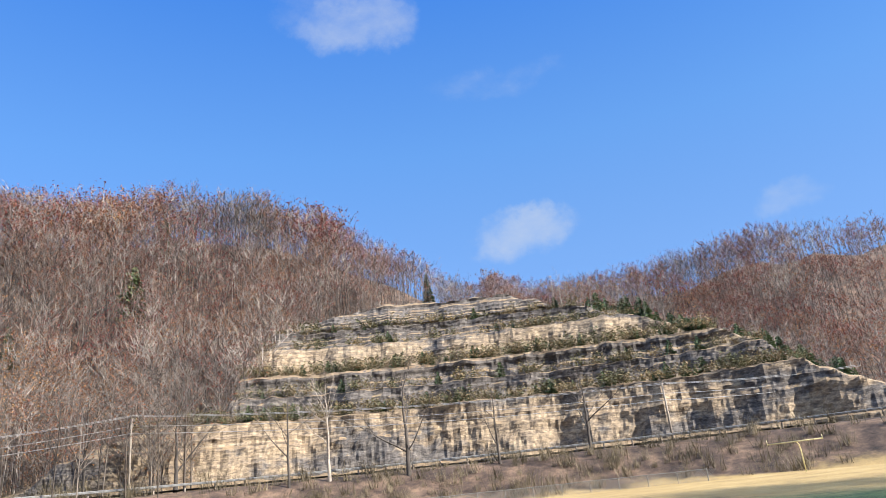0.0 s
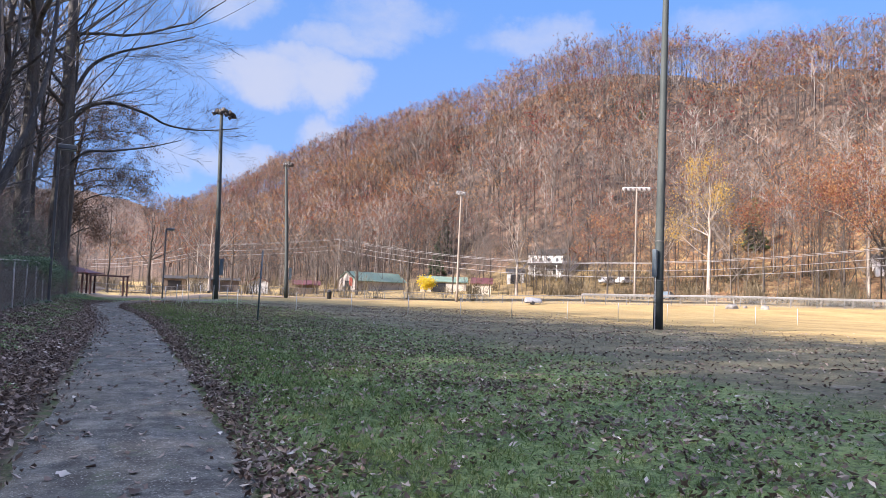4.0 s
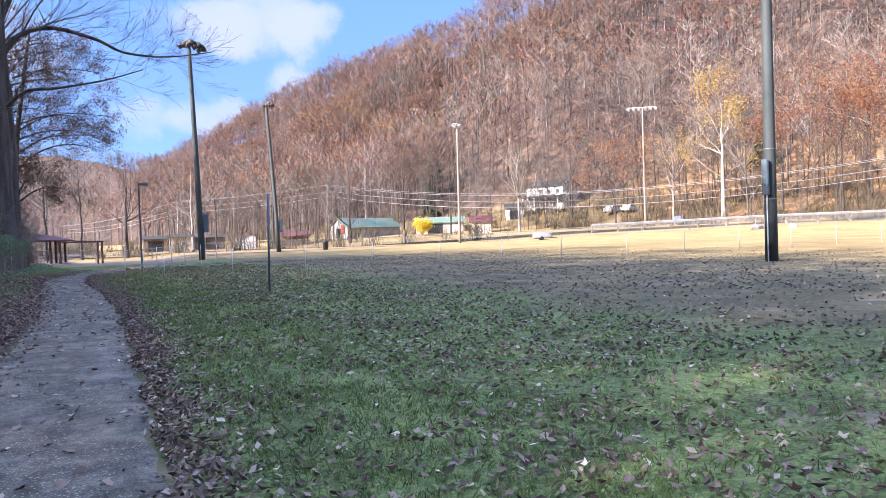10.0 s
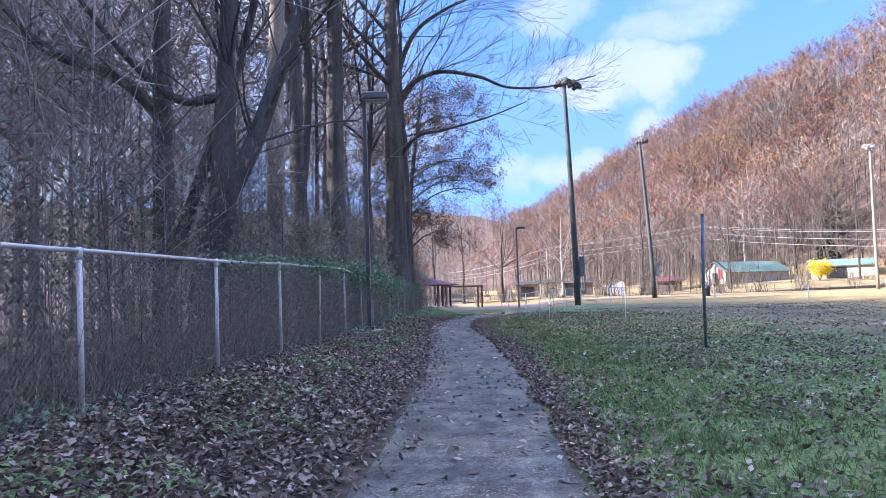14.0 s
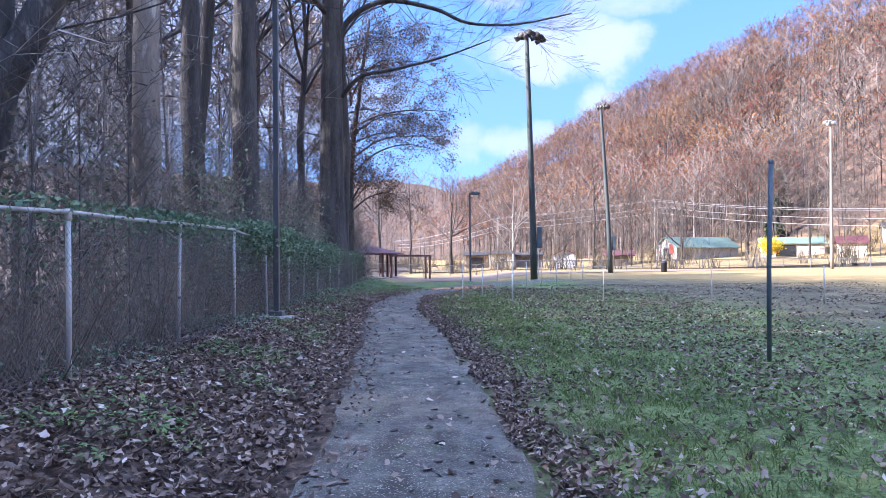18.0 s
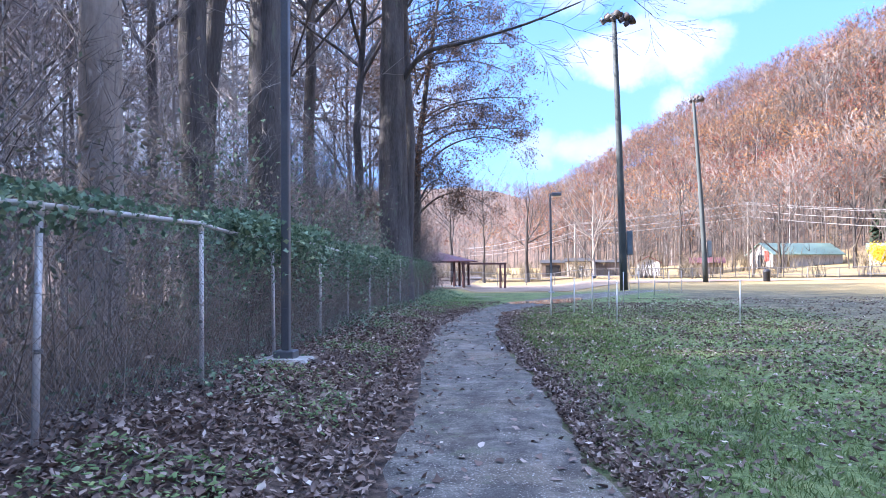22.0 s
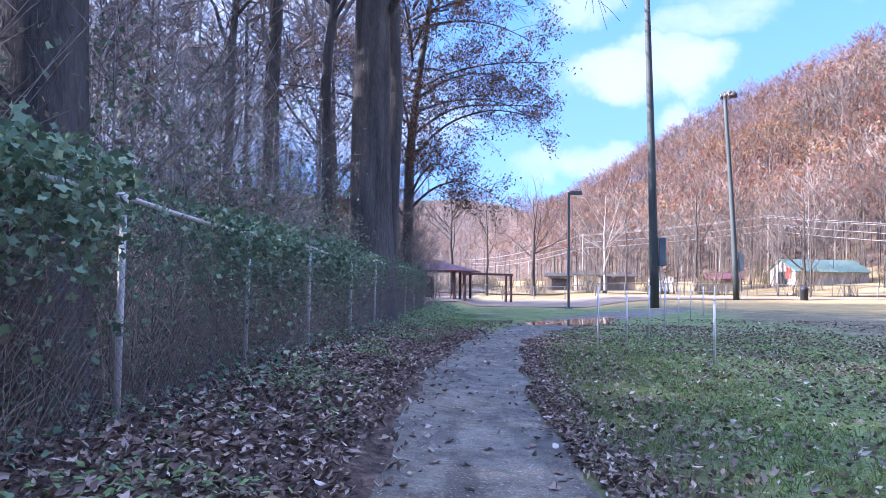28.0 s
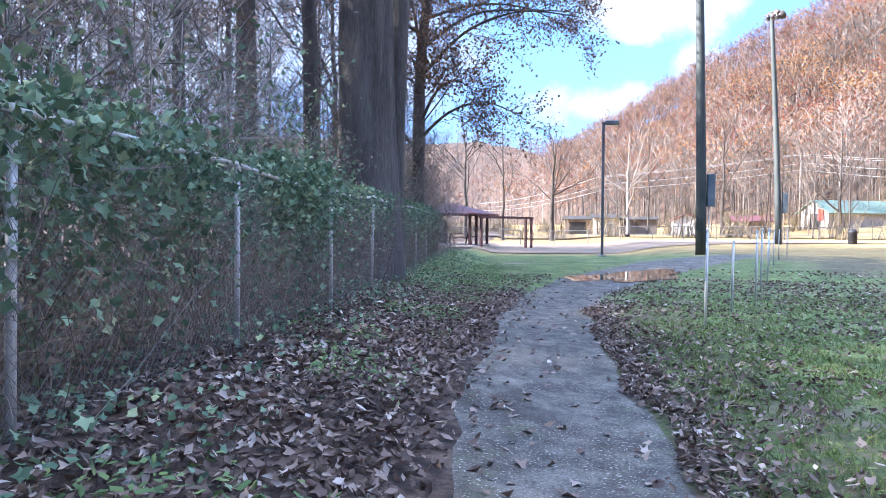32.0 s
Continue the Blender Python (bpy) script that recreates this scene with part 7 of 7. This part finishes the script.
many("path_side_grass", BLADES, len(P), queue(P), M["grass"], nr, 0.35, (0.6, 1.2), "tufts of green grass beside the footpath", "grass")
CLOVER = leaf_shapes(pr, 4, 0.032, False)
CLOVER = [(v[[0, 1, 2, 4, 5]], np.array([(0, 1, 2), (0, 2, 3), (0, 3, 4), (0, 4, 1)], np.int32)) for v, t in CLOVER]
P = spots_of(90000, -0.6, 11, 2.5, 52, lambda x, y: smoothstep(x - right_of(y), 0.0, 0.6) * smoothstep(x, 11, 4) * (0.3 + 0.7 * smoothstep(wave(x, y, 1.7, 2.9) + wave(x, y, 0.6, 1.0), -0.4, 0.6)))
P[:, 2] += nr.uniform(0.005, 0.04, len(P))
many("lawn_weeds", CLOVER, len(P), queue(P), M["grass"], nr, 0.45, (0.8, 2.2), "small-leaved green weeds among the lawn grass", "weeds")
P = spots_of(40000, -3.4, -1.0, 6, 60, lambda x, y: smoothstep(left_of(y) - x, 0.1, 0.6) * smoothstep(wave(x, y, 2.3, 0.9) + 0.6 * wave(x, y, 0.8, 3.0), 0.1, 0.6))
P[:, 2] += nr.uniform(0.04, 0.13, len(P))
many("bank_weeds", CLOVER, len(P), queue(P), M["weed_green"], nr, 0.4, (1.0, 2.1), "low green weeds growing through the fallen leaves", "weeds")
# ivy and weeds at the foot of the fence
IVY = leaf_shapes(pr, 5, 0.075)
P = spots_of(17000, -3.9, -1.4, 8, 66, lambda x, y: smoothstep(x, -2.1, -3.0) * (smoothstep(wave(x, y, 4.3, 2.2), -0.5, 0.6) + 0.4 * smoothstep(y, 30, 38)))
P[:, 2] += nr.uniform(0.02, 0.22, len(P)) * smoothstep(P[:, 0], -2.2, -3.1)
many("ground_ivy", IVY, len(P), queue(P), M["ivy"], nr, 0.6, (0.5, 1.1), "low green ivy along the foot of the fence", "ivy")


def on_fence(n, y0, y1, z_of, thick, keep):
    y = nr.uniform(y0, y1, n)
    x = np.interp(y, [r[0] for r in FENCE_X], [r[1] for r in FENCE_X])
    top = np.interp(y, [r[0] for r in FENCE_TOP], [r[1] for r in FENCE_TOP])
    z = z_of(y, top)
    k = (nr.uniform(0, 1, n) < keep(y, z)) & (z > 0.25)
    return np.column_stack([x + nr.normal(0, 1, n) * thick - 0.02, y, z])[k]


cover = lambda y: smoothstep(y, 24, 30) * (0.35 + 0.65 * smoothstep(wave(y, 2.0, 5.1, 0.7) + wave(y, 1.0, 2.2, 0.2) * 0.7, -0.5, 0.5)) + 0.35 * smoothstep(y, 36, 44)
P = on_fence(22000, 22, 68, lambda y, top: top + 0.12 - np.abs(nr.normal(0, 0.40, len(y))) * (0.35 + 0.75 * smoothstep(y, 30, 44)), 0.10, lambda y, z: cover(y))
many("fence_ivy", IVY, len(P), queue(P), M["ivy"], nr, 0.8, (0.5, 1.15), "green ivy hanging over the fence rail", "ivy")
P = np.concatenate([on_fence(1500, y0, y1, lambda y, top: top + 0.22 - np.abs(nr.normal(0, h, len(y))), 0.16, lambda y, z: 1.0 + 0 * y) for y0, y1, h in ((40.0, 43.2, 0.5), (36.0, 38.0, 0.4), (33.8, 35.6, 0.35), (44.5, 46.5, 0.45))])
many("ivy_clumps", IVY, len(P), queue(P), M["ivy"], nr, 0.9, (0.7, 1.4), "thick clumps of ivy spilling over the fence rail", "ivy")
# dry stems and brambles caught in and behind the fence
STEMS = []
for i in range(8):
    v, t = [], []
    for j in range(4):
        if i > 4 and j > 1:
            break
        q = Vector((pr.gauss(0, 0.10), pr.gauss(0, 0.10), -0.1))
        d = Vector((pr.uniform(-0.35, 0.35), pr.uniform(-0.35, 0.35), 1)).normalized()
        w = pr.uniform(0.0012, 0.0036)
        l = pr.uniform(0.4, 1.0)
        a = pr.uniform(0, 6.28)
        side = Vector((math.cos(a), math.sin(a), 0)) * w
        k = len(v)
        for m_i in range(5):
            f = m_i / 4
            v += [tuple(q - side * (1 - 0.7 * f)), tuple(q + side * (1 - 0.7 * f))]
            d = (d + Vector((pr.uniform(-0.4, 0.4), pr.uniform(-0.4, 0.4), -0.12))).normalized()
            q = q + d * l / 4
        for m_i in range(4):
            o = k + 2 * m_i
            t += [(o, o + 1, o + 3), (o, o + 3, o + 2)]
    STEMS.append((np.array(v, np.float32), np.array(t, np.int32)))
THIN = []
for v, t in STEMS[:5]:
    w = v.copy()
    mid = (v[0::2] + v[1::2]) / 2
    w[0::2], w[1::2] = mid + (v[0::2] - mid) * 0.32, mid + (v[1::2] - mid) * 0.32
    THIN.append((w, t))
P = spots_of(9500, -5.8, -3.4, 2, 66, lambda x, y: smoothstep(x, -5.8, -4.2) * smoothstep(np.interp(y, [r[0] for r in FENCE_X], [r[1] for r in FENCE_X]) - x, 0.22, 0.4))
many("dry_weeds", STEMS, len(P), queue(P), M["weed"], nr, 0.12, (0.9, 2.1), "tangled dry weed stems pressed against the fence", "weeds")
P = on_fence(9000, 3, 68, lambda y, top: 0.3 + (top - 0.5) * nr.uniform(0, 1, len(y)) ** 0.8, 0.06, lambda y, z: 0.4 + 0.6 * smoothstep(y, 28, 40))
many("dead_vines", STEMS[5:], len(P), queue(P), M["weed"], nr, 1.2, (0.4, 1.0), "dead brown vines woven through the fence wire", "vines")
# tall thicket behind the fence
P = spots_of(5500, -15, -4.0, -4, 76, lambda x, y: 0.35 + 0.65 * smoothstep(x, -11, -5))
many("thicket", THIN, len(P), queue(P), M["grey_twig"], nr, 0.45, (1.2, 3.4), "tall tangled thicket of bare stems behind the fence", "thicket")
P = spots_of(52000, -9, -3.95, 6, 66, lambda x, y: (0.45 + 0.55 * smoothstep(wave(x, y, 6.1, 1.9), -0.2, 0.5)) * (0.35 + 0.65 * smoothstep(x, -9, -5)))
P[:, 2] += np.abs(nr.normal(0.9, 1.5, len(P)))
many("thicket_leaves", DRY, len(P), queue(P), M["bramble"], nr, 0.9, (0.45, 1.15), "withered leaves hanging in the thicket", "leaves")
P = spots_of(26000, -6.0, -3.4, 4, 68, lambda x, y: smoothstep(np.interp(y, [r[0] for r in FENCE_X], [r[1] for r in FENCE_X]) - x, 0.15, 0.35) * (0.35 + 0.65 * smoothstep(wave(x, y, 4.7, 0.4), -0.3, 0.4)))
P[:, 2] += nr.uniform(0.0, 1.0, len(P)) ** 1.3 * 2.6
many("bramble_leaves", DRY, len(P), queue(P), M["bramble"], nr, 1.0, (0.6, 1.2), "dull green and brown bramble leaves behind the fence", "brambles")
P = np.concatenate([np.column_stack([nr.normal(cx, sx, n_), nr.normal(cy, sy, n_), np.abs(nr.normal(0.9, sz, n_)) + 0.4]) for cx, cy, sx, sy, sz, n_ in ((-4.6, 40.2, 0.5, 1.7, 1.3, 2800), (-4.7, 44.5, 0.5, 1.8, 1.0, 2400), (-4.6, 48.3, 0.35, 1.2, 1.1, 1700), (-4.9, 56, 0.5, 2.5, 0.8, 1500), (-4.6, 37.0, 0.35, 0.7, 1.2, 1300), (-5.0, 31, 0.5, 1.5, 0.6, 500))])
many("evergreen_shrubs", IVY, len(P), queue(P), M["ivy"], nr, 0.9, (0.7, 1.5), "dark green vine-covered shrubs behind the fence", "shrubs")


# ---- posts in the lawn, puddle ----
def lawn_post(x, y, h, group="bare fence posts in the lawn"):
    z = ground_at(x, y)
    t = thing("fence_post", "bare thin galvanised fence post standing in grass", "post", pose(x, y, z), group)
    part("tube", Build().tube([(0, 0, -0.1), (0.012, 0.0, h)], 0.019, 8), M["galvanised"], t, smooth=True)
    part("cap", Build().lathe(((0.023, h - 0.02), (0.023, h + 0.01), (0.012, h + 0.025)), 8, 0.012), M["galvanised"], t)


for px, py, ph in ((1.15, 47.7, 1.27), (2.0, 49.5, 1.1), (2.7, 50.6, 1.25), (3.6, 53.1, 1.25), (4.5, 55.4, 1.25), (5.8, 59.2, 1.25), (7.3, 63.2, 1.2), (9.0, 67.6, 1.2), (10.4, 70.6, 1.2), (2.72, 45.4, 1.05), (5.6, 44.6, 1.1), (8.7, 43.5, 1.1), (11.6, 42.4, 1.1), (15.0, 42.2, 1.1), (18.3, 42.0, 1.1), (21.6, 41.6, 1.1), (25.0, 40.6, 1.1), (28.4, 40.0, 1.1), (32.0, 39.6, 1.1), (35.6, 39.2, 1.1), (38.9, 38.8, 1.1), (42.4, 38.4, 1.1)):
    lawn_post(px, py, ph)


def make_puddle(cx, cy, rx, ry, turn, z, name="puddle"):
    b = Build()
    n = 40
    b.v.append((cx, cy, z))
    for i in range(n):
        a = 2 * math.pi * i / n
        r = 1 + 0.22 * math.sin(3 * a + 1) + 0.12 * math.sin(7 * a)
        x, y = rx * r * math.cos(a), ry * r * math.sin(a)
        c, s = math.cos(turn), math.sin(turn)
        b.v.append((cx + x * c - y * s, cy + x * s + y * c, z))
    b.f = [(0, 1 + i, 1 + (i + 1) % n) for i in range(n)]
    tagged(part(name, b, M["water"]), "shallow muddy puddle on the path reflecting the sky", "puddle", kind="structure")


make_puddle(1.7, 57.1, 2.7, 1.0, 1.03, ground_at(1.7, 57.1) + 0.034)


# ---- single trees across the field ----
def far_tree(az, d, seed, height, r, label, mat="pale_bark", **kw):
    x, y = at_bearing(az, d)
    kw.setdefault("depth", 3)
    kw.setdefault("kids", (2, 3))
    return plant_tree((x, y), seed, height, r, label, mat, sides=7, group="trees across the field", **kw)


far_tree(98.6, 112, 301, 25, 0.36, "tall white-limbed sycamore without leaves", bare=0.24, spread=1.15, lean=(0.4, 2.2), limbs=(12, 14), rise=0.05)
far_tree(43.3, 128, 302, 20, 0.38, "pale-trunked tree with yellow leaves", leaves=3600, leaf_mat="yellow_leaf", leaf_size=0.14, scatter=0.65, bare=0.34, reach=0.36)
far_tree(80.4, 160, 303, 20, 0.25, "narrow tree with glowing orange-yellow leaves", leaves=3400, leaf_mat="yellow_leaf", leaf_size=0.2, scatter=0.7, bare=0.25, reach=0.22)
for i, (az, d, h) in enumerate(((52.0, 118, 17), (53.5, 120, 18), (54.6, 117, 16), (50.5, 122, 17), (62.5, 122, 19), (85, 118, 13), (90, 115, 15), (103, 112, 15), (107, 113, 17), (36, 132, 15), (33, 138, 14), (29, 134, 13), (24, 140, 15), (16.5, 140, 14), (11, 148, 17), (7, 150, 16), (5.4, 128, 13)) + ((1.2, 120, 12), (-1.5, 118, 13), (-3.5, 112, 12), (20.5, 142, 14), (40, 130, 15), (47, 126, 14), (66, 119, 14), (76, 118, 13), (94, 117, 12), (111, 112, 14), (115, 112, 16), (120, 110, 15), (126, 108, 14), (134, 100, 13), (137, 101, 12), (143, 100, 14), (150, 101, 11), (157, 102, 10))):
    leafed = i in (0, 1, 2, 3, 4, 9, 22, 23)
    far_tree(az, d, 310 + i, h, 0.17 + 0.06 * (i % 3), "bare many-branched tree across the field" if not leafed else "tree holding orange-brown autumn leaves", leaves=3400 if leafed else 0, leaf_mat="hill_leaf", leaf_size=0.13, scatter=0.6, bare=0.15 + 0.05 * (i % 4), reach=0.5, limbs=(8, 10), mat="pale_bark" if i % 5 == 1 else "grey_bark")


def round_bush(az, d, r, h, mat, n, label, size=0.14):
    x, y = at_bearing(az, d)
    rng = random.Random(int(az * 10))
    t = thing("bush", label, "bush", pose(x, y, ground_at(x, y)))
    b, tips = Build(), []
    for i in range(9):
        a = rng.uniform(0, 6.283)
        d_ = Vector((math.cos(a) * 0.6, math.sin(a) * 0.6, 1)).normalized()
        grow(rng, b, Vector((0, 0, -0.1)), d_, h * 0.5, 0.04, 1, 2, 6, 0.6, tips, 0.1, segs=4)
    part("branchwork", b, M["bark"], t)
    k = max(p.z for p, _ in tips)
    tips = [(Vector((p.x * r / (h * 0.55), p.y * r / (h * 0.55), p.z * h / k * 0.9)), v) for p, v in tips]
    part("crown", leaf_mesh("crown", rng, tips, n, size, 0.28, M[mat], 0.5), None, t)


round_bush(21.9, 146, 2.0, 3.6, "bright_yellow", 2600, "bright yellow rounded bush beside the barn")
round_bush(57.3, 118, 3.2, 6.5, "evergreen", 3200, "dark round evergreen shrub in front of the white house", 0.3)
